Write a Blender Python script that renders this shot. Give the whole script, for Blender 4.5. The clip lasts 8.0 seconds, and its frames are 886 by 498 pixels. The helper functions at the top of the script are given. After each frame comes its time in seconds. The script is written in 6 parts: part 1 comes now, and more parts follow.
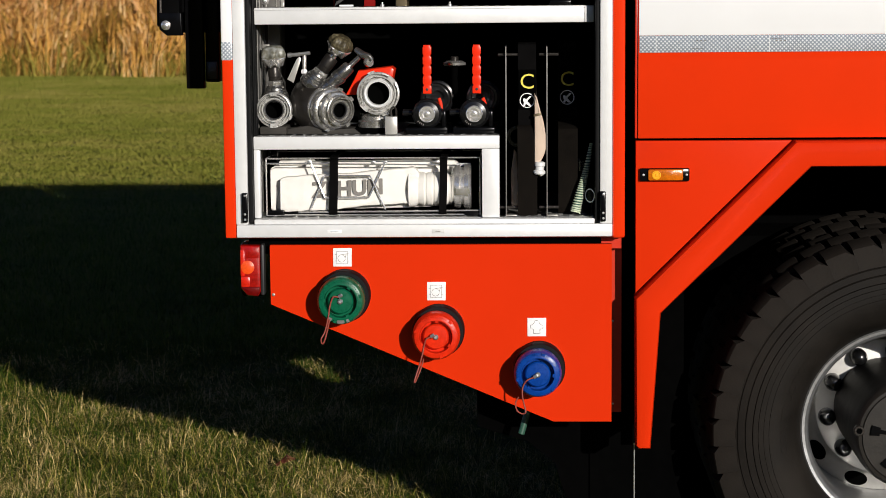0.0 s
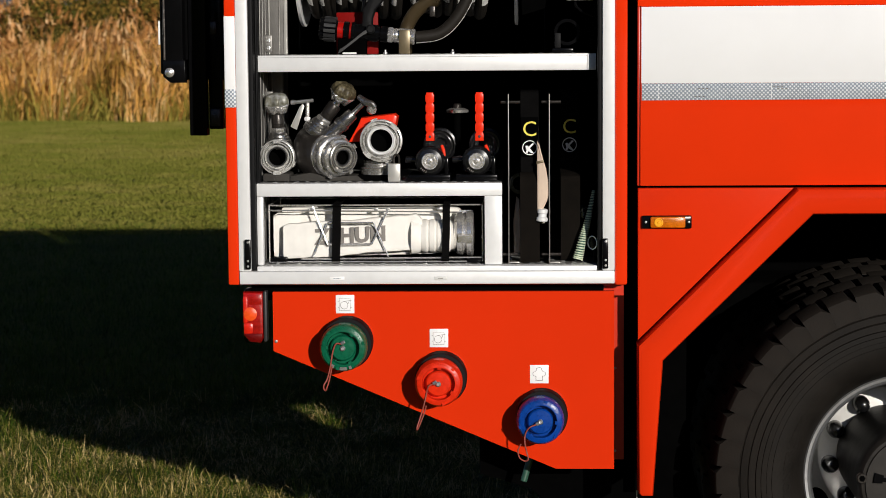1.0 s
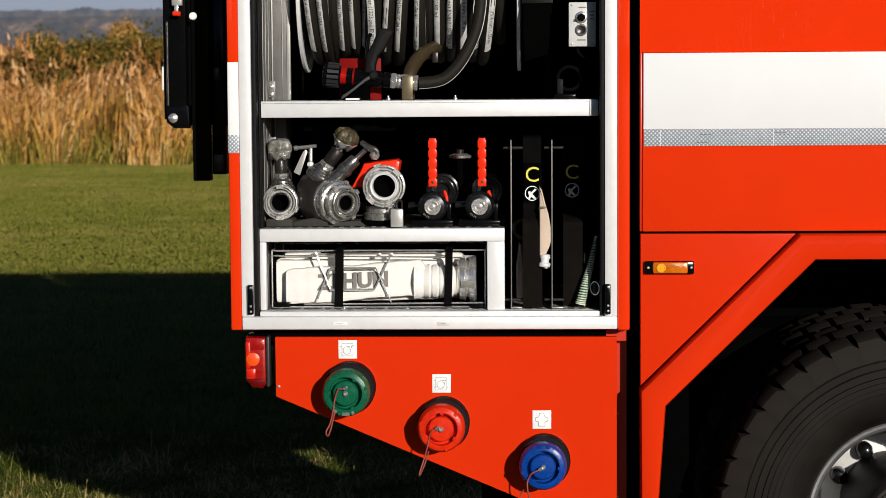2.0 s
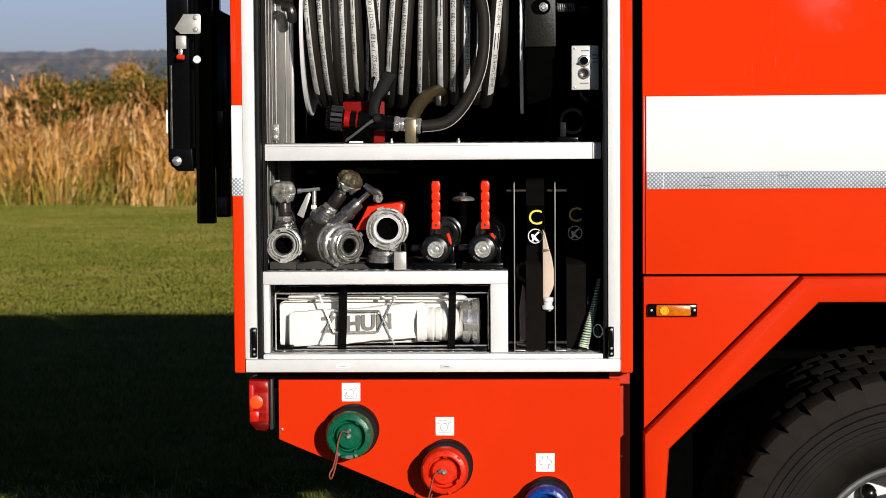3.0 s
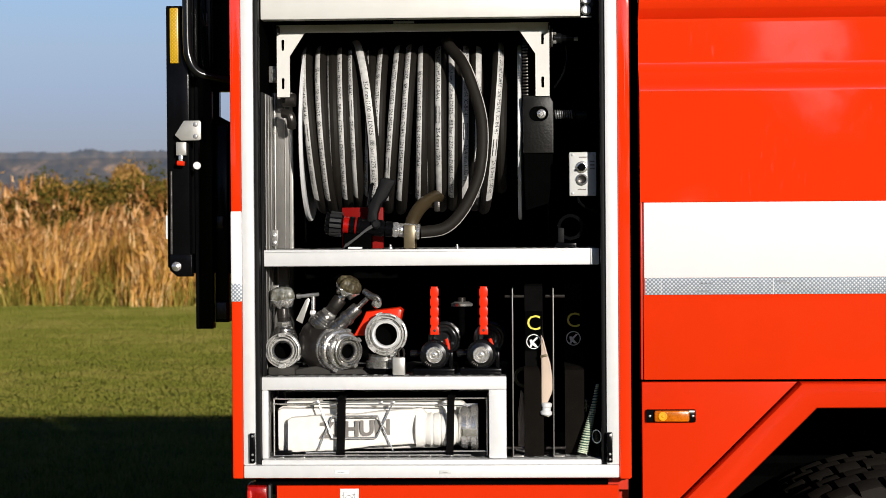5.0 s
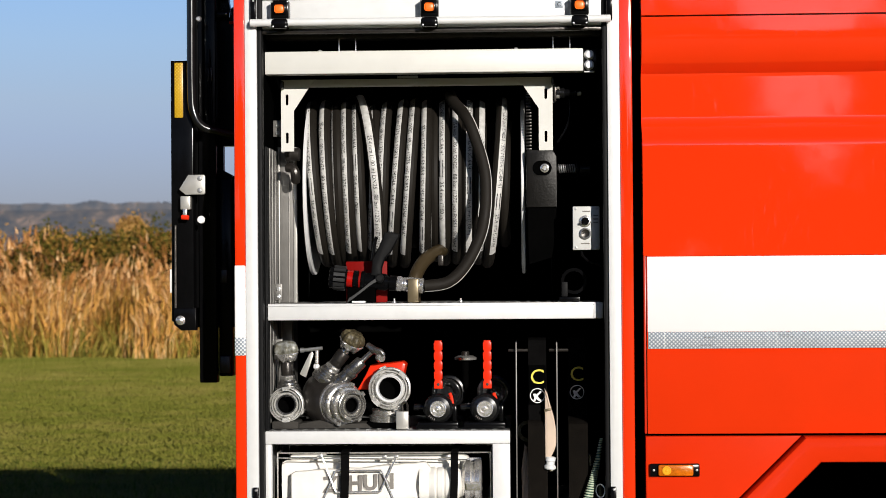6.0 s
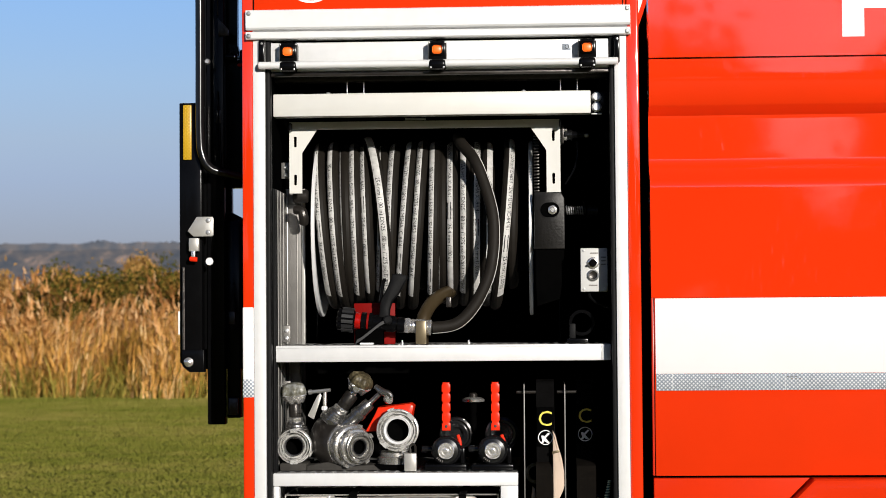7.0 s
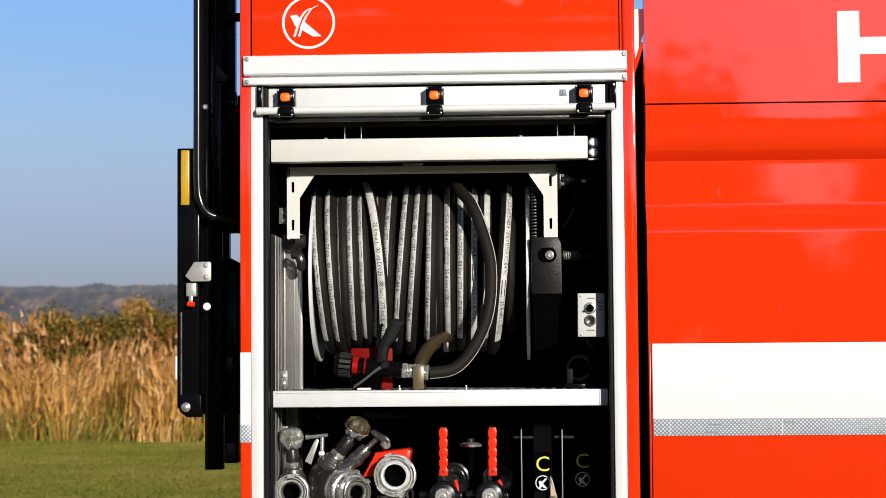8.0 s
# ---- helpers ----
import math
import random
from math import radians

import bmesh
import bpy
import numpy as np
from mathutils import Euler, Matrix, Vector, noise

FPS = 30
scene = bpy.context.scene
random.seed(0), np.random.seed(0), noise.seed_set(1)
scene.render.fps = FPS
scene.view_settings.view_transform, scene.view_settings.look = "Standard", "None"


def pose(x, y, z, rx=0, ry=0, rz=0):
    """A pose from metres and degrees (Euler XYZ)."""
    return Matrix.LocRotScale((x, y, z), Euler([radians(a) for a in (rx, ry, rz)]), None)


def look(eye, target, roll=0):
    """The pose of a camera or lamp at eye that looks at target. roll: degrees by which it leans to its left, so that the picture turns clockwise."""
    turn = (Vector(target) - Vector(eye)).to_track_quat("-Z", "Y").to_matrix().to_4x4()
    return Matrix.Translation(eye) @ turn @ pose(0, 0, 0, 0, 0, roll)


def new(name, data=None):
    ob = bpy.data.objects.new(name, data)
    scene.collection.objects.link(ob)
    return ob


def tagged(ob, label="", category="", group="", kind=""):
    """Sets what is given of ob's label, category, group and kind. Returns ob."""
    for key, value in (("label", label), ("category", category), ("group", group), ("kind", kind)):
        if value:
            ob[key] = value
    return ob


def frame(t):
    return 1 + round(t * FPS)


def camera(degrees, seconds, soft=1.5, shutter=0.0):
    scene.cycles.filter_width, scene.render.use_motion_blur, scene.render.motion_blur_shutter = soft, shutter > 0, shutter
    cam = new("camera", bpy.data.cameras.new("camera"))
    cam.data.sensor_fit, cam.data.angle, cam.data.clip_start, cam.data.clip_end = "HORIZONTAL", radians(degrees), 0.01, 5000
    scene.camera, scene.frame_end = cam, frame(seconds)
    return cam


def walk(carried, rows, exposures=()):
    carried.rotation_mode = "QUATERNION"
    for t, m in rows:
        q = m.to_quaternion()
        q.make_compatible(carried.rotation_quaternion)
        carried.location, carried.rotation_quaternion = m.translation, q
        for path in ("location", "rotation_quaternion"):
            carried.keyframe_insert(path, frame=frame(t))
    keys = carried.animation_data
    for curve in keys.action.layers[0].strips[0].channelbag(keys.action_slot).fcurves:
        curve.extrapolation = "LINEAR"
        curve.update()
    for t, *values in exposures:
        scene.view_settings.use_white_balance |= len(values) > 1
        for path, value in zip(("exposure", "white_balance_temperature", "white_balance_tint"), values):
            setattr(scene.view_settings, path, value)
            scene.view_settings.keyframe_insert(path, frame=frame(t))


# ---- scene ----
# ================= camera =================
cam = camera(24.638, 8.0, soft=0.7)
PATH = [
    (0.0, -0.0115, -5.6277, 1.7282, 83.022, 0.484, 2.324),
    (0.5, -0.0115, -5.6309, 1.7319, 83.637, 0.464, 2.344),
    (1.0, -0.0119, -5.6342, 1.7357, 84.281, 0.429, 2.397),
    (1.5, -0.0120, -5.6375, 1.7393, 84.909, 0.404, 2.431),
    (3.0, -0.0123, -5.6469, 1.7493, 86.645, 0.412, 2.557),
    (3.5, -0.0119, -5.6502, 1.7527, 87.248, 0.444, 2.568),
    (4.0, -0.0115, -5.6538, 1.7563, 87.912, 0.461, 2.551),
    (4.5, -0.0113, -5.6583, 1.7606, 88.691, 0.424, 2.510),
    (6.0, -0.0112, -5.6711, 1.7725, 90.924, 0.410, 2.618),
    (6.5, -0.0114, -5.6748, 1.7758, 91.546, 0.436, 2.733),
    (7.0, -0.0118, -5.6778, 1.7783, 92.047, 0.427, 2.833),
    (7.5, -0.0116, -5.6812, 1.7812, 92.620, 0.440, 2.833),
    (8.0, -0.0111, -5.6851, 1.7844, 93.257, 0.422, 2.760),
]
EXPOSURES = [(0.0, -0.15), (1.0, -0.28), (1.5, -0.27), (3.0, 0.0), (8.0, 0.0)]
walk(cam, [(t, pose(*p)) for t, *p in PATH], EXPOSURES)
cam.data.dof.use_dof = True
cam.data.dof.focus_distance = 5.85
cam.data.dof.aperture_fstop = 9.0

# ================= sky and sun =================
SUN_X, SUN_Y, SUN_Z = 1.65, -3.74, 1.0      # towards the sun
sun_dir = Vector((SUN_X, SUN_Y, SUN_Z)).normalized()
world = bpy.data.worlds.new("world")
scene.world = world
world.use_nodes = True
wn = world.node_tree
sky = wn.nodes.new("ShaderNodeTexSky")
sky.sky_type = "NISHITA"
sky.sun_disc = False
sky.sun_elevation = math.asin(sun_dir.z)
sky.sun_rotation = math.atan2(sun_dir.x, sun_dir.y)
sky.air_density, sky.dust_density, sky.ozone_density = 0.9, 0.4, 3.0
wn.nodes["Background"].inputs["Strength"].default_value = 0.1
tint = wn.nodes.new("ShaderNodeMix")
tint.data_type, tint.blend_type = "RGBA", "MULTIPLY"
tint.inputs["Factor"].default_value = 1.0
# thin grey haze low over the horizon, clearer and bluer above it
up_axis = wn.nodes.new("ShaderNodeSeparateXYZ")
wn.links.new(wn.nodes.new("ShaderNodeTexCoord").outputs["Generated"], up_axis.inputs["Vector"])
haze = wn.nodes.new("ShaderNodeValToRGB")
HAZE = [(0.0, (0.53, 0.475, 0.63)), (0.04, (0.63, 0.56, 0.78)), (0.07, (0.82, 0.70, 0.89)), (0.09, (0.98, 0.815, 0.92)), (0.118, (1.09, 0.965, 1.06)), (0.148, (1.11, 1.06, 1.20)), (0.18, (1.11, 1.15, 1.36)), (0.215, (0.80, 0.83, 1.02)), (0.28, (0.35, 0.38, 0.52)), (0.40, (0.17, 0.18, 0.28)), (1.0, (0.075, 0.085, 0.117))]
while len(haze.color_ramp.elements) < len(HAZE):
    haze.color_ramp.elements.new(0.5)
for e, (p, c) in zip(haze.color_ramp.elements, HAZE):
    e.position, e.color = p, (c[0] / 2, c[1] / 2, c[2] / 2, 1)
twice = wn.nodes.new("ShaderNodeVectorMath")
twice.operation = "SCALE"
twice.inputs["Scale"].default_value = 2.0
wn.links.new(up_axis.outputs["Z"], haze.inputs["Fac"])
wn.links.new(haze.outputs["Color"], twice.inputs[0])
wn.links.new(twice.outputs["Vector"], tint.inputs["B"])
wn.links.new(sky.outputs["Color"], tint.inputs["A"])
wn.links.new(tint.outputs["Result"], wn.nodes["Background"].inputs["Color"])
sun = new("sun", bpy.data.lights.new("sun", "SUN"))
sun.data.energy, sun.data.angle, sun.data.color = 4.6, radians(0.53), (1.0, 0.945, 0.865)
sun.matrix_world = look(sun_dir * 40, (0, 0, 0))


# ================= materials =================
def material(name, color, rough=0.5, metal=0.0, vary=0.12, scale=18.0, bump=0.0, bump_scale=220.0, coat=0.0, spots=None, island=0.0, objects=0.0, trans=0.0, specular=0.5):
    """Principled surface with two scales of colour variation, uneven gloss and fine relief."""
    m = bpy.data.materials.new(name)
    m.use_nodes = True
    n, k = m.node_tree.nodes, m.node_tree.links
    b = n["Principled BSDF"]
    b.inputs["Metallic"].default_value = metal
    b.inputs["Coat Weight"].default_value = coat
    b.inputs["Coat Roughness"].default_value = 0.02
    b.inputs["Transmission Weight"].default_value = trans
    b.inputs["Specular IOR Level"].default_value = specular
    co = n.new("ShaderNodeTexCoord").outputs["Object"]
    big, fine = n.new("ShaderNodeTexNoise"), n.new("ShaderNodeTexNoise")
    for t, sc in ((big, scale * 0.15), (fine, scale)):
        t.inputs["Scale"].default_value, t.inputs["Detail"].default_value = sc, 6
        k.new(co, t.inputs["Vector"])
    mixed = n.new("ShaderNodeMath")
    mixed.operation = "MULTIPLY_ADD"
    k.new(big.outputs["Fac"], mixed.inputs[0])
    mixed.inputs[1].default_value = 0.5
    half = n.new("ShaderNodeMath")
    half.operation = "MULTIPLY"
    half.inputs[1].default_value = 0.5
    k.new(fine.outputs["Fac"], half.inputs[0])
    k.new(half.outputs[0], mixed.inputs[2])
    level = mixed.outputs[0]
    for use, kind, socket in ((island, "ShaderNodeNewGeometry", "Random Per Island"), (objects, "ShaderNodeObjectInfo", "Random")):
        if use:
            add = n.new("ShaderNodeMath")
            add.operation = "MULTIPLY_ADD"
            add.inputs[1].default_value = use
            k.new(n.new(kind).outputs[socket], add.inputs[0])
            sub = n.new("ShaderNodeMath")
            sub.operation = "SUBTRACT"
            sub.inputs[1].default_value = use * 0.5
            k.new(level, sub.inputs[0])
            k.new(sub.outputs[0], add.inputs[2])
            level = add.outputs[0]
    ramp = n.new("ShaderNodeValToRGB")
    stops = spots or [(0.28, [c * (1 - vary) for c in color]), (0.72, [min(1, c * (1 + vary)) for c in color])]
    while len(ramp.color_ramp.elements) < len(stops):
        ramp.color_ramp.elements.new(0.5)
    for e, (p, c) in zip(ramp.color_ramp.elements, stops):
        e.position, e.color = p, (*c, 1)
    k.new(level, ramp.inputs["Fac"])
    k.new(ramp.outputs["Color"], b.inputs["Base Color"])
    gloss = n.new("ShaderNodeMapRange")
    gloss.inputs["To Min"].default_value, gloss.inputs["To Max"].default_value = rough * 0.8, min(1, rough * 1.2)
    k.new(fine.outputs["Fac"], gloss.inputs["Value"])
    k.new(gloss.outputs["Result"], b.inputs["Roughness"])
    if bump:
        relief, bn = n.new("ShaderNodeTexNoise"), n.new("ShaderNodeBump")
        relief.inputs["Scale"].default_value, relief.inputs["Detail"].default_value = bump_scale, 4
        k.new(co, relief.inputs["Vector"])
        bn.inputs["Strength"].default_value, bn.inputs["Distance"].default_value = bump, 0.002
        k.new(relief.outputs["Fac"], bn.inputs["Height"])
        k.new(bn.outputs["Normal"], b.inputs["Normal"])
    return m


RED = material("red_lacquer", (0.82, 0.036, 0.004), 0.05, 0, 0.05, 5, 0.010, 7, specular=0.5, coat=1.0)


def patchy(m, amount):
    """Let the broad variation of a plant's colour outweigh the fine one."""
    broad, small = [x for x in m.node_tree.nodes if x.bl_idname == "ShaderNodeMath"][:2]
    broad.inputs[1].default_value, small.inputs[1].default_value = amount, 1 - amount


def swirls(m, clear, hazed):
    """Fine wash scratches in patches of the clear coat: duller streaks."""
    n, k = m.node_tree.nodes, m.node_tree.links
    co = n["Texture Coordinate"].outputs["Object"]
    turn = n.new("ShaderNodeMapping")
    turn.inputs["Rotation"].default_value = (0, radians(32), 0)
    turn.inputs["Scale"].default_value = (100, 20, 15)
    k.new(co, turn.inputs["Vector"])
    streak, area = n.new("ShaderNodeTexNoise"), n.new("ShaderNodeTexNoise")
    streak.inputs["Scale"].default_value, streak.inputs["Detail"].default_value = 1.0, 3
    area.inputs["Scale"].default_value, area.inputs["Detail"].default_value = 3.4, 2
    k.new(turn.outputs["Vector"], streak.inputs["Vector"])
    k.new(co, area.inputs["Vector"])
    made = []
    for t, lo, hi in ((streak, 0.54, 0.71), (area, 0.45, 0.60)):
        r = n.new("ShaderNodeMapRange")
        r.inputs["From Min"].default_value, r.inputs["From Max"].default_value = lo, hi
        k.new(t.outputs["Fac"], r.inputs["Value"])
        made.append(r.outputs["Result"])
    both = n.new("ShaderNodeMath")
    both.operation = "MULTIPLY"
    k.new(made[0], both.inputs[0])
    k.new(made[1], both.inputs[1])
    out = n.new("ShaderNodeMapRange")
    out.inputs["To Min"].default_value, out.inputs["To Max"].default_value = clear, hazed
    k.new(both.outputs[0], out.inputs["Value"])
    k.new(out.outputs["Result"], n["Principled BSDF"].inputs["Coat Roughness"])


swirls(RED, 0.03, 0.25)
RED_LOW = material("road_worn_red_lacquer", (0.67, 0.030, 0.004), 0.16, 0, 0.05, 5, 0.01, 40, specular=0.15)
RED_EDGE = material("red_edge_lacquer", (0.60, 0.03, 0.008), 0.3, 0, 0.08, 12)
WHITE = material("white_film", (0.88, 0.88, 0.88), 0.3, 0, 0.03, 8)


def honeycomb(name, cell, seam, scale, rough, metal):
    """Reflective sheeting of small cells with raised pale seams."""
    m = material(name, cell, rough, metal, 0.15, 60, coat=0.2)
    n, k = m.node_tree.nodes, m.node_tree.links
    v = n.new("ShaderNodeTexVoronoi")
    v.inputs["Scale"].default_value, v.inputs["Randomness"].default_value = scale, 0.06
    turn = n.new("ShaderNodeMapping")
    turn.inputs["Rotation"].default_value = (0, radians(45), 0)
    k.new(n["Texture Coordinate"].outputs["Object"], turn.inputs["Vector"])
    k.new(turn.outputs["Vector"], v.inputs["Vector"])
    step = n.new("ShaderNodeMapRange")
    step.inputs["From Min"].default_value, step.inputs["From Max"].default_value = 0.30, 0.52
    k.new(v.outputs["Distance"], step.inputs["Value"])
    mix = n.new("ShaderNodeMix")
    mix.data_type = "RGBA"
    mix.inputs["A"].default_value = (*seam, 1)
    k.new(step.outputs["Result"], mix.inputs["Factor"])
    k.new(n["Color Ramp"].outputs["Color"], mix.inputs["B"])
    k.new(mix.outputs["Result"], n["Principled BSDF"].inputs["Base Color"])
    return m


SILVER_FILM = honeycomb("silver_film", (0.27, 0.31, 0.36), (0.80, 0.82, 0.83), 128, 0.35, 0.1)
YELLOW = honeycomb("yellow_reflector", (0.48, 0.27, 0.008), (0.84, 0.58, 0.06), 140, 0.3, 0.0)
ALU = material("satin_aluminium", (0.75, 0.752, 0.748), 0.42, 0.08, 0.05, 40, 0.05, 500)
ALU_RAW = material("raw_aluminium", (0.47, 0.46, 0.43), 0.38, 0.45, 0.12, 30, 0.05, 300)
PLATE = material("checker_plate", (0.52, 0.52, 0.51), 0.38, 0.7, 0.2, 60, 0.1, 200)
CREAM = material("cream_lacquer", (0.71, 0.70, 0.655), 0.38, 0.0, 0.05, 20, coat=0.2)
BLACK = material("black_lacquer", (0.0032, 0.0032, 0.0036), 0.16, 0.0, 0.3, 30, specular=0.10)
BLACK_GLOSS = material("black_gloss", (0.006, 0.006, 0.0065), 0.2, 0.0, 0.3, 30, specular=0.6)
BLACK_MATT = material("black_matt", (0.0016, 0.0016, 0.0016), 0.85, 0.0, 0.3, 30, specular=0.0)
SEAL = material("rubber_seal", (0.018, 0.018, 0.019), 0.55, 0, 0.2, 60, 0.05)
REST = material("dusty_rubber", (0.040, 0.037, 0.033), 0.8, 0, 0.35, 40, 0.2, 200, specular=0.15)
EDGE_SEAL = material("black_edge_seal", (0.006, 0.006, 0.0065), 0.6, 0, 0.2, 60, 0.05, specular=0.15)
RUBBER = material("tyre_rubber", (0.0125, 0.0103, 0.0084), 0.7, 0, 0.70, 9, 0.30, 120, specular=0.13)
CHROME = material("polished_steel", (0.82, 0.80, 0.77), 0.23, 0.82, 0.2, 70, 0.2, 150)
STEEL = material("zinc_steel", (0.52, 0.52, 0.52), 0.36, 0.85, 0.15, 60)
DARK_STEEL = material("cast_alloy", (0.042, 0.037, 0.033), 0.30, 0.55, 0.4, 50, 0.35, 160)
GREEN_CAP = material("green_enamel", (0.003, 0.100, 0.048), 0.28, 0, 0.3, 70, 0.25, 120, specular=0.25)
RED_CAP = material("red_enamel", (0.66, 0.024, 0.005), 0.30, 0, 0.3, 70, 0.25, 120, specular=0.2)
BLUE_CAP = material("blue_enamel", (0.002, 0.045, 0.27), 0.28, 0, 0.3, 70, 0.25, 120, specular=0.25)
ORANGE = material("orange_button", (0.85, 0.20, 0.02), 0.35, 0, 0.05, 60)
AMBER = material("amber_lens", (0.58, 0.135, 0.003), 0.15, 0, 0.45, 190, 0.3, 300, coat=0.4)
AMBER_BRIGHT = material("bright_amber_lens", (0.95, 0.40, 0.02), 0.2)
SLEEVE = material("faded_webbing", (0.0066, 0.0053, 0.0042), 0.9, 0, 0.45, 30, 0.5, 500, specular=0.05)
PALE_GREEN = material("pale_green_plastic", (0.62, 0.70, 0.52), 0.4)
LENS_DARK = material("dark_red_lens", (0.12, 0.002, 0.002), 0.25, 0, 0.3, 150, specular=0.25)
LENS_BRIGHT = material("bright_red_lens", (0.62, 0.014, 0.004), 0.25, 0, 0.3, 160, 0.3, 240, coat=0.4)
HUB_PAINT = material("worn_hub_paint", (0.020, 0.0175, 0.015), 0.5, 0.0, 0.4, 30, 0.2, 120, specular=0.25)
WHEEL_PAINT = material("silver_wheel_paint", (0.52, 0.51, 0.485), 0.48, 0.55, 0.15, 30, 0.05, 200)
RIM_STEEL = material("dulled_rim_steel", (0.40, 0.405, 0.415), 0.32, 0.8, 0.15, 40, 0.06, 200)
LINING = material("anodised_lining", (0.180, 0.173, 0.162), 0.42, 0.35, 0.18, 25, 0.06, 260)
RED_LENS = material("red_lens", (0.36, 0.005, 0.003), 0.25, 0, 0.45, 120, 0.2, 300, coat=0.4)
BULB = material("orange_bulb", (0.84, 0.075, 0.008), 0.3, 0, 0.3, 160, 0.3, 240, coat=0.4)
YELLOW_PAINT = material("yellow_print", (0.80, 0.68, 0.08), 0.5)
HOSE_WHITE = material("white_canvas", (0.82, 0.795, 0.745), 0.85, 0, 0.10, 26, 0.15, 500)
HOSE_TAN = material("tan_canvas", (0.64, 0.50, 0.39), 0.85, 0, 0.1, 30, 0.3, 900)
HOSE_BLACK = material("black_hose_rubber", (0.0135, 0.0112, 0.0088), 0.62, 0, 0.25, 40, 0.1, 400, specular=0.16)
HOSE_STRIPE = material("worn_white_stripe", (0.6, 0.6, 0.57), 0.6, 0, 0.3, 60, spots=[(0.30, (0.10, 0.10, 0.10)), (0.40, (0.52, 0.51, 0.49)), (0.65, (0.74, 0.73, 0.70))])
INK = material("dark_ink", (0.03, 0.03, 0.032), 0.7)
GREY_INK = material("grey_ink", (0.20, 0.185, 0.17), 0.8, 0, 0.35, 60)
STRAP = material("black_webbing", (0.0032, 0.003, 0.003), 0.85, 0, 0.5, 40, 0.4, 700, specular=0.04)
RED_PLASTIC = material("red_plastic", (0.80, 0.030, 0.007), 0.26, 0, 0.08, 60, specular=0.2)
CORD = material("red_cord", (0.30, 0.06, 0.04), 0.6)
BRASS = material("dull_brass", (0.17, 0.135, 0.08), 0.32, 0.5, 0.2, 40)
SPRING_GREEN = material("green_plastic", (0.03, 0.09, 0.06), 0.4)
BOX_GREY = material("light_grey_plastic", (0.62, 0.62, 0.60), 0.45)
# red darkened so that the back plate's shade behind the gun is included
RED_DARK = material("darkened_red", (0.20, 0.004, 0.003), 0.5, 0, 0.1, 40, specular=0.08)
KNOB = material("worn_bakelite", (0.1, 0.09, 0.05), 0.45, 0.0, 0.3, 110, 0.5, 90, specular=0.35, spots=[(0.30, (0.012, 0.010, 0.007)), (0.50, (0.060, 0.048, 0.026)), (0.68, (0.20, 0.17, 0.10))])
KNOB_PALE = material("pale_worn_bakelite", (0.2, 0.2, 0.17), 0.35, 0.15, 0.3, 90, 0.5, 90, specular=0.4, spots=[(0.30, (0.05, 0.045, 0.025)), (0.48, (0.17, 0.165, 0.13)), (0.64, (0.38, 0.39, 0.38))])
GUNMETAL = material("worn_alloy", (0.52, 0.505, 0.48), 0.24, 0.80, 0.45, 80, 0.35, 130)
CLAW_ALLOY = material("polished_claw_alloy", (0.66, 0.65, 0.625), 0.28, 0.55, 0.35, 70, 0.25, 140)
SCUFFED = material("scuffed_black_steel", (0.0070, 0.0062, 0.0055), 0.40, 0.2, 0.6, 26, 0.3, 160, specular=0.3)
CAST = material("dark_cast_alloy", (0.30, 0.29, 0.275), 0.25, 0.90, 0.45, 70, 0.45, 150)
PIPE_BROWN = material("brown_pipe", (0.062, 0.044, 0.022), 0.30, 0.3, 0.2, 30)
LEAF = material("dead_leaf", (0.20, 0.05, 0.03), 0.7)
GRASS = material("grass_blade", (0.1, 0.12, 0.03), 0.6, island=0.62, scale=15.0, specular=0.04, spots=[(0.14, (0.008, 0.020, 0.002)), (0.34, (0.042, 0.076, 0.006)), (0.51, (0.125, 0.140, 0.016)), (0.63, (0.29, 0.230, 0.057)), (0.82, (0.82, 0.61, 0.28))])
patchy(GRASS, 0.95)
MEADOW = material("meadow_blade", (0.1, 0.12, 0.03), 0.8, island=0.10, scale=1.3, specular=0.04, spots=[(0.34, (0.133, 0.147, 0.021)), (0.48, (0.178, 0.178, 0.031)), (0.58, (0.231, 0.207, 0.048)), (0.70, (0.277, 0.230, 0.064))])
# greener grass, also darkened: the truck's shade is put into its colour
SHADE_GRASS = material("shade_grass_blade", (0.06, 0.1, 0.02), 0.6, island=0.5, scale=9.0, specular=0.04, spots=[(0.15, (0.010, 0.026, 0.004)), (0.45, (0.045, 0.088, 0.010)), (0.70, (0.105, 0.145, 0.020)), (0.90, (0.22, 0.22, 0.05))])
TURF = material("turf", (0.07, 0.075, 0.02), 0.95, 0, 0.3, 2.2, 0.25, 40, specular=0.03, spots=[(0.30, (0.063, 0.073, 0.009)), (0.5, (0.101, 0.105, 0.014)), (0.7, (0.139, 0.132, 0.023))])
REED = material("dry_reed", (0.4, 0.25, 0.1), 0.8, island=0.42, scale=4.5, specular=0.1, spots=[(0.22, (0.186, 0.143, 0.018)), (0.36, (0.409, 0.230, 0.045)), (0.50, (0.688, 0.345, 0.077)), (0.62, (0.763, 0.419, 0.126)), (0.76, (0.837, 0.570, 0.270))])
patchy(REED, 0.95)
PLUME = material("reed_plume", (0.35, 0.2, 0.1), 0.9, island=0.45, scale=5.0, specular=0.1, spots=[(0.22, (0.190, 0.075, 0.018)), (0.42, (0.437, 0.193, 0.055)), (0.58, (0.627, 0.320, 0.120)), (0.78, (0.779, 0.517, 0.267))])
patchy(PLUME, 0.95)
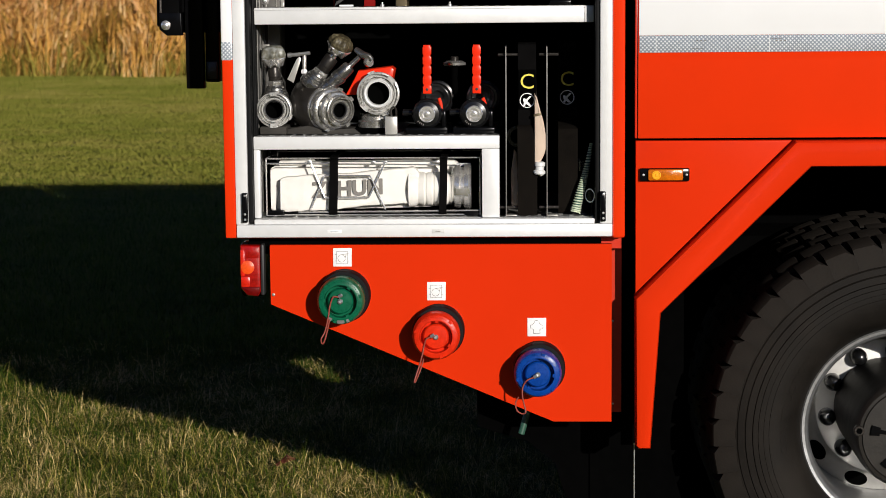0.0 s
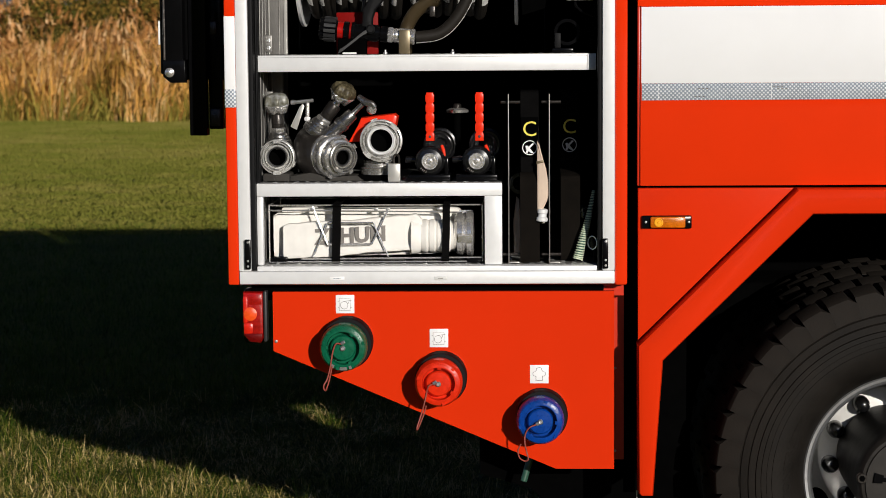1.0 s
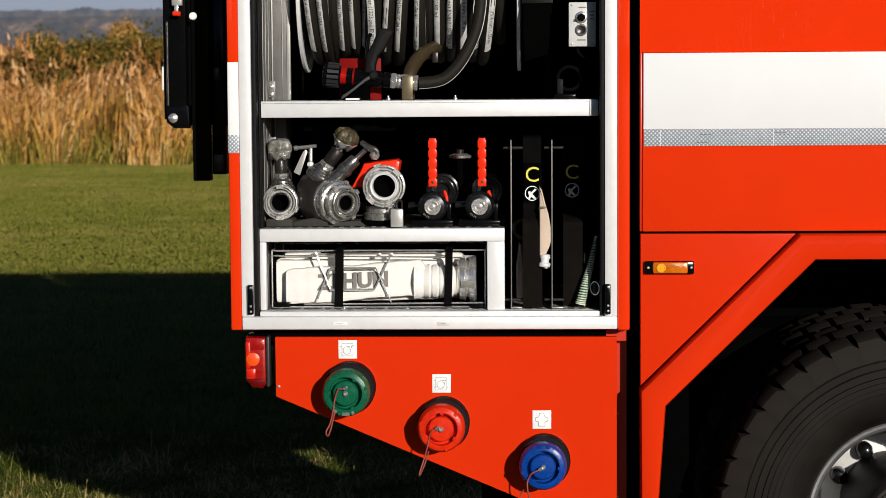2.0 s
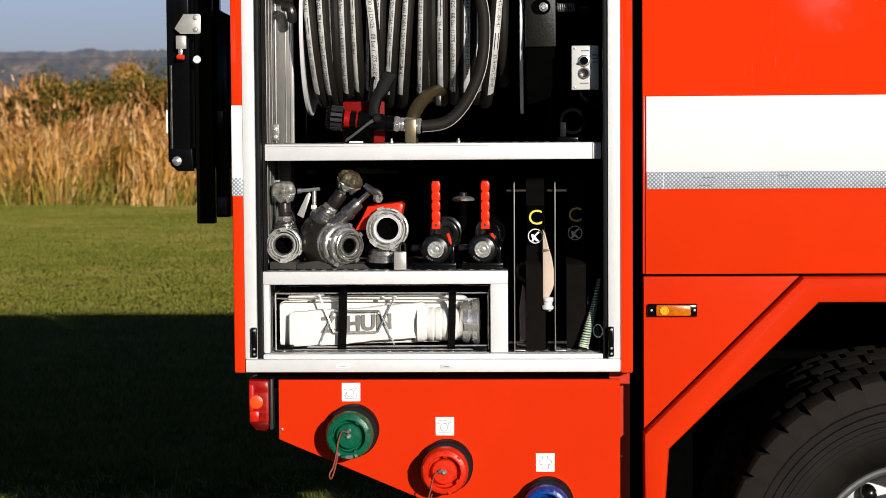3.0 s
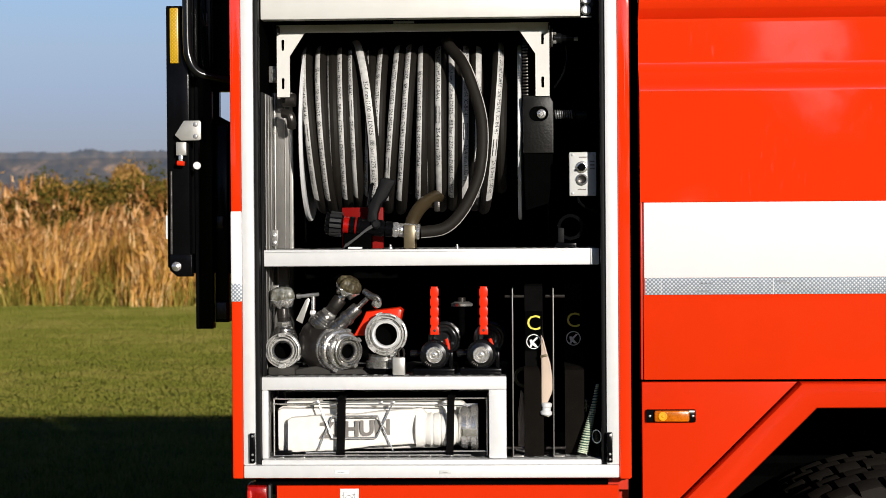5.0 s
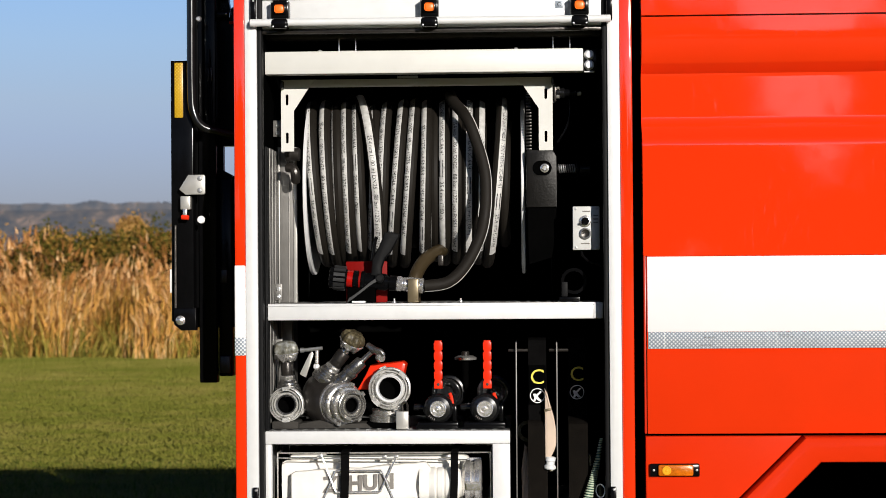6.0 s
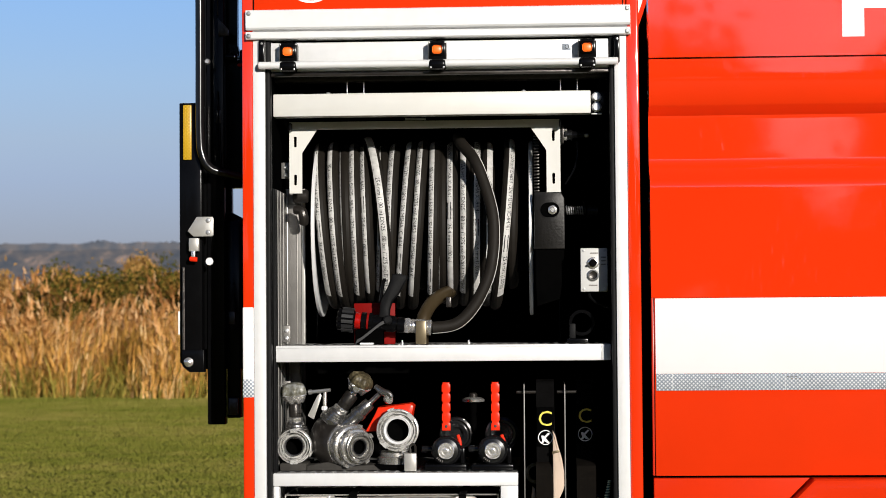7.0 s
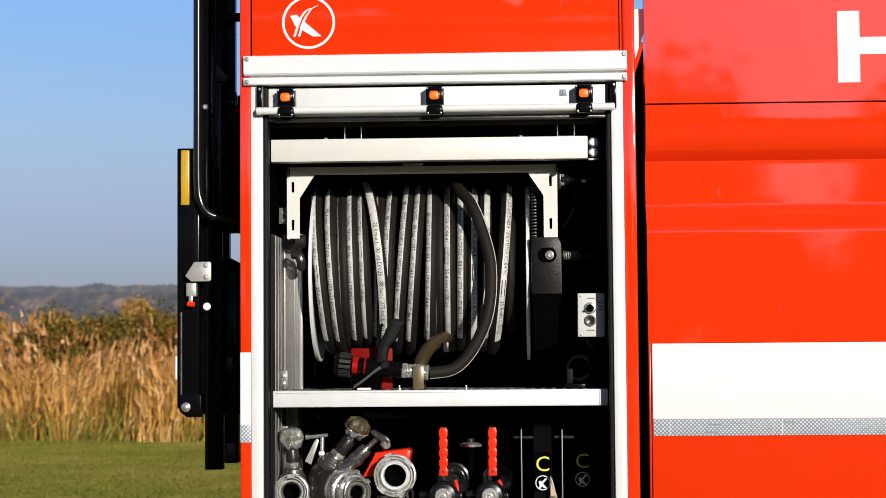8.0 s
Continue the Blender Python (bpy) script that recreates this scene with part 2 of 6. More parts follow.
BUSH = material("bush_leaves", (0.08, 0.08, 0.02), 0.8, island=0.4, scale=5.0, specular=0.1, spots=[(0.24, (0.030, 0.036, 0.006)), (0.46, (0.082, 0.080, 0.012)), (0.60, (0.20, 0.130, 0.024)), (0.78, (0.42, 0.22, 0.048))])
patchy(BUSH, 0.9)
GOLD_LEAF = material("golden_leaves", (0.3, 0.2, 0.04), 0.8, island=0.5, scale=3.0, specular=0.1, spots=[(0.15, (0.22, 0.125, 0.028)), (0.55, (0.46, 0.255, 0.075)), (0.92, (0.64, 0.40, 0.16))])
SEDGE = material("sedge_blade", (0.2, 0.18, 0.04), 0.8, island=0.6, scale=3.0, specular=0.1, spots=[(0.15, (0.12, 0.115, 0.018)), (0.55, (0.25, 0.21, 0.035)), (0.92, (0.46, 0.34, 0.08))])
BRANCH = material("branch_bark", (0.09, 0.07, 0.05), 0.9)
# woods in blue-grey: the haze of distance is mixed into these colours
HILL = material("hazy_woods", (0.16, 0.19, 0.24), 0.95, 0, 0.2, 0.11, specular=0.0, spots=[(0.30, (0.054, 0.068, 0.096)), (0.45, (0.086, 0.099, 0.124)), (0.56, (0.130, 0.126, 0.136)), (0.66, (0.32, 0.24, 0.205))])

# ================= small builders =================
BASE = {}


def thing(name, base, label, category, group="", kind=""):
    ob = new(name)
    ob.empty_display_size = 0.1
    ob.location = base
    BASE[ob.name] = Vector(base)
    return tagged(ob, label, category, group, kind)


def finish(name, bm, mat, sharp=28):
    bmesh.ops.recalc_face_normals(bm, faces=bm.faces[:])
    me = bpy.data.meshes.new(name)
    bm.to_mesh(me)
    bm.free()
    me.materials.append(mat)
    me.shade_smooth()
    me.set_sharp_from_angle(angle=radians(sharp))
    return me


def part(name, bm, mat, parent, label="", sharp=28):
    """One mesh in world places, linked under its thing or part."""
    base = BASE[parent.name]
    bmesh.ops.translate(bm, verts=bm.verts[:], vec=-base)
    ob = new(name, finish(name, bm, mat, sharp))
    ob.parent = parent
    BASE[ob.name] = base
    if label:
        ob["label"] = label
    return ob


def alone(name, bm, mat, label, category, kind="", base=(0, 0, 0), group=""):
    bmesh.ops.translate(bm, verts=bm.verts[:], vec=-Vector(base))
    ob = new(name, finish(name, bm, mat))
    ob.location = base
    BASE[ob.name] = Vector(base)
    return tagged(ob, label, category, group, kind)


def box(x0, x1, y0, y1, z0, z1, bevel=0.0, bm=None, seg=2):
    bm = bm or bmesh.new()
    m = pose((x0 + x1) / 2, (y0 + y1) / 2, (z0 + z1) / 2) @ Matrix.Diagonal((abs(x1 - x0), abs(y1 - y0), abs(z1 - z0), 1))
    r = bmesh.ops.create_cube(bm, size=1, matrix=m)
    if bevel:
        edges = list({e for v in r["verts"] for e in v.link_edges})
        bmesh.ops.bevel(bm, geom=edges, offset=bevel, segments=seg, profile=0.5, affect="EDGES")
    return bm


def prism(points, y0, y1, bevel=0.0, bm=None):
    """A flat outline in x, z, from y0 back to y1."""
    bm = bm or bmesh.new()
    a = [bm.verts.new((x, y0, z)) for x, z in points]
    b = [bm.verts.new((x, y1, z)) for x, z in points]
    front = bm.faces.new(a)
    bm.faces.new(b[::-1])
    for i in range(len(a)):
        j = (i + 1) % len(a)
        bm.faces.new((a[i], b[i], b[j], a[j]))
    if bevel:
        bmesh.ops.recalc_face_normals(bm, faces=bm.faces[:])
        bmesh.ops.bevel(bm, geom=list(front.edges), offset=bevel, segments=2, profile=0.5, affect="EDGES")
    return bm


def lathe(profile, m, seg=32, bm=None, closed=False):
    """Turns (radius, height) pairs round the local z of m."""
    bm = bm or bmesh.new()
    rings = []
    for r, h in profile:
        if r < 1e-6:
            rings.append([bm.verts.new(m @ Vector((0, 0, h)))])
        else:
            rings.append([bm.verts.new(m @ Vector((r * math.cos(2 * math.pi * i / seg), r * math.sin(2 * math.pi * i / seg), h))) for i in range(seg)])
    pairs = list(zip(rings, rings[1:]))
    if closed:
        pairs.append((rings[-1], rings[0]))
    for a, b in pairs:
        for i in range(seg):
            j = (i + 1) % seg
            if len(a) == 1 and len(b) == 1:
                continue
            if len(a) == 1:
                bm.faces.new((a[0], b[i], b[j]))
            elif len(b) == 1:
                bm.faces.new((a[i], b[0], a[j]))
            else:
                bm.faces.new((a[i], b[i], b[j], a[j]))
    return bm


def aim(origin, towards):
    """A pose at origin whose local z points along towards."""
    return Matrix.Translation(origin) @ Vector(towards).to_track_quat("Z", "Y").to_matrix().to_4x4()


def rod(p, q, r, seg=14, bm=None, cap=0.0):
    p, q = Vector(p), Vector(q)
    h = (q - p).length
    c = cap or min(r * 0.2, h * 0.2)
    return lathe([(0, 0), (r - c, 0), (r, c), (r, h - c), (r - c, h), (0, h)], aim(p, q - p), seg, bm)


def curve_points(points, steps=8, closed=False):
    """A smooth line through the given points."""
    p = [Vector(v) for v in points]
    out, n = [], len(p)
    for i in range(n if closed else n - 1):
        a, b, c, d = (p[(i + k) % n] if closed else p[min(max(i + k, 0), n - 1)] for k in (-1, 0, 1, 2))
        for s in range(steps):
            t = s / steps
            out.append(0.5 * (2 * b + (c - a) * t + (2 * a - 5 * b + 4 * c - d) * t * t + (3 * b - a - 3 * c + d) * t ** 3))
    if not closed:
        out.append(p[-1])
    return out


def tube(points, r, seg=10, bm=None, closed=False):
    bm = bm or bmesh.new()
    pts = [Vector(v) for v in points]
    n = len(pts)
    rings, side = [], None
    for i, p in enumerate(pts):
        t = (pts[(i + 1) % n] - pts[i - 1]) if closed else (pts[min(i + 1, n - 1)] - pts[max(i - 1, 0)])
        t.normalize()
        if side is None:
            side = t.orthogonal().normalized()
        side = (side - t * side.dot(t)).normalized()
        up = t.cross(side)
        rr = r(i / (n - 1)) if callable(r) else r
        rings.append([bm.verts.new(p + rr * (math.cos(2 * math.pi * j / seg) * side + math.sin(2 * math.pi * j / seg) * up)) for j in range(seg)])
    for i in range(n if closed else n - 1):
        a, b = rings[i], rings[(i + 1) % n]
        off = 0
        if closed and i == n - 1:
            off = min(range(seg), key=lambda o: (a[0].co - b[o].co).length)
        for j in range(seg):
            bm.faces.new((a[j], b[(j + off) % seg], b[(j + 1 + off) % seg], a[(j + 1) % seg]))
    if not closed:
        bm.faces.new(rings[0][::-1])
        bm.faces.new(rings[-1])
    return bm


def ribbon(points, width_dir, w, thick, bm=None):
    """A band of width w along width_dir and of some thickness, along a line of points."""
    bm = bm or bmesh.new()
    pts = [Vector(v) for v in points]
    wd = Vector(width_dir).normalized() * (w / 2)
    rings = []
    for i, p in enumerate(pts):
        t = (pts[min(i + 1, len(pts) - 1)] - pts[max(i - 1, 0)]).normalized()
        nrm = t.cross(wd).normalized() * (thick / 2)
        rings.append([bm.verts.new(p + a) for a in (-wd - nrm, wd - nrm, wd + nrm, -wd + nrm)])
    for a, b in zip(rings, rings[1:]):
        for j in range(4):
            bm.faces.new((a[j], b[j], b[(j + 1) % 4], a[(j + 1) % 4]))
    bm.faces.new(rings[0][::-1])
    bm.faces.new(rings[-1])
    return bm


def letters(text, size, bold=0.0):
    """Flat mesh data of a line of text in the built-in font, centred: a list of points and of faces."""
    c = bpy.data.curves.new("lettering", "FONT")
    c.body, c.size, c.align_x, c.align_y, c.resolution_u = text, size, "CENTER", "CENTER", 3
    c.offset = bold
    ob = bpy.data.objects.new("lettering", c)
    me = bpy.data.meshes.new_from_object(ob)
    pts = [v.co.copy() for v in me.vertices]
    faces = [list(p.vertices) for p in me.polygons]
    bpy.data.objects.remove(ob)
    bpy.data.curves.remove(c)
    bpy.data.meshes.remove(me)
    return pts, faces


def lettering(name, text, size, place, mat, parent, stretch=1.0, label="", bold=0.0):
    """Text laid on a surface; place(u, v) gives the point for a place on the text line."""
    pts, faces = letters(text, size, bold)
    bm = bmesh.new()
    vs = [bm.verts.new(place(p.x * stretch, p.y)) for p in pts]
    for f in faces:
        try:
            bm.faces.new([vs[i] for i in f])
        except ValueError:
            pass
    return part(name, bm, mat, parent, label)


def facing(x, y, z):
    return pose(x, y, z, 90)


# ================= ground and distance =================
bm = bmesh.new()
R0 = 3000
GZ = -0.04
xs = [-R0, -400, -60, -30, -15, -8, -5, -3, -1, 1, 3, 6, 15, 60, 400, R0]
ys = [-R0, -300, -40, -10, -4, 0, 2, 4, 7, 11, 16, 24, 34, 48, 80, 400, R0]
grid = [[bm.verts.new((x, y, GZ)) for x in xs] for y in ys]
for r, q in zip(grid, grid[1:]):
    for i in range(len(xs) - 1):
        bm.faces.new((r[i], r[i + 1], q[i + 1], q[i]))
alone("ground", bm, TURF, "mown autumn meadow of green and yellowing turf", "meadow", "structure")


def blades(name, mat, label, category, count, place, height, width, lean, segs=2, bend=0.5, seed=1, tufts=0.0, drift=0.0):
    """Many thin curved blades in one mesh."""
    rng = np.random.default_rng(seed)
    x, y, z = place(rng, count)
    h = height(rng, count) * (1 + tufts * (np.sin(x * 9.1 + 2.0 * np.sin(y * 3.3)) * np.sin(y * 5.7 + 1.6 * np.sin(x * 4.1)) + 0.6 * np.sin(x * 23 + y * 11) * np.sin(y * 17 - x * 7)))
    w = width(rng, count)
    a = rng.uniform(0, 2 * np.pi, count)
    if drift:   # neighbours lean the same way
        a = 1.9 * np.sin(x * 1.9 + 1.3 * np.sin(y * 0.8)) + 1.2 * np.sin(x * 0.7 - y * 1.1) + rng.normal(0, drift, count)
    l = np.abs(rng.normal(0, lean, count))
    face = rng.uniform(0, np.pi, count)
    rows = []
    for s in range(segs + 1):
        t = s / segs
        out = l * h * ((1 - bend) * t + bend * t * t)
        up = h * np.sqrt(np.maximum(0.05, 1 - (l * t) ** 2 * 0.5)) * t
        ww = w * (1 - t) ** 0.6 * 0.5 + 0.0002
        cx, cy = x + np.cos(a) * out, y + np.sin(a) * out
        rows += [np.stack([cx - np.cos(face) * ww, cy - np.sin(face) * ww, z + up], 1), np.stack([cx + np.cos(face) * ww, cy + np.sin(face) * ww, z + up], 1)]
    verts = np.stack(rows, 1).reshape(-1, 3)
    n = 2 * (segs + 1)
    quad = np.array([[2 * s, 2 * s + 1, 2 * s + 3, 2 * s + 2] for s in range(segs)])
    faces = (np.arange(count)[:, None, None] * n + quad[None]).reshape(-1, 4)
    me = bpy.data.meshes.new(name)
    me.from_pydata(verts.tolist(), [], faces.tolist())
    me.materials.append(mat)
    me.shade_smooth()
    return tagged(new(name, me), label, category, kind="stuff")


def wedge(y0, y1):
    """A meadow that widens with distance on the open side of the truck."""
    def f(rng, n):
        y = np.sqrt(rng.uniform((y0 + 3) ** 2, (y1 + 3) ** 2, n)) - 3
        return -(y + 3) * rng.uniform(0.10, 0.36, n), y, np.full(n, GZ)
    return f


blades("grass", GRASS, "short trodden grass with dry straw blades beside the truck", "grass", 140000, lambda rng, n: (rng.uniform(-2.9, 0.3, n), 0.9 + 4.0 * rng.beta(1.0, 1.7, n), np.full(n, GZ)), lambda r, n: r.gamma(2.6, 0.0098, n) + 0.005, lambda r, n: r.uniform(0.0013, 0.0034, n), 2.2, 2, 0.75, seed=3, tufts=0.75)
blades("green_grass", SHADE_GRASS, "short green grass beside the truck, darker in colour for the shade", "grass", 75000, lambda rng, n: (rng.uniform(-3.1, 0.3, n), 4.9 - 4.0 * rng.beta(1.0, 1.7, n), np.full(n, GZ)), lambda r, n: r.gamma(2.6, 0.0098, n) + 0.005, lambda r, n: r.uniform(0.0013, 0.0034, n), 2.0, 2, 0.75, seed=33, tufts=0.6)
blades("straw", GRASS, "dry straw blades lying flat on the turf", "grass", 40000, lambda rng, n: (rng.uniform(-3.0, 0.4, n), 0.6 + 3.6 * rng.beta(1.0, 1.7, n), GZ + rng.uniform(0.005, 0.045, n)), lambda r, n: r.uniform(0.015, 0.050, n), lambda r, n: r.uniform(0.0012, 0.0030, n), 2.4, 2, seed=13)
blades("meadow_grass", SHADE_GRASS, "mown green meadow grass, darker in colour for the shade of the truck", "grass", 70000, lambda rng, n: (rng.uniform(-6, -0.5, n), 4.2 + 10.8 * rng.beta(1.0, 1.7, n), np.full(n, GZ)), lambda r, n: r.gamma(4, 0.0085, n) + 0.010, lambda r, n: r.uniform(0.0025, 0.0055, n), 0.9, seed=4)
blades("far_meadow_grass", MEADOW, "mown olive green meadow grass in low sunlight", "grass", 400000, wedge(13.5, 45), lambda r, n: r.gamma(5, 0.0026, n) + 0.004, lambda r, n: r.uniform(0.014, 0.028, n), 1.3, 1, seed=5)


def reed_rows(x0, x1, y0, y1):
    def f(rng, n):
        x = rng.uniform(x0, x1, n)
        return x, y0 + (y1 - y0) * rng.beta(1.0, 1.6, n) + 0.7 * np.sin(x * 0.9) + 0.4 * np.sin(x * 2.3 + 1), np.full(n, GZ)
    return f


def clump(x):
    """Slow rise and fall of the reeds' height along the bed."""
    return 0.20 * np.sin(x * 1.7 + 0.6) + 0.16 * np.sin(x * 3.9 + 2.0) + 0.10 * np.sin(x * 8.3)


def reed_height(lo):
    def f(r, n):
        return r.normal(lo, 0.42, n).clip(0.5, 3.1)
    return f


def lifted(rows_, low, high):
    """Places part of the way up the reeds."""
    def f(rng, n):
        x, y, z = rows_(rng, n)
        return x, y, z + rng.uniform(low, high, n) * (1 + 0.5 * clump(x))
    return f


blades("reed_bed", REED, "golden dry reeds at the edge of the meadow", "reeds", 14000, reed_rows(-26, 3, 43.6, 51), lambda r, n: r.normal(1.5, 0.45, n).clip(0.4, 2.5), lambda r, n: r.uniform(0.010, 0.028, n), 0.42, 4, seed=6, drift=0.7, tufts=0.12)
blades("reed_leaves", REED, "drooping dry leaves on the reeds", "reeds", 24000, lifted(reed_rows(-26, 3, 43.5, 51), 0.05, 1.35), lambda r, n: r.uniform(0.25, 0.80, n), lambda r, n: r.uniform(0.016, 0.046, n), 1.25, 3, 0.8, seed=16, drift=0.8, tufts=0.2)
blades("tall_reeds", REED, "tall brown reeds behind the golden ones", "reeds", 9000, reed_rows(-26, 3, 52.8, 56.5), reed_height(2.5), lambda r, n: r.uniform(0.014, 0.04, n), 0.25, 4, seed=26)
blades("reed_plumes", PLUME, "feathery brown plumes on the reeds", "reeds", 12000, lifted(reed_rows(-26, 3, 44.0, 51), 0.75, 1.95), lambda r, n: r.uniform(0.16, 0.42, n), lambda r, n: r.uniform(0.03, 0.085, n), 1.3, 3, 0.7, seed=7, drift=0.7)
blades("tall_plumes", PLUME, "feathery brown plumes on the tall reeds", "reeds", 13000, lifted(reed_rows(-26, 3, 52.8, 56.5), 1.8, 2.95), lambda r, n: r.uniform(0.16, 0.40, n), lambda r, n: r.uniform(0.03, 0.080, n), 1.2, 3, 0.7, seed=27, drift=0.8)
blades("high_plumes", PLUME, "feathery brown plumes standing before the bushes", "reeds", 6500, lifted(reed_rows(-26, 3, 50.6, 52.2), 1.4, 2.65), lambda r, n: r.uniform(0.16, 0.42, n), lambda r, n: r.uniform(0.03, 0.085, n), 1.2, 3, 0.7, seed=37, drift=0.7)
blades("sedge", SEDGE, "green sedge tufts among the reeds", "reeds", 5000, lambda rng, n: (lambda x: (x, 43.3 + rng.uniform(0, 3.0, n) + 0.5 * np.sin(x * 0.9), np.full(n, GZ)))(-24 + 1.15 * rng.integers(0, 22, n) + 0.5 * np.sin(7.0 * rng.integers(0, 9, n)) + rng.normal(0, 0.3, n)), lambda r, n: r.uniform(0.25, 1.25, n), lambda r, n: r.uniform(0.02, 0.05, n), 0.7, 3, seed=17)
blades("far_reeds", REED, "tall dry reeds along the meadow's edge", "reeds", 13000, lambda rng, n: (np.where(rng.random(n) < 0.5, rng.uniform(-120, -26, n), rng.uniform(3, 90, n)), rng.uniform(43.6, 56, n), np.full(n, GZ)), lambda r, n: r.normal(2.1, 0.4, n).clip(0.6, 3.2), lambda r, n: r.uniform(0.06, 0.16, n), 0.28, 3, seed=8)


def bush(x, y, r, h, seed, label, leaf):
    """Limbs from the ground and a crown of many small leaf clumps with gaps."""
    rng = np.random.default_rng(seed)
    root = thing("bush", (x, y, 0), label, "bush", "bushes behind the reeds")
    bm = bmesh.new()
    tips = []
    for i in range(9):
        a = rng.uniform(0, 6.28)
        tip = Vector((x + math.cos(a) * r * rng.uniform(0.2, 0.8), y + math.sin(a) * r * rng.uniform(0.2, 0.8), h * rng.uniform(0.55, 0.95)))
        tube([(x, y, 0), (x + (tip.x - x) * 0.35, y + (tip.y - y) * 0.35, tip.z * 0.5), tip], lambda t: 0.05 * (1 - t) + 0.012, 6, bm)
        tips.append(tip)
    part("limbs", bm, BRANCH, root)
    n = 11000 if -16 < x < -9 else 4000
    t = rng.integers(0, len(tips), n)
    c = np.array([list(tips[i]) for i in t]) + rng.normal(0, 1, (n, 3)) * np.array([r * 0.36, r * 0.36, h * (0.06 if h > 3.5 else 0.10)])
    c[:, 2] = np.clip(c[:, 2], 0.3, None)
    d = rng.normal(0, 1, (n, 3))
    d /= np.linalg.norm(d, axis=1)[:, None]
    e = np.cross(d, rng.normal(0, 1, (n, 3)))
    e /= np.linalg.norm(e, axis=1)[:, None]
    s = rng.uniform(0.035, 0.090, n)[:, None]
    v = np.stack([c - d * s, c + e * s * 0.5, c + d * s, c - e * s * 0.5], 1).reshape(-1, 3) - np.array([x, y, 0])
    me = bpy.data.meshes.new("crown")
    me.from_pydata(v.tolist(), [], np.arange(4 * n).reshape(-1, 4).tolist())
    me.materials.append(leaf)
    crown = new("crown", me)
    crown.parent = root
    return root


for i, (bx, by, br, bh, gold) in enumerate([(-15.9, 53.0, 0.6, 2.9, 1), (-15.0, 52.4, 0.6, 2.7, 0), (-14.1, 53.3, 0.7, 3.05, 0), (-13.4, 52.2, 0.6, 2.75, 0), (-12.7, 53.2, 0.8, 3.15, 0), (-11.9, 52.2, 0.7, 2.9, 0), (-12.45, 56.5, 0.36, 3.65, 1), (-11.1, 53.0, 0.8, 3.2, 0), (-10.2, 52.3, 0.7, 2.95, 0), (-9.4, 53.0, 0.8, 3.1, 0),
                                              (-8.0, 53.4, 1.2, 3.1, 0), (-6.4, 53, 1.4, 2.9, 0), (-4.2, 53, 1.5, 2.8, 1), (-17.8, 54, 1.4, 2.8, 0), (-20.5, 54, 1.5, 2.9, 0), (-23.5, 54, 1.5, 2.8, 1)]):
    bush(bx, by, br, bh, 20 + i, "autumn bush with golden yellow leaves" if gold else "autumn bush with dark green leaves", GOLD_LEAF if gold else BUSH)


def tree(x, y, h, r, seed):
    """A tapered trunk with limbs and a crown of many leaf clumps."""
    rng = np.random.default_rng(seed)
    root = thing("tree", (x, y, GZ), "tall tree with thinning autumn leaves beside the meadow", "tree", "trees along the meadow")
    bm = bmesh.new()
    tube([(x, y, GZ), (x + 0.1, y, h * 0.4), (x, y + 0.1, h * 0.85)], lambda t: 0.22 * (1 - t) + 0.03, 8, bm)
    tips = [Vector((x, y, h * 0.86))]
    for i in range(11):
        a, z0 = rng.uniform(0, 6.28), h * rng.uniform(0.25, 0.6)
        tip = Vector((x + math.cos(a) * r * rng.uniform(0.45, 0.9), y + math.sin(a) * r * rng.uniform(0.45, 0.9), z0 + h * rng.uniform(0.12, 0.3)))
        tube([(x, y, z0), ((x + tip.x) / 2, (y + tip.y) / 2, z0 + (tip.z - z0) * 0.6), tip], lambda t: 0.08 * (1 - t) + 0.015, 6, bm)
        tips.append(tip)
    part("trunk", bm, BRANCH, root)
    n = 2700
    c = np.array([list(tips[i]) for i in rng.integers(0, len(tips), n)]) + rng.normal(0, 1, (n, 3)) * np.array([r * 0.28, r * 0.28, h * 0.09])
    d = rng.normal(0, 1, (n, 3))
    d /= np.linalg.norm(d, axis=1)[:, None]
    e = np.cross(d, rng.normal(0, 1, (n, 3)))
    e /= np.linalg.norm(e, axis=1)[:, None]
    sz = rng.uniform(0.22, 0.55, n)[:, None]
    v = np.stack([c - d * sz, c + e * sz * 0.6, c + d * sz, c - e * sz * 0.6], 1).reshape(-1, 3) - np.array([x, y, GZ])
    me = bpy.data.meshes.new("crown")
    me.from_pydata(v.tolist(), [], np.arange(4 * n).reshape(-1, 4).tolist())
    me.materials.append(BUSH)
    crown = new("crown", me)
    crown.parent = root


for i, (tx, th) in enumerate([(-52, 12.5), (-44, 12), (-37, 13), (-30, 12), (-23, 13), (-17, 12.5), (-11, 13.0), (-6, 13.5), (-2.6, 12.9), (1.0, 11.6), (3.9, 11.0), (13.4, 11.0), (18.0, 9.2), (22, 10.0), (27, 10.0), (33, 10.5), (39, 8.5), (47, 9)]):
    tree(tx, -62 + 3 * math.sin(i * 2.1), th, 4.2 if abs(tx - 4) > 14 else 2.5, 50 + i)

for i, tx in enumerate((-7, -3.5, -0.5, 2.6, 5.6, 8.4, 11.0, 14.0, 17.2, 20.5, 24.0, 28.0)):
    tree(tx, -58 + 2 * math.sin(i * 1.7), (3.9 if tx in (8.4, 11.0) else 7.4) + 0.6 * math.sin(i * 2.9), 2.4, 90 + i)

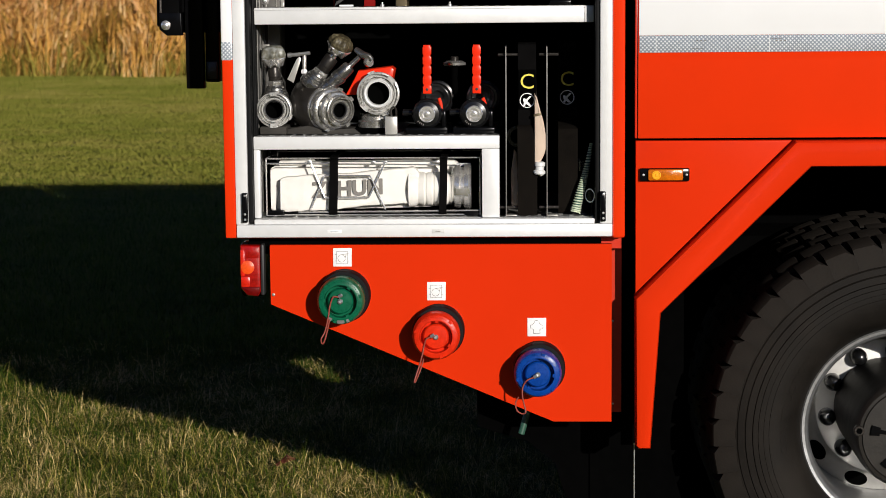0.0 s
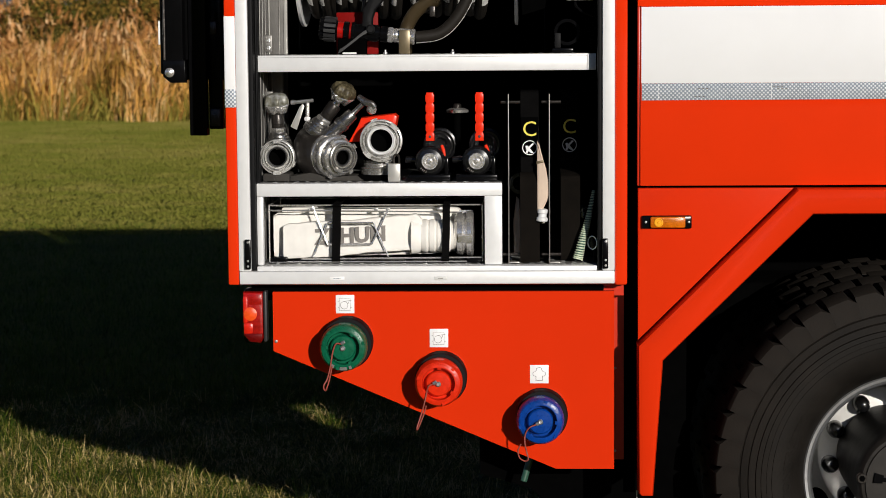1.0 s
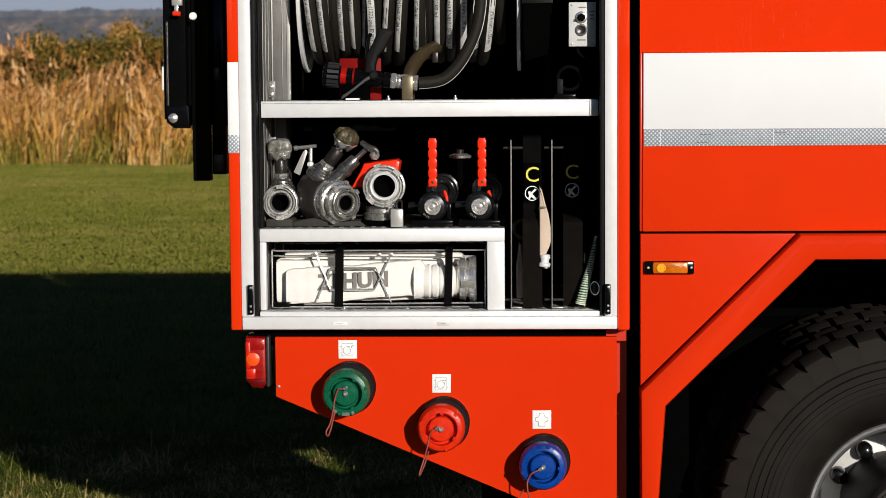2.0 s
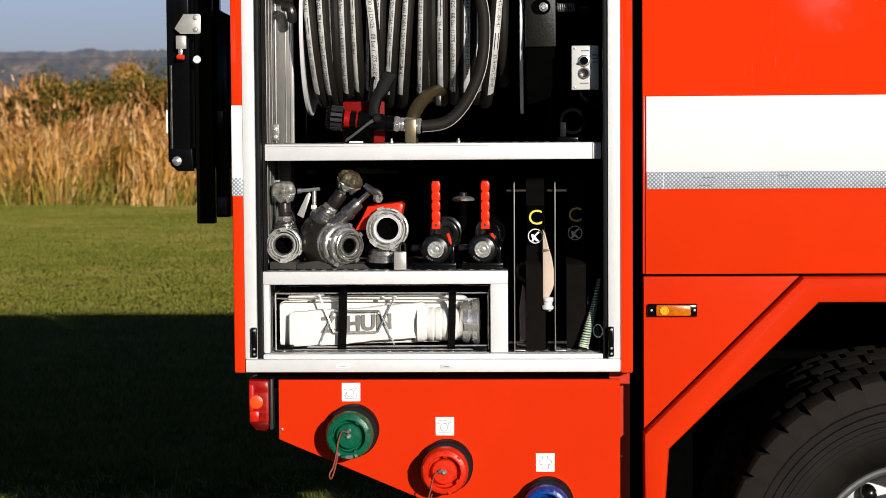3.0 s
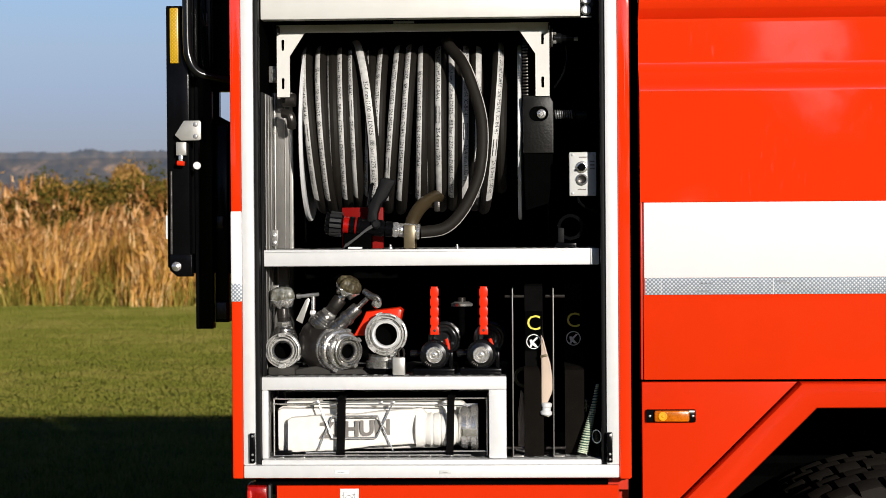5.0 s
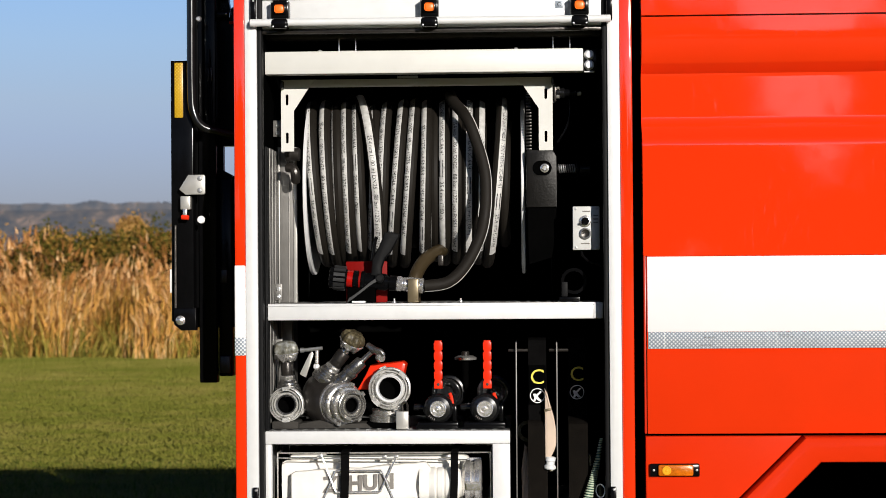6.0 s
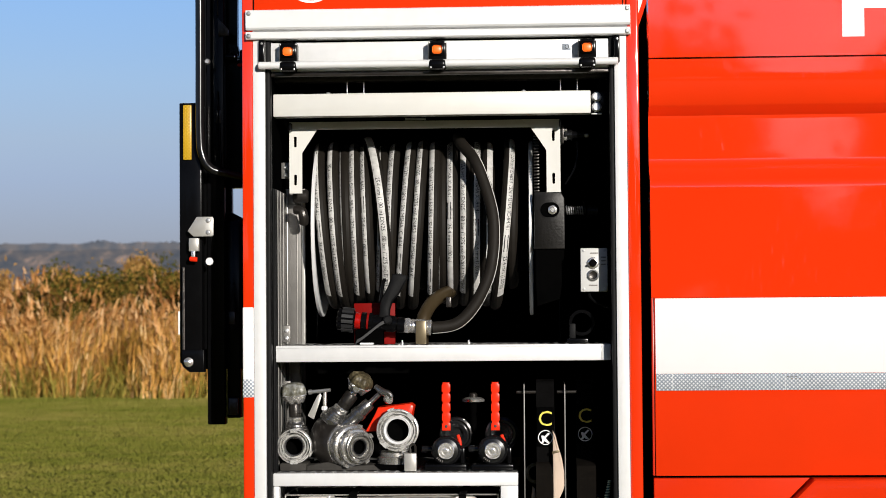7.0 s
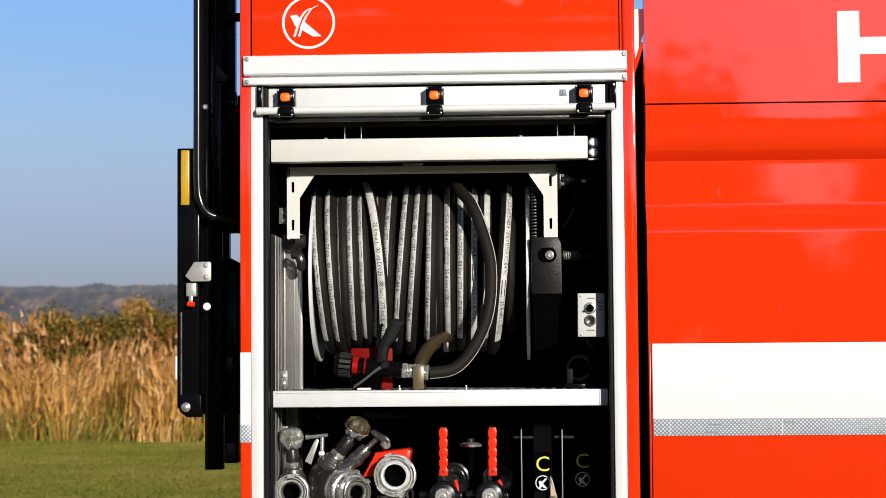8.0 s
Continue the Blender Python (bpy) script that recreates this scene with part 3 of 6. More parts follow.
# wooded hills, their haze painted into the colour
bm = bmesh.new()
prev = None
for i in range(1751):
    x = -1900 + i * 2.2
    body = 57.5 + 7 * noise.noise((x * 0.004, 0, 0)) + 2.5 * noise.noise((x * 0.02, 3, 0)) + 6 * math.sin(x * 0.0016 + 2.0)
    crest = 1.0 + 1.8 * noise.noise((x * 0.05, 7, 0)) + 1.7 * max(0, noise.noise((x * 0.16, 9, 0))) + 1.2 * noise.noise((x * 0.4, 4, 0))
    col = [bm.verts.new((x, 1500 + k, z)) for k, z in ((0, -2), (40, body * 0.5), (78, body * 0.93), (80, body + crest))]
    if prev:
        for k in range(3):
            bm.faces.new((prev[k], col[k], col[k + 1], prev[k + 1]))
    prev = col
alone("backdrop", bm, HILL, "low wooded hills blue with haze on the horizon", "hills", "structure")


# ================= fire truck =================
truck = thing("fire_truck", (0, 0, GZ), "red fire truck with white stripes and an open equipment bay", "fire truck")


def tp(name, bm, mat, label="", parent=None, sharp=28):
    return part(name, bm, mat, parent or truck, label, sharp)


def repeat(name, source, parent, places):
    """Further parts that share one mesh; places are in the parent's own space."""
    for m in places:
        ob = new(name, source.data)
        ob.parent = parent
        ob.matrix_basis = m


# rear body: posts, walls, roof
bm = box(-0.8565, -0.8256, 0.0, 0.07, 1.071, 3.08, 0.004, seg=3)
post = tp("corner_post", bm, RED, "red lacquered corner post with white and silver strips")
tp("white_strip", box(-0.8575, -0.8260, -0.0012, 0.05, 1.612, 1.8235, 0.004, seg=3), WHITE, "white film strip", post)
tp("reflective_strip", box(-0.8578, -0.8260, -0.0016, 0.05, 1.568, 1.622, 0.004, seg=3), SILVER_FILM, "silver reflective strip", post)
bm = box(0.227, 0.262, 0.0, 0.07, 1.068, 3.08, 0.007, seg=3)
tp("corner_post", bm, RED)
tp("rear_wall", box(-0.852, -0.806, 0.07, 2.44, 1.071, 3.06, 0.004), RED, "red rear wall")
tp("inner_wall", box(0.200, 0.256, 0.07, 2.44, 1.071, 3.06, 0.004), RED)
tp("far_wall", box(-0.85, 0.256, 2.445, 2.50, 0.9, 3.06, 0.01), RED)
tp("roof", box(-0.80, 0.198, 0.03, 2.44, 3.02, 3.06, 0.004), ALU)
tp("header_panel", box(-0.8245, 0.2255, 0.002, 0.03, 2.662, 3.075, 0.003), RED, "red header panel with a round badge")
for x in (-0.8225, 0.2185):
    tp("trim_strip", box(x - 0.0012, x + 0.0012, -0.0005, 0.004, 2.662, 3.075), BLACK)
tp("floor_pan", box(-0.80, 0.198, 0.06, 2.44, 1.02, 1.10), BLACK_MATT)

# cover profile of the shutter, with its groove and screws
prof = [(-0.016, 2.660), (-0.019, 2.657), (-0.019, 2.610), (-0.015, 2.605), (0.002, 2.604), (0.002, 2.599), (-0.016, 2.598), (-0.018, 2.595), (-0.018, 2.580), (-0.015, 2.577), (0.03, 2.577), (0.03, 2.660)]
bm = bmesh.new()
for x0, x1 in ((-0.843, 0.238),):
    a = [bm.verts.new((x0, y, z)) for y, z in prof]
    b = [bm.verts.new((x1, y, z)) for y, z in prof]
    bm.faces.new(a), bm.faces.new(b[::-1])
    for i in range(len(a)):
        j = (i + 1) % len(a)
        bm.faces.new((a[i], a[j], b[j], b[i]))
cover = tp("shutter_cover", bm, ALU, "satin aluminium cover profile")
for x in (-0.8345, 0.2295):
    for z in (2.650, 2.586):
        tp("screw", lathe([(0.0065, 0), (0.0065, 0.001), (0.004, 0.003), (0, 0.0033)], facing(x, -0.0188, z), 14), STEEL, parent=cover)

# guide rails, seals, sill
for x0, x1, s0, s1, e0, e1 in ((-0.8255, -0.7915, -0.7912, -0.778, -0.824, -0.80), (0.1925, 0.2265, 0.179, 0.1922, 0.205, 0.225)):
    rail = tp("guide_rail", box(x0, x1, -0.002, 0.06, 1.109, 2.5765, 0.003), ALU, "satin aluminium shutter guide rail")
    tp("rubber_seal", box(s0, s1, 0.006, 0.05, 1.112, 2.5765, 0.004), EDGE_SEAL, "black rubber seal", rail)
for x, d in ((-0.799, -1), (0.2, 1)):
    for z0, z1 in ((1.116, 1.200), (2.498, 2.575)):
        block = tp("end_stop", box(x - 0.008, x + 0.008, -0.016, -0.002, z0, z1, 0.003), BLACK, "black plastic end stop")
        for z in ((z0 + 0.009, z0 + 0.024, z1 - 0.008) if z0 < 2 else (z1 - 0.010,)):
            tp("screw", lathe([(0.0038, 0), (0.003, 0.0016), (0, 0.002)], facing(x + 0.001, -0.0158, z), 10), STEEL, parent=block)
sill = tp("sill", box(-0.824, 0.2265, -0.006, 0.055, 1.073, 1.1085, 0.003), ALU, "satin aluminium sill profile")
tp("sill_lip", box(-0.776, 0.178, 0.012, 0.05, 1.1085, 1.122, 0.002), ALU, parent=sill)
tp("name_plate", box(-0.569, -0.529, -0.0072, -0.005, 1.085, 1.0945, 0.0008), WHITE, "small white label", sill)
tp("name_plate", box(-0.276, -0.242, -0.0072, -0.005, 1.084, 1.0945, 0.0008), BOX_GREY, "small grey label with dark border", sill)
tp("print_bar", box(-0.266, -0.252, -0.0076, -0.007, 1.0885, 1.0900), GREY_INK, parent=sill)
tp("print_bar", box(-0.560, -0.538, -0.0078, -0.007, 1.0886, 1.0906), SILVER_FILM, parent=sill)
tp("drip_edge", box(-0.850, 0.262, 0.035, 0.05, 1.0665, 1.0705, 0.001), RED_EDGE)
tp("gap_profile", box(-0.80, 0.255, 0.075, 0.09, 1.03, 1.0662), RED_EDGE)

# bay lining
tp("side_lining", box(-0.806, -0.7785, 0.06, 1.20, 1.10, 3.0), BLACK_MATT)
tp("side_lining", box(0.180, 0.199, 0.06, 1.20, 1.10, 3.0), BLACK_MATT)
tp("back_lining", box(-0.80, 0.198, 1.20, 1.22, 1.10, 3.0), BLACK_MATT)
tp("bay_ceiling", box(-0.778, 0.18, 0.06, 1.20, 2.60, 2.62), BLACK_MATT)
for y0, y1, mt in ((0.06, 0.110, EDGE_SEAL), (0.115, 0.30, LINING), (0.36, 0.80, LINING)):
    lining = tp("lining_profile", box(-0.7785, -0.7745, y0, y1, 1.125, 2.16, 0.001), mt, "ribbed raw aluminium lining profile")
    n = 3
    for i in range(n):
        yy = y0 + (i + 0.5) * (y1 - y0) / n
        tp("rib", box(-0.7745, -0.7715, yy - (y1 - y0) * 0.12, yy + (y1 - y0) * 0.12, 1.125, 2.16, 0.0015), mt, parent=lining)
panel = tp("lining_panel", box(-0.777, -0.716, 0.315, 0.325, 1.7137, 2.175, 0.002), LINING, "grey anodised lining panel")
for x0, x1 in ((-0.772, -0.768), (-0.741, -0.739), (-0.727, -0.7175)):
    tp("rib", box(x0, x1, 0.311, 0.3155, 1.7137, 2.175, 0.001), ALU_RAW, parent=panel)
low_panel = tp("lining_panel", box(-0.777, -0.735, 0.335, 0.345, 1.355, 1.69, 0.002), LINING, "grey anodised lining panel")
tp("rib", box(-0.768, -0.765, 0.331, 0.3355, 1.355, 1.69, 0.001), ALU_RAW, parent=low_panel)
for z in (1.722, 2.20, 1.56, 1.36):
    br = tp("angle_bracket", box(-0.7765, -0.7520, 0.235, 0.240, z, z + 0.048, 0.002), LINING)
    for zz in (z + 0.011, z + 0.033):
        tp("screw", lathe([(0.0065, 0), (0.006, 0.003), (0.003, 0.004), (0, 0.002)], facing(-0.7630, 0.235, zz), 14), STEEL, parent=br)


def checker(parent, x0, x1, y0, y1, z):
    """Raised lozenges of tread plate."""
    bm = bmesh.new()
    i = 0
    nx, ny = int((x1 - x0) / 0.03), int((y1 - y0) / 0.03)
    for a in range(nx):
        for b in range(ny):
            ang = radians(45 if (a + b) % 2 else -45)
            m = pose(x0 + (a + 0.5) * 0.03, y0 + (b + 0.5) * 0.03, z, 0, 0, math.degrees(ang))
            ring = [bm.verts.new(m @ Vector(v)) for v in ((-0.011, 0, 0), (0, -0.003, 0), (0.011, 0, 0), (0, 0.003, 0))]
            top = [bm.verts.new(m @ Vector(v)) for v in ((-0.006, 0, 0.0022), (0.006, 0, 0.0022))]
            bm.faces.new((ring[0], ring[1], top[0])), bm.faces.new((ring[0], top[0], ring[3]))
            bm.faces.new((ring[1], ring[2], top[1], top[0])), bm.faces.new((ring[2], ring[3], top[0], top[1]))
    tp("tread_pattern", bm, PLATE, parent=parent)["kind"] = "stuff"


# floor and shelves
fl = tp("bay_floor", box(-0.777, 0.178, 0.052, 0.80, 1.10, 1.1225), PLATE, "aluminium tread plate floor")
checker(fl, -0.77, 0.17, 0.055, 0.42, 1.1225)
sh = tp("upper_shelf", box(-0.7775, 0.175, 0.064, 0.082, 1.6655, 1.7125, 0.003), ALU, "aluminium shelf with a deep front profile")
tp("front_groove", box(-0.7775, 0.175, 0.0625, 0.065, 1.7055, 1.7066), STEEL, parent=sh)
tp("shelf_plate", box(-0.777, 0.177, 0.082, 0.80, 1.700, 1.7115), PLATE, "tread plate", sh)
checker(sh, -0.77, 0.17, 0.084, 0.36, 1.7115)
tp("end_bracket", box(0.152, 0.1765, 0.0605, 0.064, 1.6665, 1.7115, 0.001), ALU, "aluminium end bracket", sh)
lo = tp("lower_shelf", box(-0.778, -0.0865, 0.036, 0.056, 1.3165, 1.3535, 0.003), ALU, "low aluminium shelf over a hose bin")
tp("shelf_plate", box(-0.777, -0.088, 0.056, 0.70, 1.340, 1.3535), PLATE, parent=lo)
checker(lo, -0.775, -0.09, 0.06, 0.36, 1.3535)
tp("shelf_post", box(-0.1365, -0.0870, 0.038, 0.070, 1.1225, 1.3165, 0.003), ALU, parent=lo)
tp("shelf_post", box(-0.778, -0.7605, 0.038, 0.070, 1.1225, 1.3165, 0.003), ALU, parent=lo)
tp("side_plate", box(-0.0905, -0.0875, 0.07, 0.70, 1.1225, 1.3165), ALU_RAW, parent=lo)

# shutter end slat and its pull bar
sl = tp("shutter_slat", box(-0.777, 0.178, 0.014, 0.030, 2.488, 2.571, 0.003), ALU, "satin aluminium end slat of the raised roller shutter")
tp("slat_lip", box(-0.777, 0.178, 0.012, 0.034, 2.474, 2.4875, 0.003), DARK_STEEL, parent=sl)
bar = tp("pull_bar", rod((-0.807, -0.022, 2.502), (0.203, -0.022, 2.502), 0.0105, 24), ALU, "round aluminium pull bar")
for x in (-0.722, -0.302, 0.117):
    clip = tp("bar_clip", box(x - 0.0255, x + 0.0255, -0.028, 0.014, 2.512, 2.565, 0.005), BLACK, "black plastic clip with an orange button")
    tp("clip_hook", box(x - 0.024, x + 0.024, -0.038, 0.012, 2.484, 2.5118, 0.009, seg=3), BLACK, parent=clip)
    tp("button_rim", box(x - 0.0185, x + 0.0185, -0.0325, -0.028, 2.523, 2.556, 0.004), BLACK, parent=clip)
    tp("button", box(x - 0.0140, x + 0.0140, -0.0365, -0.030, 2.5270, 2.5515, 0.0080, seg=3), ORANGE, "orange push button", clip)
    for dx, dz in ((-0.022, 0.049), (0.022, 0.049), (-0.018, -0.022), (0.018, -0.022)):
        tp("screw", lathe([(0.0028, 0), (0, 0.0012)], facing(x + dx, -0.0285 if dz > 0 else -0.0382, 2.511 + dz), 8), STEEL, parent=clip)
tag = tp("slat_tag", box(0.048, 0.072, 0.0115, 0.0142, 2.538, 2.557, 0.001), SILVER_FILM, "small grey tag", sl)
tp("tag_ring", lathe([(0.006, 0), (0.006, 0.0008), (0.0045, 0.0008), (0.0045, 0)], facing(0.061, 0.0115, 2.5475), 16, closed=True), INK, parent=sl)

# skirt with couplings
skirt = tp("skirt_panel", prism([(-0.735, 1.0485), (0.226, 1.0485), (0.226, 0.543), (0.062, 0.543), (-0.735, 0.880)], 0.022, 0.040), RED_LOW, "red skirt panel with a slanting lower edge")
tp("skirt_return", box(0.2262, 0.258, 0.12, 0.14, 0.55, 1.055), RED_EDGE, "dark red recessed return panel")
# black sheet added to darken the gap and stop a streak of sun
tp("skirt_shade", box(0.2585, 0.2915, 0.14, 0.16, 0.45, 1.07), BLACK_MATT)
# added black sheet, cut to give the shadow on the grass its sloping edge
tp("underbody_blocker", prism([(-0.16, 0.98), (-0.16, 0.47), (-0.01, 0.425), (0.07, 0.36), (0.16, 0.06), (0.45, 0.06), (0.45, 0.98)], 0.30, 0.31), BLACK_MATT, "black sheet added to cut the sunlight under the body")
for x, z in ((-0.727, 0.908),):
    tp("rivet", lathe([(0.005, 0), (0.004, 0.003), (0, 0.004)], facing(x, 0.022, z), 10), STEEL, parent=skirt)
for z in (0.815, 0.575):
    tp("rivet", lathe([(0.004, 0), (0.003, 0.002), (0, 0.003)], facing(0.233, 0.12, z), 10), STEEL, parent=skirt)


def sticker(x0, z0, symbol):
    s = tp("pictogram", box(x0, x0 + 0.0525, 0.0205, 0.0219, z0, z0 + 0.0525, 0.0006), WHITE, "white square sticker with a thin line symbol", skirt)
    bm = bmesh.new()
    cx, cz = x0 + 0.026, z0 + 0.026
    if symbol == "pump":
        ring = [(cx - 0.002 + 0.0105 * math.cos(a * 0.3927), 0.0202, cz - 0.003 + 0.0105 * math.sin(a * 0.3927)) for a in range(16)]
        tube(ring, 0.0006, 4, bm, True)
        sq = [(cx - 0.016, cz - 0.018), (cx + 0.015, cz - 0.018), (cx + 0.015, cz + 0.017), (cx - 0.016, cz + 0.017)]
        for p, q in zip(sq, sq[1:] + sq[:1]):
            rod((p[0], 0.0202, p[1]), (q[0], 0.0202, q[1]), 0.0004, 4, bm)
        for p, q in (((cx - 0.004, cz + 0.0075), (cx + 0.018, cz + 0.011)), ((cx + 0.008, cz - 0.001), (cx + 0.012, cz + 0.010)), ((cx - 0.020, cz + 0.008), (cx - 0.016, cz + 0.008)), ((cx + 0.015, cz - 0.010), (cx + 0.019, cz - 0.010)), ((cx - 0.020, cz - 0.010), (cx - 0.016, cz - 0.010))):
            rod((p[0], 0.0202, p[1]), (q[0], 0.0202, q[1]), 0.0006, 4, bm)
    else:
        out = [(-0.007, 0.012), (-0.007, 0.017), (-0.003, 0.019), (0.003, 0.019), (0.007, 0.017), (0.007, 0.012), (0.012, 0.007), (0.017, 0.006), (0.018, 0.0), (0.016, -0.004), (0.009, -0.006), (0.009, -0.018), (-0.009, -0.018), (-0.009, -0.006), (-0.016, -0.004), (-0.018, 0.0), (-0.017, 0.006), (-0.012, 0.007)]
        pts = [(cx + a, 0.0202, cz + b) for a, b in out]
        for p, q in zip(pts, pts[1:] + pts[:1]):
            rod(p, q, 0.0006, 4, bm)
    tp("symbol", bm, GREY_INK, parent=skirt)


sticker(-0.5565, 0.9875, "pump")
sticker(-0.2925, 0.8905, "pump")
sticker(-0.0105, 0.7875, "hydrant")


def ring_sector(bm, m, r0, r1, h0, h1, a0, a1, n=6):
    rows = []
    for i in range(n + 1):
        a = a0 + (a1 - a0) * i / n
        rows.append([bm.verts.new(m @ Vector((r * math.cos(a), r * math.sin(a), h))) for r, h in ((r0, h0), (r1, h0), (r1, h1), (r0, h1))])
    for p, q in zip(rows, rows[1:]):
        for j in range(4):
            bm.faces.new((p[j], q[j], q[(j + 1) % 4], p[(j + 1) % 4]))
    bm.faces.new(rows[0][::-1]), bm.faces.new(rows[-1])


def blind_cap(x, z, mat, colour, spin, cord):
    """A pipe collar through the skirt, closed by a coloured cap on a cord."""
    collar = tp("pipe_collar", lathe([(0.060, -0.02), (0.073, -0.02), (0.0735, 0.040), (0.070, 0.047), (0.060, 0.047), (0.060, 0.03), (0, 0.03)], facing(x + 0.004, 0.020, z + 0.004), 40), EDGE_SEAL, "black pipe collar")
    m = facing(x, -0.030, z) @ pose(0, 0, 0, 0, 0, spin)
    cap = tp("blind_cap", lathe([(0.0, 0.0), (0.062, 0.0), (0.066, 0.004), (0.0665, 0.030), (0.0655, 0.046), (0.060, 0.056), (0.050, 0.060), (0.046, 0.060), (0.0445, 0.054), (0.0445, 0.034), (0.036, 0.034), (0.0355, 0.052), (0.032, 0.056), (0.012, 0.058), (0, 0.058)], m, 44), mat, colour + " enamelled blind cap")
    for k in range(3):
        a = k * 2.0944
        for r0, r1, h0, h1, s0, s1 in ((0.0545, 0.0615, 0.052, 0.0612, 0, 0.16), (0.041, 0.0475, 0.045, 0.0612, 0.7, 0.92)):
            bm = bmesh.new()
            ring_sector(bm, m, r0, r1, h0, h1, a + s0, a + s1)
            tp("lug", bm, mat, parent=cap)
    bm = bmesh.new()
    for k in range(22):
        ring_sector(bm, m, 0.0535, 0.0565 + 0.0012 * (k % 3), 0.056, 0.0600, 0.35 + 0.115 * k, 0.35 + 0.115 * k + 0.03 + 0.02 * (k % 2), 2)
    tp("embossed_marks", bm, mat, parent=cap)
    if colour == "green":
        for a0, a1 in ((-2.20, -2.02), (-1.74, -1.38), (-1.28, -1.14)):
            bm = bmesh.new()
            ring_sector(bm, facing(x, -0.030, z), 0.0525, 0.0615, 0.0500, 0.0604, a0, a1)
            tp("paint_chip", bm, LINING, "pale scuffed patch", cap)
    tp("cord_eye", lathe([(0.0075, 0), (0.0075, 0.006), (0.004, 0.009), (0, 0.009)], m @ pose(0, 0, 0.057), 12), STEEL, parent=cap)
    fer = [Vector((x + cord[0][0], -0.097, z + cord[0][1])), Vector((x + cord[0][0] + 0.010, -0.098, z + cord[0][1] + 0.006))]
    tp("ferrule", rod(fer[0], fer[1], 0.0055, 10), STEEL, "bright crimped ferrule", cap)
    pts = [(x + a, -0.100 + 0.012 * min(1, i / 3) - 0.004 * (i % 2), z + b) for i, (a, b) in enumerate(cord)]
    tp("cord", tube(curve_points(pts, 7), 0.0022, 6), CORD, "thin red cord loop", cap)


blind_cap(-0.528, 0.904, GREEN_CAP, "green", 10, [(-0.004, 0.014), (-0.018, 0.014), (-0.028, -0.010), (-0.034, -0.045), (-0.044, -0.085), (-0.054, -0.104), (-0.052, -0.118), (-0.046, -0.112), (-0.038, -0.085), (-0.030, -0.050)])
blind_cap(-0.264, 0.804, RED_CAP, "red", 40, [(-0.014, 0.002), (-0.026, -0.004), (-0.032, -0.022), (-0.038, -0.050), (-0.048, -0.085), (-0.060, -0.122), (-0.058, -0.126), (-0.050, -0.108), (-0.040, -0.082), (-0.034, -0.060)])
blind_cap(0.018, 0.698, BLUE_CAP, "blue", 70, [(-0.012, -0.006), (-0.030, -0.014), (-0.042, -0.035), (-0.043, -0.060), (-0.038, -0.085), (-0.034, -0.105), (-0.044, -0.110), (-0.058, -0.100), (-0.062, -0.080), (-0.054, -0.062)])
tp("drain_pipe", rod((-0.004, 0.20, 0.56), (-0.030, 0.19, 0.470), 0.010, 14), SPRING_GREEN, "short green drain pipe end")

# tail lamp
tl = tp("tail_lamp", box(-0.826, -0.752, 0.060, 0.13, 0.896, 1.052, 0.014, seg=3), BLACK, "red tail lamp with an orange bulb in a black housing")
tp("lens", prism([(-0.822, 1.046), (-0.764, 1.046), (-0.764, 0.914), (-0.774, 0.900), (-0.804, 0.903), (-0.822, 0.924)], 0.034, 0.075, 0.007), RED_LENS, "dark red lens", tl)
tp("side_lens", box(-0.8225, -0.806, 0.0332, 0.07, 0.956, 1.036, 0.006, seg=3), LENS_BRIGHT, "bright red side strip", tl)
tp("reflector_window", box(-0.8215, -0.792, 0.0325, 0.05, 0.926, 0.960, 0.006), LENS_BRIGHT, "bright red reflector window", tl)
tp("reflector_window", box(-0.806, -0.768, 0.0332, 0.05, 1.010, 1.040, 0.003), RED_LENS, "deep red window", tl)
tp("bulb", lathe([(0.021, -0.004), (0.019, 0.0005), (0.012, 0.0025), (0, 0.0032)], facing(-0.8010, 0.0338, 0.984), 24), BULB, "orange bulb reflector", tl)
tp("lens_foot", prism([(-0.8205, 0.930), (-0.766, 0.930), (-0.766, 0.914), (-0.775, 0.901), (-0.803, 0.904), (-0.8205, 0.924)], 0.0325, 0.05, 0.005), LENS_DARK, "dark red lens foot", tl)
tp("housing_edge", box(-0.7635, -0.753, 0.030, 0.10, 0.905, 1.050, 0.004), SEAL, "dark grey housing edge", tl)

# mid body
side = [(-0.003, 2.507), (-0.003, 2.470), (-0.003, 2.465), (-0.0022, 2.450), (0.0, 2.432), (0.0035, 2.414), (0.0085, 2.397), (0.015, 2.382), (0.019, 2.376), (0.050, 2.356), (0.054, 2.353), (0.055, 2.348), (0.055, 2.343),
        (0.055, 2.232), (0.055, 2.227), (0.053, 2.219), (0.048, 2.211), (0.010, 2.173), (0.004, 2.166), (0.001, 2.158), (0.0, 2.150), (0.0, 2.145), (0.0, 1.840)]


def pressed(points, x0, x1, thick=0.06):
    bm = bmesh.new()
    rows = []
    for x in (x0, x1):
        rows.append([bm.verts.new((x, y, z)) for y, z in points] + [bm.verts.new((x, thick + 0.02, points[-1][1])), bm.verts.new((x, thick + 0.02, points[0][1]))])
    a, b = rows
    for i in range(len(a)):
        j = (i + 1) % len(a)
        bm.faces.new((a[i], a[j], b[j], b[i]))
    bm.faces.new(a), bm.faces.new(b[::-1])
    return bm


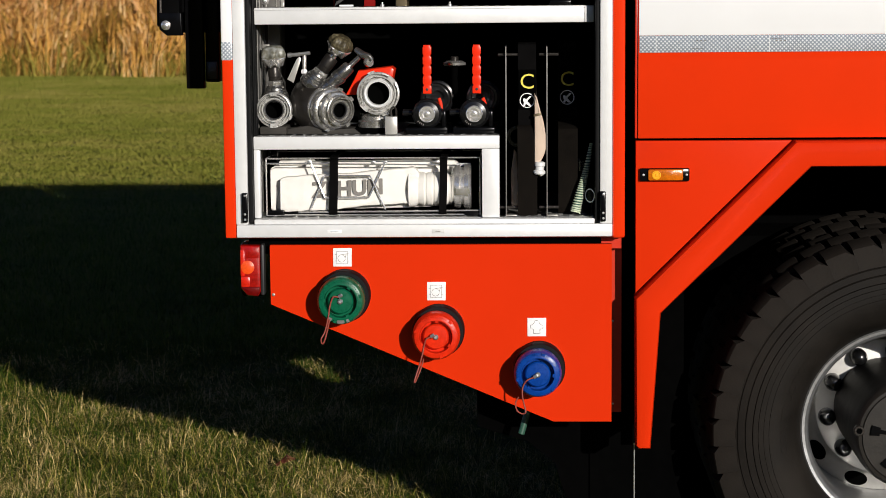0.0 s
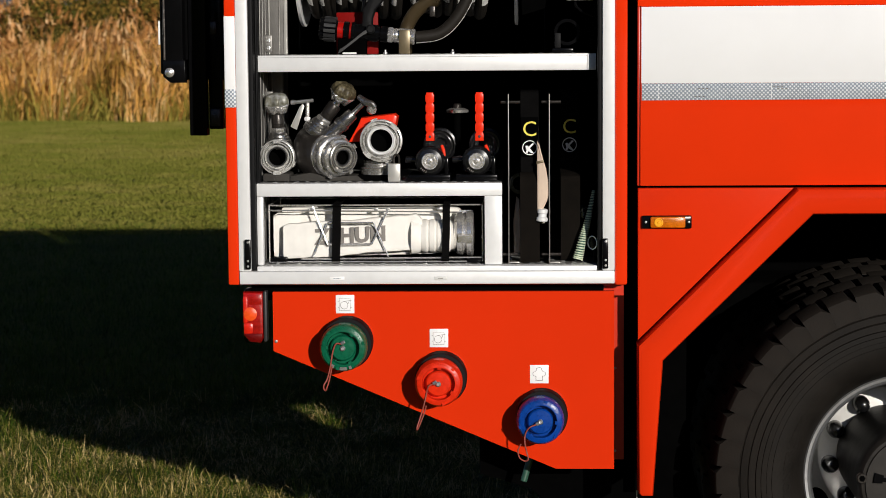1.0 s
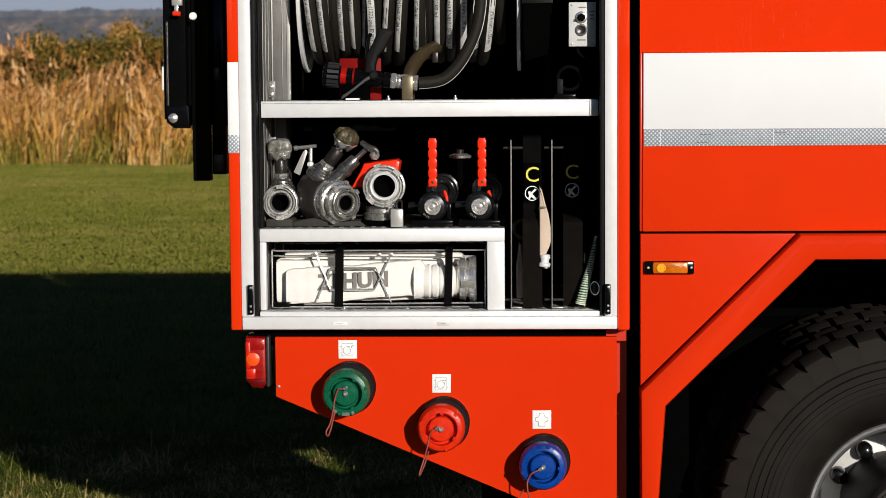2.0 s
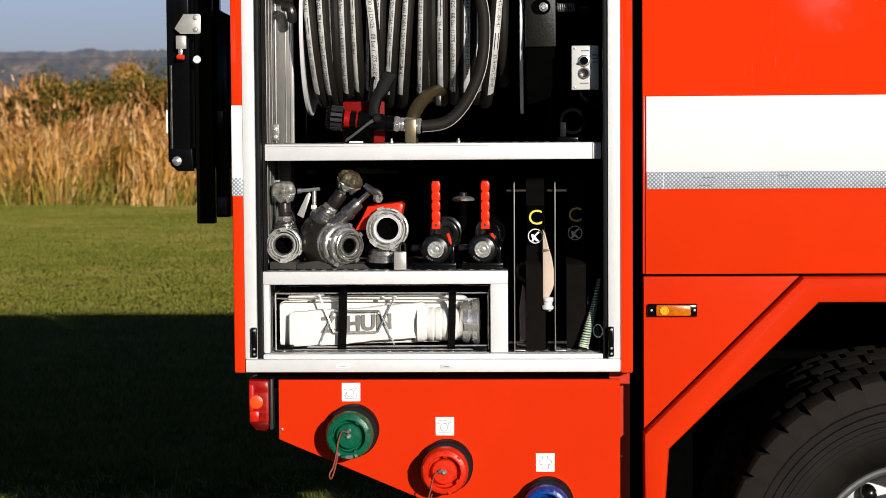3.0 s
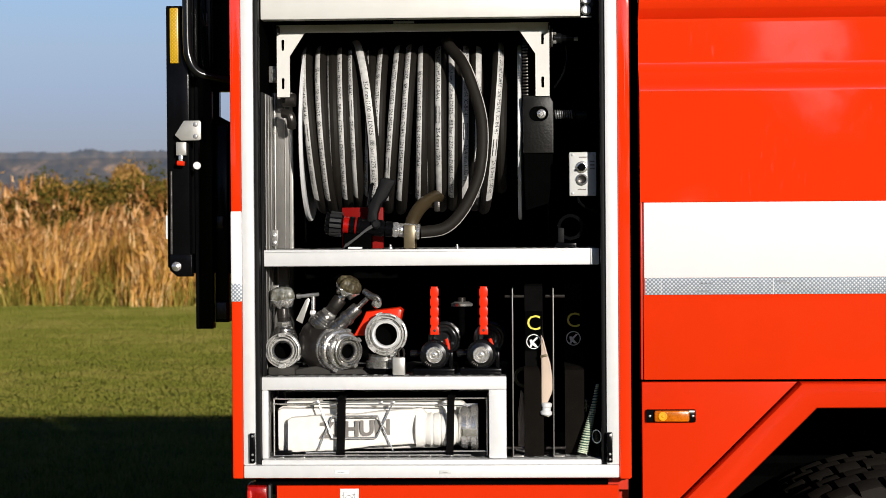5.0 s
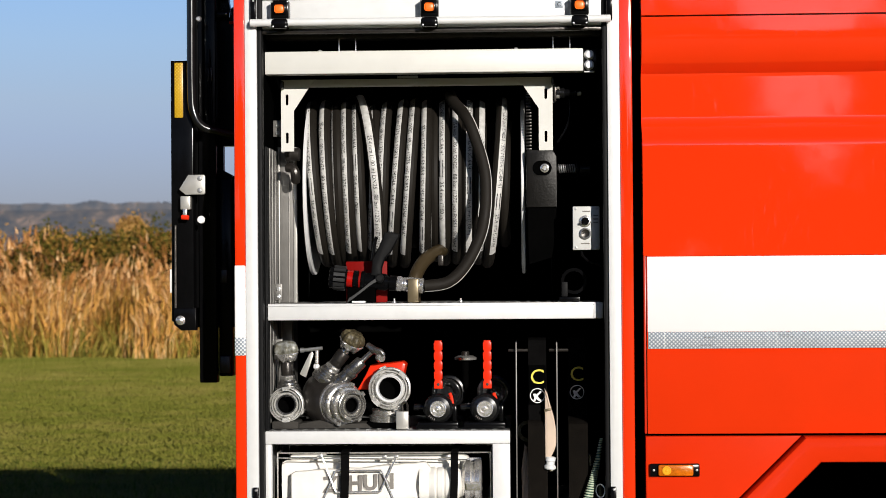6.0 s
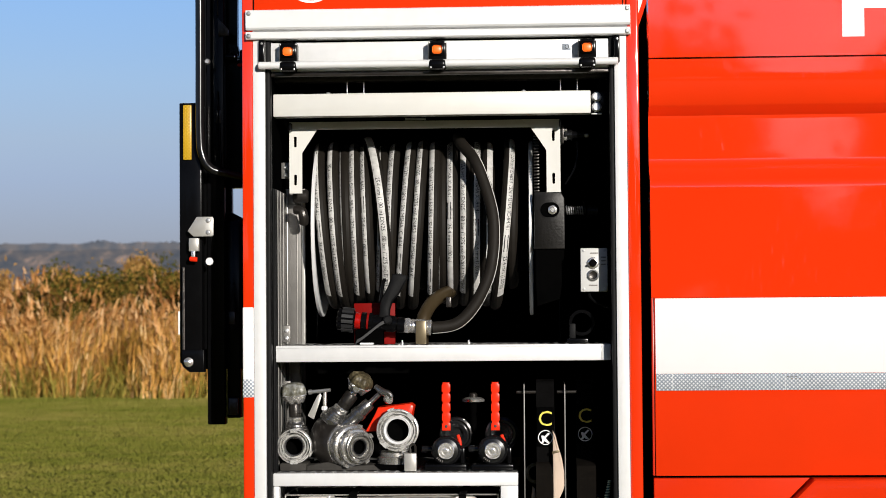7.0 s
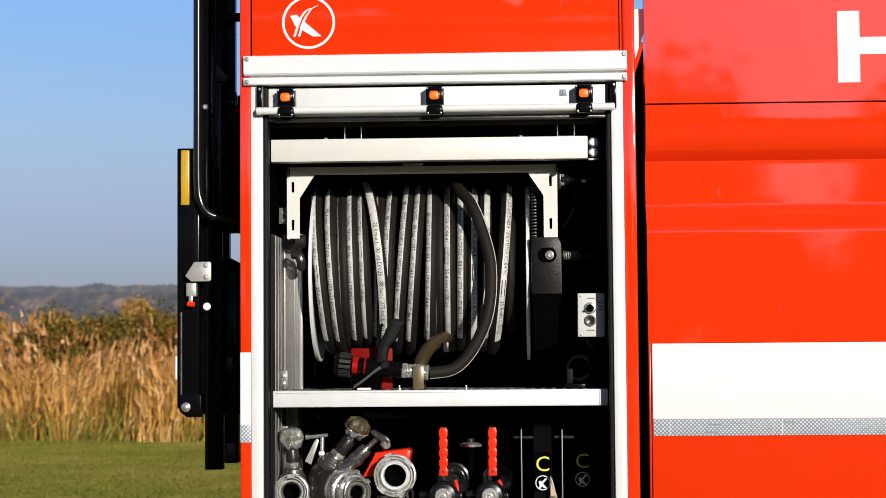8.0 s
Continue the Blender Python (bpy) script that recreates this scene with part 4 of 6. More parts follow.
tp("upper_side_panel", pressed([(-0.004, 3.075), (-0.004, 2.5115)], 0.289, 4.0), RED, "glossy red upper side panel with white lettering", sharp=6)
tp("side_panel", pressed(side, 0.289, 4.0), RED, "glossy red pressed side panel", sharp=30)
mid = tp("lower_side_panel", box(0.2965, 4.0, -0.004, 0.03, 1.345, 1.8395, 0.003), RED, "glossy red side panel with a white stripe")
tp("panel_edge", box(0.289, 0.2962, 0.004, 0.03, 1.345, 1.8395, 0.002), RED_EDGE, parent=mid)
tp("white_stripe", box(0.299, 4.0, -0.0052, -0.003, 1.6285, 1.838, 0.0006), WHITE, "broad white film stripe", mid)
tp("reflective_stripe", box(0.300, 4.0, -0.0054, -0.003, 1.5815, 1.6282, 0.0006), SILVER_FILM, "silver reflective stripe", mid)
for x in (0.345, 0.655, 1.06):
    tp("film_seam", box(x, x + 0.0012, -0.0058, -0.0052, 1.582, 1.6275), WHITE, parent=mid)
for x, z in ((0.445, 1.590), (0.455, 1.612), (0.660, 1.617), (0.672, 1.6115)):
    for k in range(3):
        tp("print_bar", box(x + 0.011 * k, x + 0.011 * k + 0.006, -0.0058, -0.0052, z, z + 0.0022), GREY_INK, parent=mid)
tp("letter", prism([(0.827, 2.563), (0.888, 2.563), (0.888, 2.642), (0.985, 2.642), (0.985, 2.563), (1.046, 2.563), (1.046, 2.764), (0.985, 2.764), (0.985, 2.690), (0.888, 2.690), (0.888, 2.764), (0.827, 2.764)], -0.0055, -0.003), WHITE, "large white letter H")
tp("corner_panel", prism([(0.291, 1.338), (0.722, 1.338), (0.291, 0.912)], 0.0, 0.03, 0.003), RED_LOW, "red triangular panel behind the wheel arch")
# red side wall coloured black: the shade in the gap is painted on
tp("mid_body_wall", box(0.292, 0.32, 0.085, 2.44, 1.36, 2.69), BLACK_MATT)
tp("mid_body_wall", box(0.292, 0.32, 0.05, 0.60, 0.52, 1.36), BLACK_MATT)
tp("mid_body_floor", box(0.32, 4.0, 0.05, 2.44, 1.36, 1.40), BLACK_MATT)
tp("mid_body_roof", box(0.30, 4.0, 0.06, 2.44, 2.68, 2.70), ALU)
tp("far_side_panel", box(0.289, 4.0, 2.45, 2.50, 1.0, 3.075, 0.01), RED)
tp("front_closing_wall", box(4.0, 4.05, 0.0, 2.50, 0.6, 3.075, 0.01), RED)
tp("gap_cover", prism([(0.2625, 2.785), (0.2885, 2.785), (0.2885, 2.715), (0.2625, 2.640)], 0.03, 0.036, 0.001), WHITE, "white cover plate between the bodies")
tp("gap_cable", tube(curve_points([(0.262, 0.22, 2.58), (0.272, 0.22, 2.62), (0.289, 0.20, 2.66)], 5), 0.0015, 6), STEEL)

# wheel arch moulding
outer = [(0.289, 0.902), (0.728, 1.337), (1.412, 1.337), (1.851, 0.902), (1.848, 0.476), (1.807, 0.476), (1.780, 0.860), (1.370, 1.266), (0.770, 1.266), (0.360, 0.860), (0.333, 0.476), (0.300, 0.476), (0.292, 0.484)]
tp("wheel_arch", prism(outer, -0.042, 0.05, 0.012), RED_LOW, "broad red wheel arch moulding")
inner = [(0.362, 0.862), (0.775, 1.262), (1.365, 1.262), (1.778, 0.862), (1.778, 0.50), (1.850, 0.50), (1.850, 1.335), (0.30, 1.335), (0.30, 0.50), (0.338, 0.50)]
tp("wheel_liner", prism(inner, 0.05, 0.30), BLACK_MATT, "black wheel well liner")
# unseen black sheets added behind the wheel; their opening passes one sun patch
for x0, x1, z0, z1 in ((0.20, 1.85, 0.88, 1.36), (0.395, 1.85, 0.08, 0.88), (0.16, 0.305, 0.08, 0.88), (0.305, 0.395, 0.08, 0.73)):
    tp("light_baffle", box(x0, x1, 0.80, 0.81, z0, z1), BLACK_MATT)
tp("stay_wire", rod((0.291, 0.03, 0.30), (0.291, 0.03, 0.48), 0.0022, 6), STEEL)

# side marker lamp
mk = tp("marker_lamp", box(0.301, 0.439, -0.012, 0.002, 1.2265, 1.263, 0.004), BLACK, "amber side marker lamp in a black housing")
tp("lens", box(0.324, 0.421, -0.022, -0.011, 1.2295, 1.2605, 0.005, seg=3), AMBER, "amber lens", mk)
tp("lens_ring", lathe([(0.012, 0), (0.0125, 0.003), (0.010, 0.004), (0.009, 0.002), (0.004, 0.002), (0.003, 0.0045), (0, 0.005)], facing(0.347, -0.0215, 1.245), 20), AMBER_BRIGHT, "bright amber ring", mk)
for x in (0.312, 0.431):
    tp("screw", lathe([(0.004, 0), (0.003, 0.002), (0, 0.0024)], facing(x, -0.0118, 1.245), 10), STEEL, parent=mk)

# badge on the header panel
bx, bz = -0.660, 2.756
tp("badge_ring", lathe([(0.0685, 0), (0.0685, 0.0012), (0.0755, 0.0012), (0.0755, 0)], facing(bx, 0.0018, bz), 56, closed=True), WHITE, "round white badge")
bm = prism([(bx - 0.052, bz + 0.020), (bx - 0.034, bz + 0.022), (bx + 0.037, bz - 0.040), (bx + 0.012, bz - 0.040), (bx - 0.040, bz - 0.008)], 0.0004, 0.0022)
tp("badge_shape", bm, WHITE)
bm = bmesh.new()
for k in range(2):
    pts = [(bx - 0.040 + 0.013 * k, -0.0002, bz - 0.040), (bx - 0.026 + 0.013 * k, -0.0002, bz + 0.004), (bx - 0.010 + 0.016 * k, -0.0002, bz + 0.030 + 0.006 * k), (bx + 0.004 + 0.022 * k, -0.0002, bz + 0.040 + 0.008 * k)]
    ribbon(curve_points(pts, 6), (1, 0, 0.2), 0.007, 0.001, bm)
tp("badge_shape", bm, WHITE)
tp("badge_shape", tube(curve_points([(bx - 0.034, -0.0004, bz - 0.040), (bx - 0.020, -0.0004, bz + 0.002), (bx, -0.0004, bz + 0.034)], 6), 0.003, 4), RED)

# chassis under the body
tp("chassis_rail", box(-0.75, 4.0, 0.80, 0.88, 0.98, 1.02), BLACK_MATT)
tp("chassis_rail", box(-0.75, 4.0, 1.62, 1.70, 0.98, 1.02), BLACK_MATT)
tp("axle", rod((1.065, 0.30, 0.50), (1.065, 2.2, 0.50), 0.09, 20), BLACK_MATT)

# ---- twin rear wheel
WX, WZ = 1.063, 0.502
wheel_at = facing(WX, 0.0, WZ)
wheel = tp("wheel", lathe([(0.268, -0.50), (0.275, -0.49), (0.2755, -0.20), (0.284, -0.150), (0.2925, -0.140), (0.2925, -0.130), (0.288, -0.125), (0.280, -0.126), (0.272, -0.132), (0.266, -0.146), (0.263, -0.172), (0.264, -0.22), (0.265, -0.30), (0.267, -0.40), (0.268, -0.49)], wheel_at, 96), RIM_STEEL, "grey truck wheel rim with a very deep dish")
tp("wheel_disc", lathe([(0.267, -0.487), (0.255, -0.482), (0.222, -0.468), (0.214, -0.461), (0.209, -0.450), (0.205, -0.443), (0.198, -0.440), (0.10, -0.440), (0.0, -0.440)], wheel_at, 96), WHEEL_PAINT, "silver painted wheel disc", wheel)
tyre = tp("tyre", lathe([(0.276, -0.36), (0.40, -0.385), (0.50, -0.375), (0.512, -0.36), (0.514, -0.22), (0.514, -0.095), (0.508, -0.066), (0.485, -0.050), (0.4835, -0.0495), (0.4810, -0.0525), (0.4785, -0.0490), (0.4615, -0.0450), (0.4590, -0.0480), (0.4565, -0.0440), (0.432, -0.040), (0.40, -0.036), (0.37, -0.040), (0.335, -0.060), (0.310, -0.088), (0.296, -0.115), (0.288, -0.140), (0.276, -0.16)], wheel_at, 120), RUBBER, "black truck tyre with coarse tread lugs", wheel)
for r in (0.437, 0.422, 0.407, 0.392):
    tp("sidewall_rib", lathe([(r - 0.0020, -0.0420), (r, -0.0352 - 0.05 * max(0, r - 0.40)), (r + 0.0020, -0.0420)], wheel_at, 96), RUBBER, parent=wheel)
lettering("sidewall_letters", "CONSTRUCTION", 0.030, lambda u, v: wheel_at @ Vector(((0.348 + v) * math.cos(math.pi - 0.25 - u / 0.348), (0.348 + v) * math.sin(math.pi - 0.25 - u / 0.348), -0.0512 + 0.57 * v)), RUBBER, wheel, 1.25)
NL = 42
bm = bmesh.new()
prof = [(0.484, -0.050), (0.530, -0.060), (0.545, -0.066), (0.553, -0.078), (0.561, -0.150), (0.508, -0.150)]
da = 2 * math.pi / NL
ra = []
for f in (-0.5, -0.18, 0.18, 0.5):
    row = []
    for r, h in prof:
        a = f * da * (0.998 if r < 0.535 or f > 0 else 0.52 if f < -0.4 else 1.0)
        row.append(bm.verts.new(wheel_at @ Vector((r * math.cos(a), r * math.sin(a), h + (0.004 if abs(f) > 0.4 and h > -0.06 else 0)))))
    ra.append(row)
for p, q in zip(ra, ra[1:]):
    for j in range(len(prof)):
        bm.faces.new((p[j], q[j], q[(j + 1) % len(prof)], p[(j + 1) % len(prof)]))
bm.faces.new(ra[0][::-1]), bm.faces.new(ra[-1])
lug = tp("tread_lug", bm, RUBBER, parent=wheel)
spin_c = Matrix.Translation((WX, 0, WZ - GZ))


def turned(angle, dy=0.0, grow=1.0):
    return Matrix.Translation((0, dy, 0)) @ spin_c @ Matrix.Rotation(angle, 4, "Y") @ Matrix.Diagonal((grow, 1, grow, 1)) @ spin_c.inverted()


repeat("tread_lug", lug, wheel, [turned(i * da) for i in range(1, NL)])
tp("rear_tyre", lathe([(0.276, -0.40), (0.46, -0.40), (0.508, -0.425), (0.514, -0.45), (0.514, -0.70), (0.50, -0.725), (0.276, -0.72)], wheel_at, 96), RUBBER, "second tyre of the twin wheel", wheel)
for dy, half in ((0.095, 0.5), (0.19, 0), (0.36, 0), (0.455, 0.5), (0.55, 0)):
    repeat("tread_lug", lug, wheel, [turned((i + half) * da, dy, 1.014) for i in range(NL)])
tp("hub", lathe([(0.150, -0.441), (0.152, -0.30), (0.154, -0.15), (0.155, -0.07), (0.154, -0.040), (0.150, -0.022), (0.144, -0.014), (0.136, -0.012), (0.1345, -0.017), (0.1325, -0.012), (0.060, -0.010), (0.056, -0.002), (0.03, 0.002), (0.0, 0.002)], wheel_at, 72), HUB_PAINT, "dark worn axle hub", wheel)
bm = bmesh.new()
ring_sector(bm, wheel_at, 0.060, 0.088, -0.014, -0.006, 2.90, 3.04, 3)
ring_sector(bm, wheel_at, 0.087, 0.112, -0.014, -0.005, 2.84, 3.10, 4)
spoke = tp("hub_spoke", bm, BLACK, parent=wheel)
repeat("hub_spoke", spoke, wheel, [turned(k * math.pi / 3) for k in range(1, 6)])
tp("screw_socket", lathe([(0.0090, -0.012), (0.0090, -0.0095), (0, -0.0095)], wheel_at @ pose(-0.1425, 0.016, 0), 6), BLACK_MATT, parent=wheel)
tp("hub_bolt", lathe([(0.0155, -0.026), (0.0155, -0.013), (0.013, -0.010), (0.0095, -0.010), (0, -0.010)], wheel_at @ pose(-0.1425, 0.016, 0), 20), DARK_STEEL, "dark socket screw", parent=wheel)
nut = tp("nut_cap", lathe([(0.0255, -0.446), (0.0255, -0.418), (0.0235, -0.402), (0.018, -0.390), (0.010, -0.385), (0, -0.384)], wheel_at @ pose(0.174 * math.cos(2.05), 0.174 * math.sin(2.05), 0), 24), BLACK_GLOSS, "black plastic nut cap", wheel)
repeat("nut_cap", nut, wheel, [turned(i * 2 * math.pi / 10) for i in range(1, 10)])
hole = tp("hand_hole", lathe([(0.027, -0.004), (0.027, 0.0012), (0.022, 0.0016), (0, 0.0016)], wheel_at @ pose(0.2405 * math.cos(3.77), 0.2405 * math.sin(3.77), -0.4755, 0, 0, math.degrees(3.77)) @ pose(0, 0, 0, 0, 23, 0) @ Matrix.Diagonal((0.92, 1.30, 1, 1)), 24), BLACK_MATT, "dark oval hand hole", wheel)
repeat("hand_hole", hole, wheel, [turned(i * 2 * math.pi / 10) for i in range(1, 10)])

# ---- rear ladder rack
rack = thing("ladder_rack", (-0.97, 0.30, 1.48), "black steel ladder rack with latch hung on the truck's rear wall", "ladder rack")


def rp(name, bm, mat, label="", parent=None):
    bmesh.ops.translate(bm, verts=bm.verts[:], vec=(0.006, 0, 0))
    return part(name, bm, mat, parent or rack, label)


rp("arm", box(-1.092, -1.026, 0.28, 0.33, 1.66, 2.432, 0.003), BLACK, "black box-section arm")
rp("arm_foot", prism([(-1.086, 1.700), (-1.020, 1.700), (-1.018, 1.634), (-1.062, 1.634), (-1.084, 1.652)], 0.272, 0.30, 0.002), BLACK)
rp("pivot_bolt", lathe([(0.014, 0), (0.014, 0.006), (0.010, 0.008), (0.009, 0.014), (0.004, 0.016), (0, 0.016)], facing(-1.064, 0.272, 1.664), 18), CHROME, "bright pivot bolt")
rp("reflector", box(-1.0805, -1.0545, 0.274, 0.281, 2.262, 2.426, 0.003), YELLOW, "yellow reflector strip")
rp("side_reflector", box(-1.0985, -1.0915, 0.285, 0.32, 1.745, 1.815, 0.002), WHITE)
rp("grab_tube", tube(curve_points([(-1.026, 0.26, 3.25), (-1.026, 0.26, 2.6), (-1.026, 0.26, 2.34), (-1.018, 0.26, 2.27), (-0.995, 0.26, 2.235), (-0.955, 0.27, 2.222), (-0.87, 0.30, 2.205)], 8), 0.0135, 14), BLACK_GLOSS, "black bent grab tube")
rp("mast", box(-1.018, -0.966, 0.33, 0.38, 1.477, 3.2, 0.003), BLACK)
rp("mast_cover", box(-1.046, -1.0183, 0.34, 0.36, 1.70, 3.2, 0.002), BLACK)
rp("mast", box(-0.964, -0.924, 0.36, 0.42, 1.495, 2.085, 0.003), BLACK)
rp("mast_foot", box(-0.960, -0.928, 0.345, 0.36, 1.505, 1.556, 0.003), DARK_STEEL)
rp("back_plate", prism([(-1.05, 1.64), (-0.858, 1.64), (-0.858, 2.060), (-0.954, 2.112), (-0.954, 2.186), (-0.858, 2.186), (-0.858, 2.245), (-0.858, 2.592), (-0.912, 2.592), (-0.915, 2.515), (-0.927, 2.515), (-0.930, 2.598), (-0.936, 2.62), (-0.936, 3.2), (-1.01, 3.2), (-1.01, 2.1), (-1.05, 2.1)], 0.40, 0.43), BLACK, "black back plate")
rp("inner_stay", rod((-0.975, 0.325, 2.23), (-0.985, 0.325, 2.47), 0.004, 8), BLACK)
rp("inner_stay", rod((-0.960, 0.325, 2.27), (-0.962, 0.325, 2.55), 0.004, 8), BLACK)
rp("inner_plate", box(-0.990, -0.974, 0.322, 0.328, 2.375, 2.415, 0.002), DARK_STEEL)
rp("cross_bar", box(-1.01, -0.930, 0.36, 0.39, 2.568, 2.590, 0.006), BLACK)
rp("cross_bar", box(-1.01, -0.850, 0.36, 0.39, 2.827, 2.850, 0.003), BLACK)
rp("bar_bolt", lathe([(0.004, 0), (0, 0.003)], facing(-0.938, 0.36, 2.579), 8), CHROME)
rp("bracket", box(-0.915, -0.850, 0.30, 0.36, 2.42, 2.592, 0.006), BLACK)
# grey strip and plate put the sky's reflection on the mast into colour
rp("edge_reflection", box(-0.9850, -0.9825, 0.322, 0.330, 2.70, 3.2, 0.001), DARK_STEEL)
rp("gusset", prism([(-0.983, 2.690), (-0.951, 2.656), (-0.952, 2.637), (-0.980, 2.637)], 0.320, 0.329, 0.001), DARK_STEEL, "dull grey plate standing for a faint reflection")
rp("small_lamp", rod((-0.918, 0.296, 2.545), (-0.908, 0.292, 2.545), 0.005, 8), RED_LENS, "tiny red lamp")
rp("bracket", box(-0.886, -0.850, 0.33, 0.36, 1.565, 1.60, 0.006), BLACK)
lp = rp("latch_plate", prism([(-1.063, 2.050), (-1.036, 2.092), (-0.990, 2.092), (-0.986, 2.087), (-0.986, 2.038), (-0.991, 2.034), (-1.045, 2.034)], 0.250, 0.254, 0.001), ALU_RAW, "bright folded latch plate")
for z in (2.081, 2.046):
    rp("screw", lathe([(0.0075, 0), (0.006, 0.003), (0, 0.004)], facing(-1.002, 0.25, z), 12), STEEL, parent=lp)
rp("latch", box(-1.060, -1.030, 0.250, 0.275, 1.990, 2.030, 0.003), ALU_RAW, "bright latch catch")
rp("latch_lever", box(-1.052, -1.040, 0.246, 0.252, 1.968, 1.992, 0.002), CHROME)
rp("red_knob", rod((-1.057, 0.25, 1.968), (-1.034, 0.25, 1.966), 0.0075, 12), RED_PLASTIC, "red knob")
rp("white_knob", lathe([(0.011, 0), (0.012, 0.005), (0.010, 0.010), (0, 0.011)], facing(-1.000, 0.265, 1.960), 18), WHITE, "white round knob")
rp("white_knob", lathe([(0.009, 0), (0.009, 0.005), (0.006, 0.010), (0, 0.010)], facing(-1.004, 0.262, 2.552), 12), STEEL)
rp("lock_rod", rod((-1.078, 0.268, 1.70), (-1.078, 0.268, 1.945), 0.004, 8), DARK_STEEL)
rp("lock_plate", box(-0.958, -0.938, 0.352, 0.36, 1.775, 1.812, 0.002), DARK_STEEL)

# ================= equipment in the bay =================
def child(root):
    def add(name, bm, mat, label="", parent=None):
        return part(name, bm, mat, parent or root, label)
    return add


def storz(add, m, r, mat, name="coupling", depth=0.05, bore=0.55, label="bright claw coupling ring", turn=0.9):
    """A claw coupling seen from its open end, local z outwards."""
    ring = add(name, lathe([(r * bore, -depth), (r * 0.86, -depth), (r * 0.98, -depth * 0.8), (r, -depth * 0.45), (r * 0.95, -depth * 0.40), (r * 0.95, -depth * 0.28), (r, -depth * 0.24), (r, -0.006), (r * 0.98, -0.001), (r * 0.93, 0.0), (r * 0.91, -0.004), (r * 0.90, -0.016), (r * 0.845, -0.017), (r * 0.84, -0.004), (r * 0.82, -0.002), (r * 0.785, -0.002), (r * 0.77, -0.005), (r * 0.765, -0.020), (r * 0.70, -0.021), (r * 0.695, -0.008), (r * 0.68, -0.0055), (r * 0.62, -0.0055), (r * bore * 1.10, -0.010), (r * bore * 1.06, -0.011), (r * bore * 1.03, -0.004), (r * bore, -0.008)], m, 48, closed=True), mat, label)
    for k in range(2):
        bm = bmesh.new()
        a = k * math.pi + turn
        ring_sector(bm, m, r * 0.79, r * 1.0, -0.012, 0.006, a, a + 0.46)
        add("claw", bm, mat, parent=ring)
        bm = bmesh.new()
        ring_sector(bm, m, r * 0.98, r * 1.07, -depth * 0.8, -depth * 0.3, a + 1.2, a + 1.5)
        add("grip_lug", bm, mat, parent=ring)
    add("gasket", lathe([(r * bore * 0.86, -0.012), (r * bore * 1.0, -0.012), (r * bore * 1.0, -0.004), (r * bore * 0.9, -0.005)], m, 32, closed=True), SEAL, "black rubber gasket", ring)
    add("bore", lathe([(r * bore * 0.99, -0.008), (r * bore * 0.95, -depth), (0, -depth * 1.2)], m, 28), BLACK_MATT, parent=ring)
    return ring


def knob_wheel(add, m, r, mat):
    """A domed hand wheel with a scalloped bright skirt, local z along its spindle."""
    n = 60

    def lobes(i):
        return 1 + 0.12 * math.cos(6 * 2 * math.pi * i / n)
    parts = []
    for name, mt, rows_, lab in (("hand_wheel", mat, ((0.000, 0.90, 0.003), (0.006, 1.02, 0.003), (0.018, 1.0, 0), (0.030, 0.84, 0), (0.036, 0.52, 0), (0.037, 0.15, 0)), "dull brown worn hand wheel top"), ("wheel_skirt", CHROME, ((-0.020, 0.42, 0), (-0.018, 0.66, 0.006), (-0.012, 0.86, 0.010), (0.001, 1.03, 0.003), (0.006, 0.96, 0)), "scalloped bright skirt")):
        bm = bmesh.new()
        rows = []
        for h, f, dip in rows_:
            rows.append([bm.verts.new(m @ Vector((r * f * lobes(i) * math.cos(2 * math.pi * i / n), r * f * lobes(i) * math.sin(2 * math.pi * i / n), h + dip * math.cos(6 * 2 * math.pi * i / n)))) for i in range(n)])
        for a, b in zip(rows, rows[1:]):
            for i in range(n):
                bm.faces.new((a[i], a[(i + 1) % n], b[(i + 1) % n], b[i]))
        bm.faces.new(rows[-1]), bm.faces.new(rows[0][::-1])
        parts.append(add(name, bm, mt, lab))
        parts[-1].data.set_sharp_from_angle(angle=radians(70))
    return parts[0]


def bonnet(add, base, tip, r, sleeve, mat):
    """Stepped flange of radius r, hexagon nut, dark sleeve and bright stem of a valve, from base to tip."""
    base, tip = Vector(base), Vector(tip)
    h = (tip - base).length
    m = aim(base, tip - base)
    b = add("bonnet", lathe([(r * 0.96, -0.030), (r * 1.04, -0.024), (r * 1.05, -0.015), (r * 0.99, -0.012), (r * 0.98, -0.007), (r * 0.90, -0.005), (r * 0.89, 0.001), (r * 0.80, 0.003), (r * 0.78, 0.009), (r * 0.70, 0.012), (r * 0.66, 0.017), (0, 0.017)], m, 36), mat, "stepped cast valve bonnet")
    add("hex_nut", lathe([(0, 0.016), (sleeve * 1.22, 0.016), (sleeve * 1.28, 0.019), (sleeve * 1.28, 0.027), (sleeve * 1.16, 0.030), (0, 0.030)], m, 6), GUNMETAL, parent=b)
    add("sleeve", lathe([(sleeve * 0.96, 0.029), (sleeve, 0.031), (sleeve, h * 0.42), (sleeve * 1.06, h * 0.44), (sleeve * 1.06, h * 0.70), (sleeve * 0.98, h * 0.73), (sleeve * 0.62, h * 0.745), (0, h * 0.745)], m, 28), DARK_STEEL, "dark packing sleeve", b)
    add("stem", lathe([(sleeve * 0.60, h * 0.74), (sleeve * 0.58, h * 0.80), (sleeve * 0.42, h * 0.82), (sleeve * 0.42, h)], m, 18), CHROME, "bright stem", b)
    return m


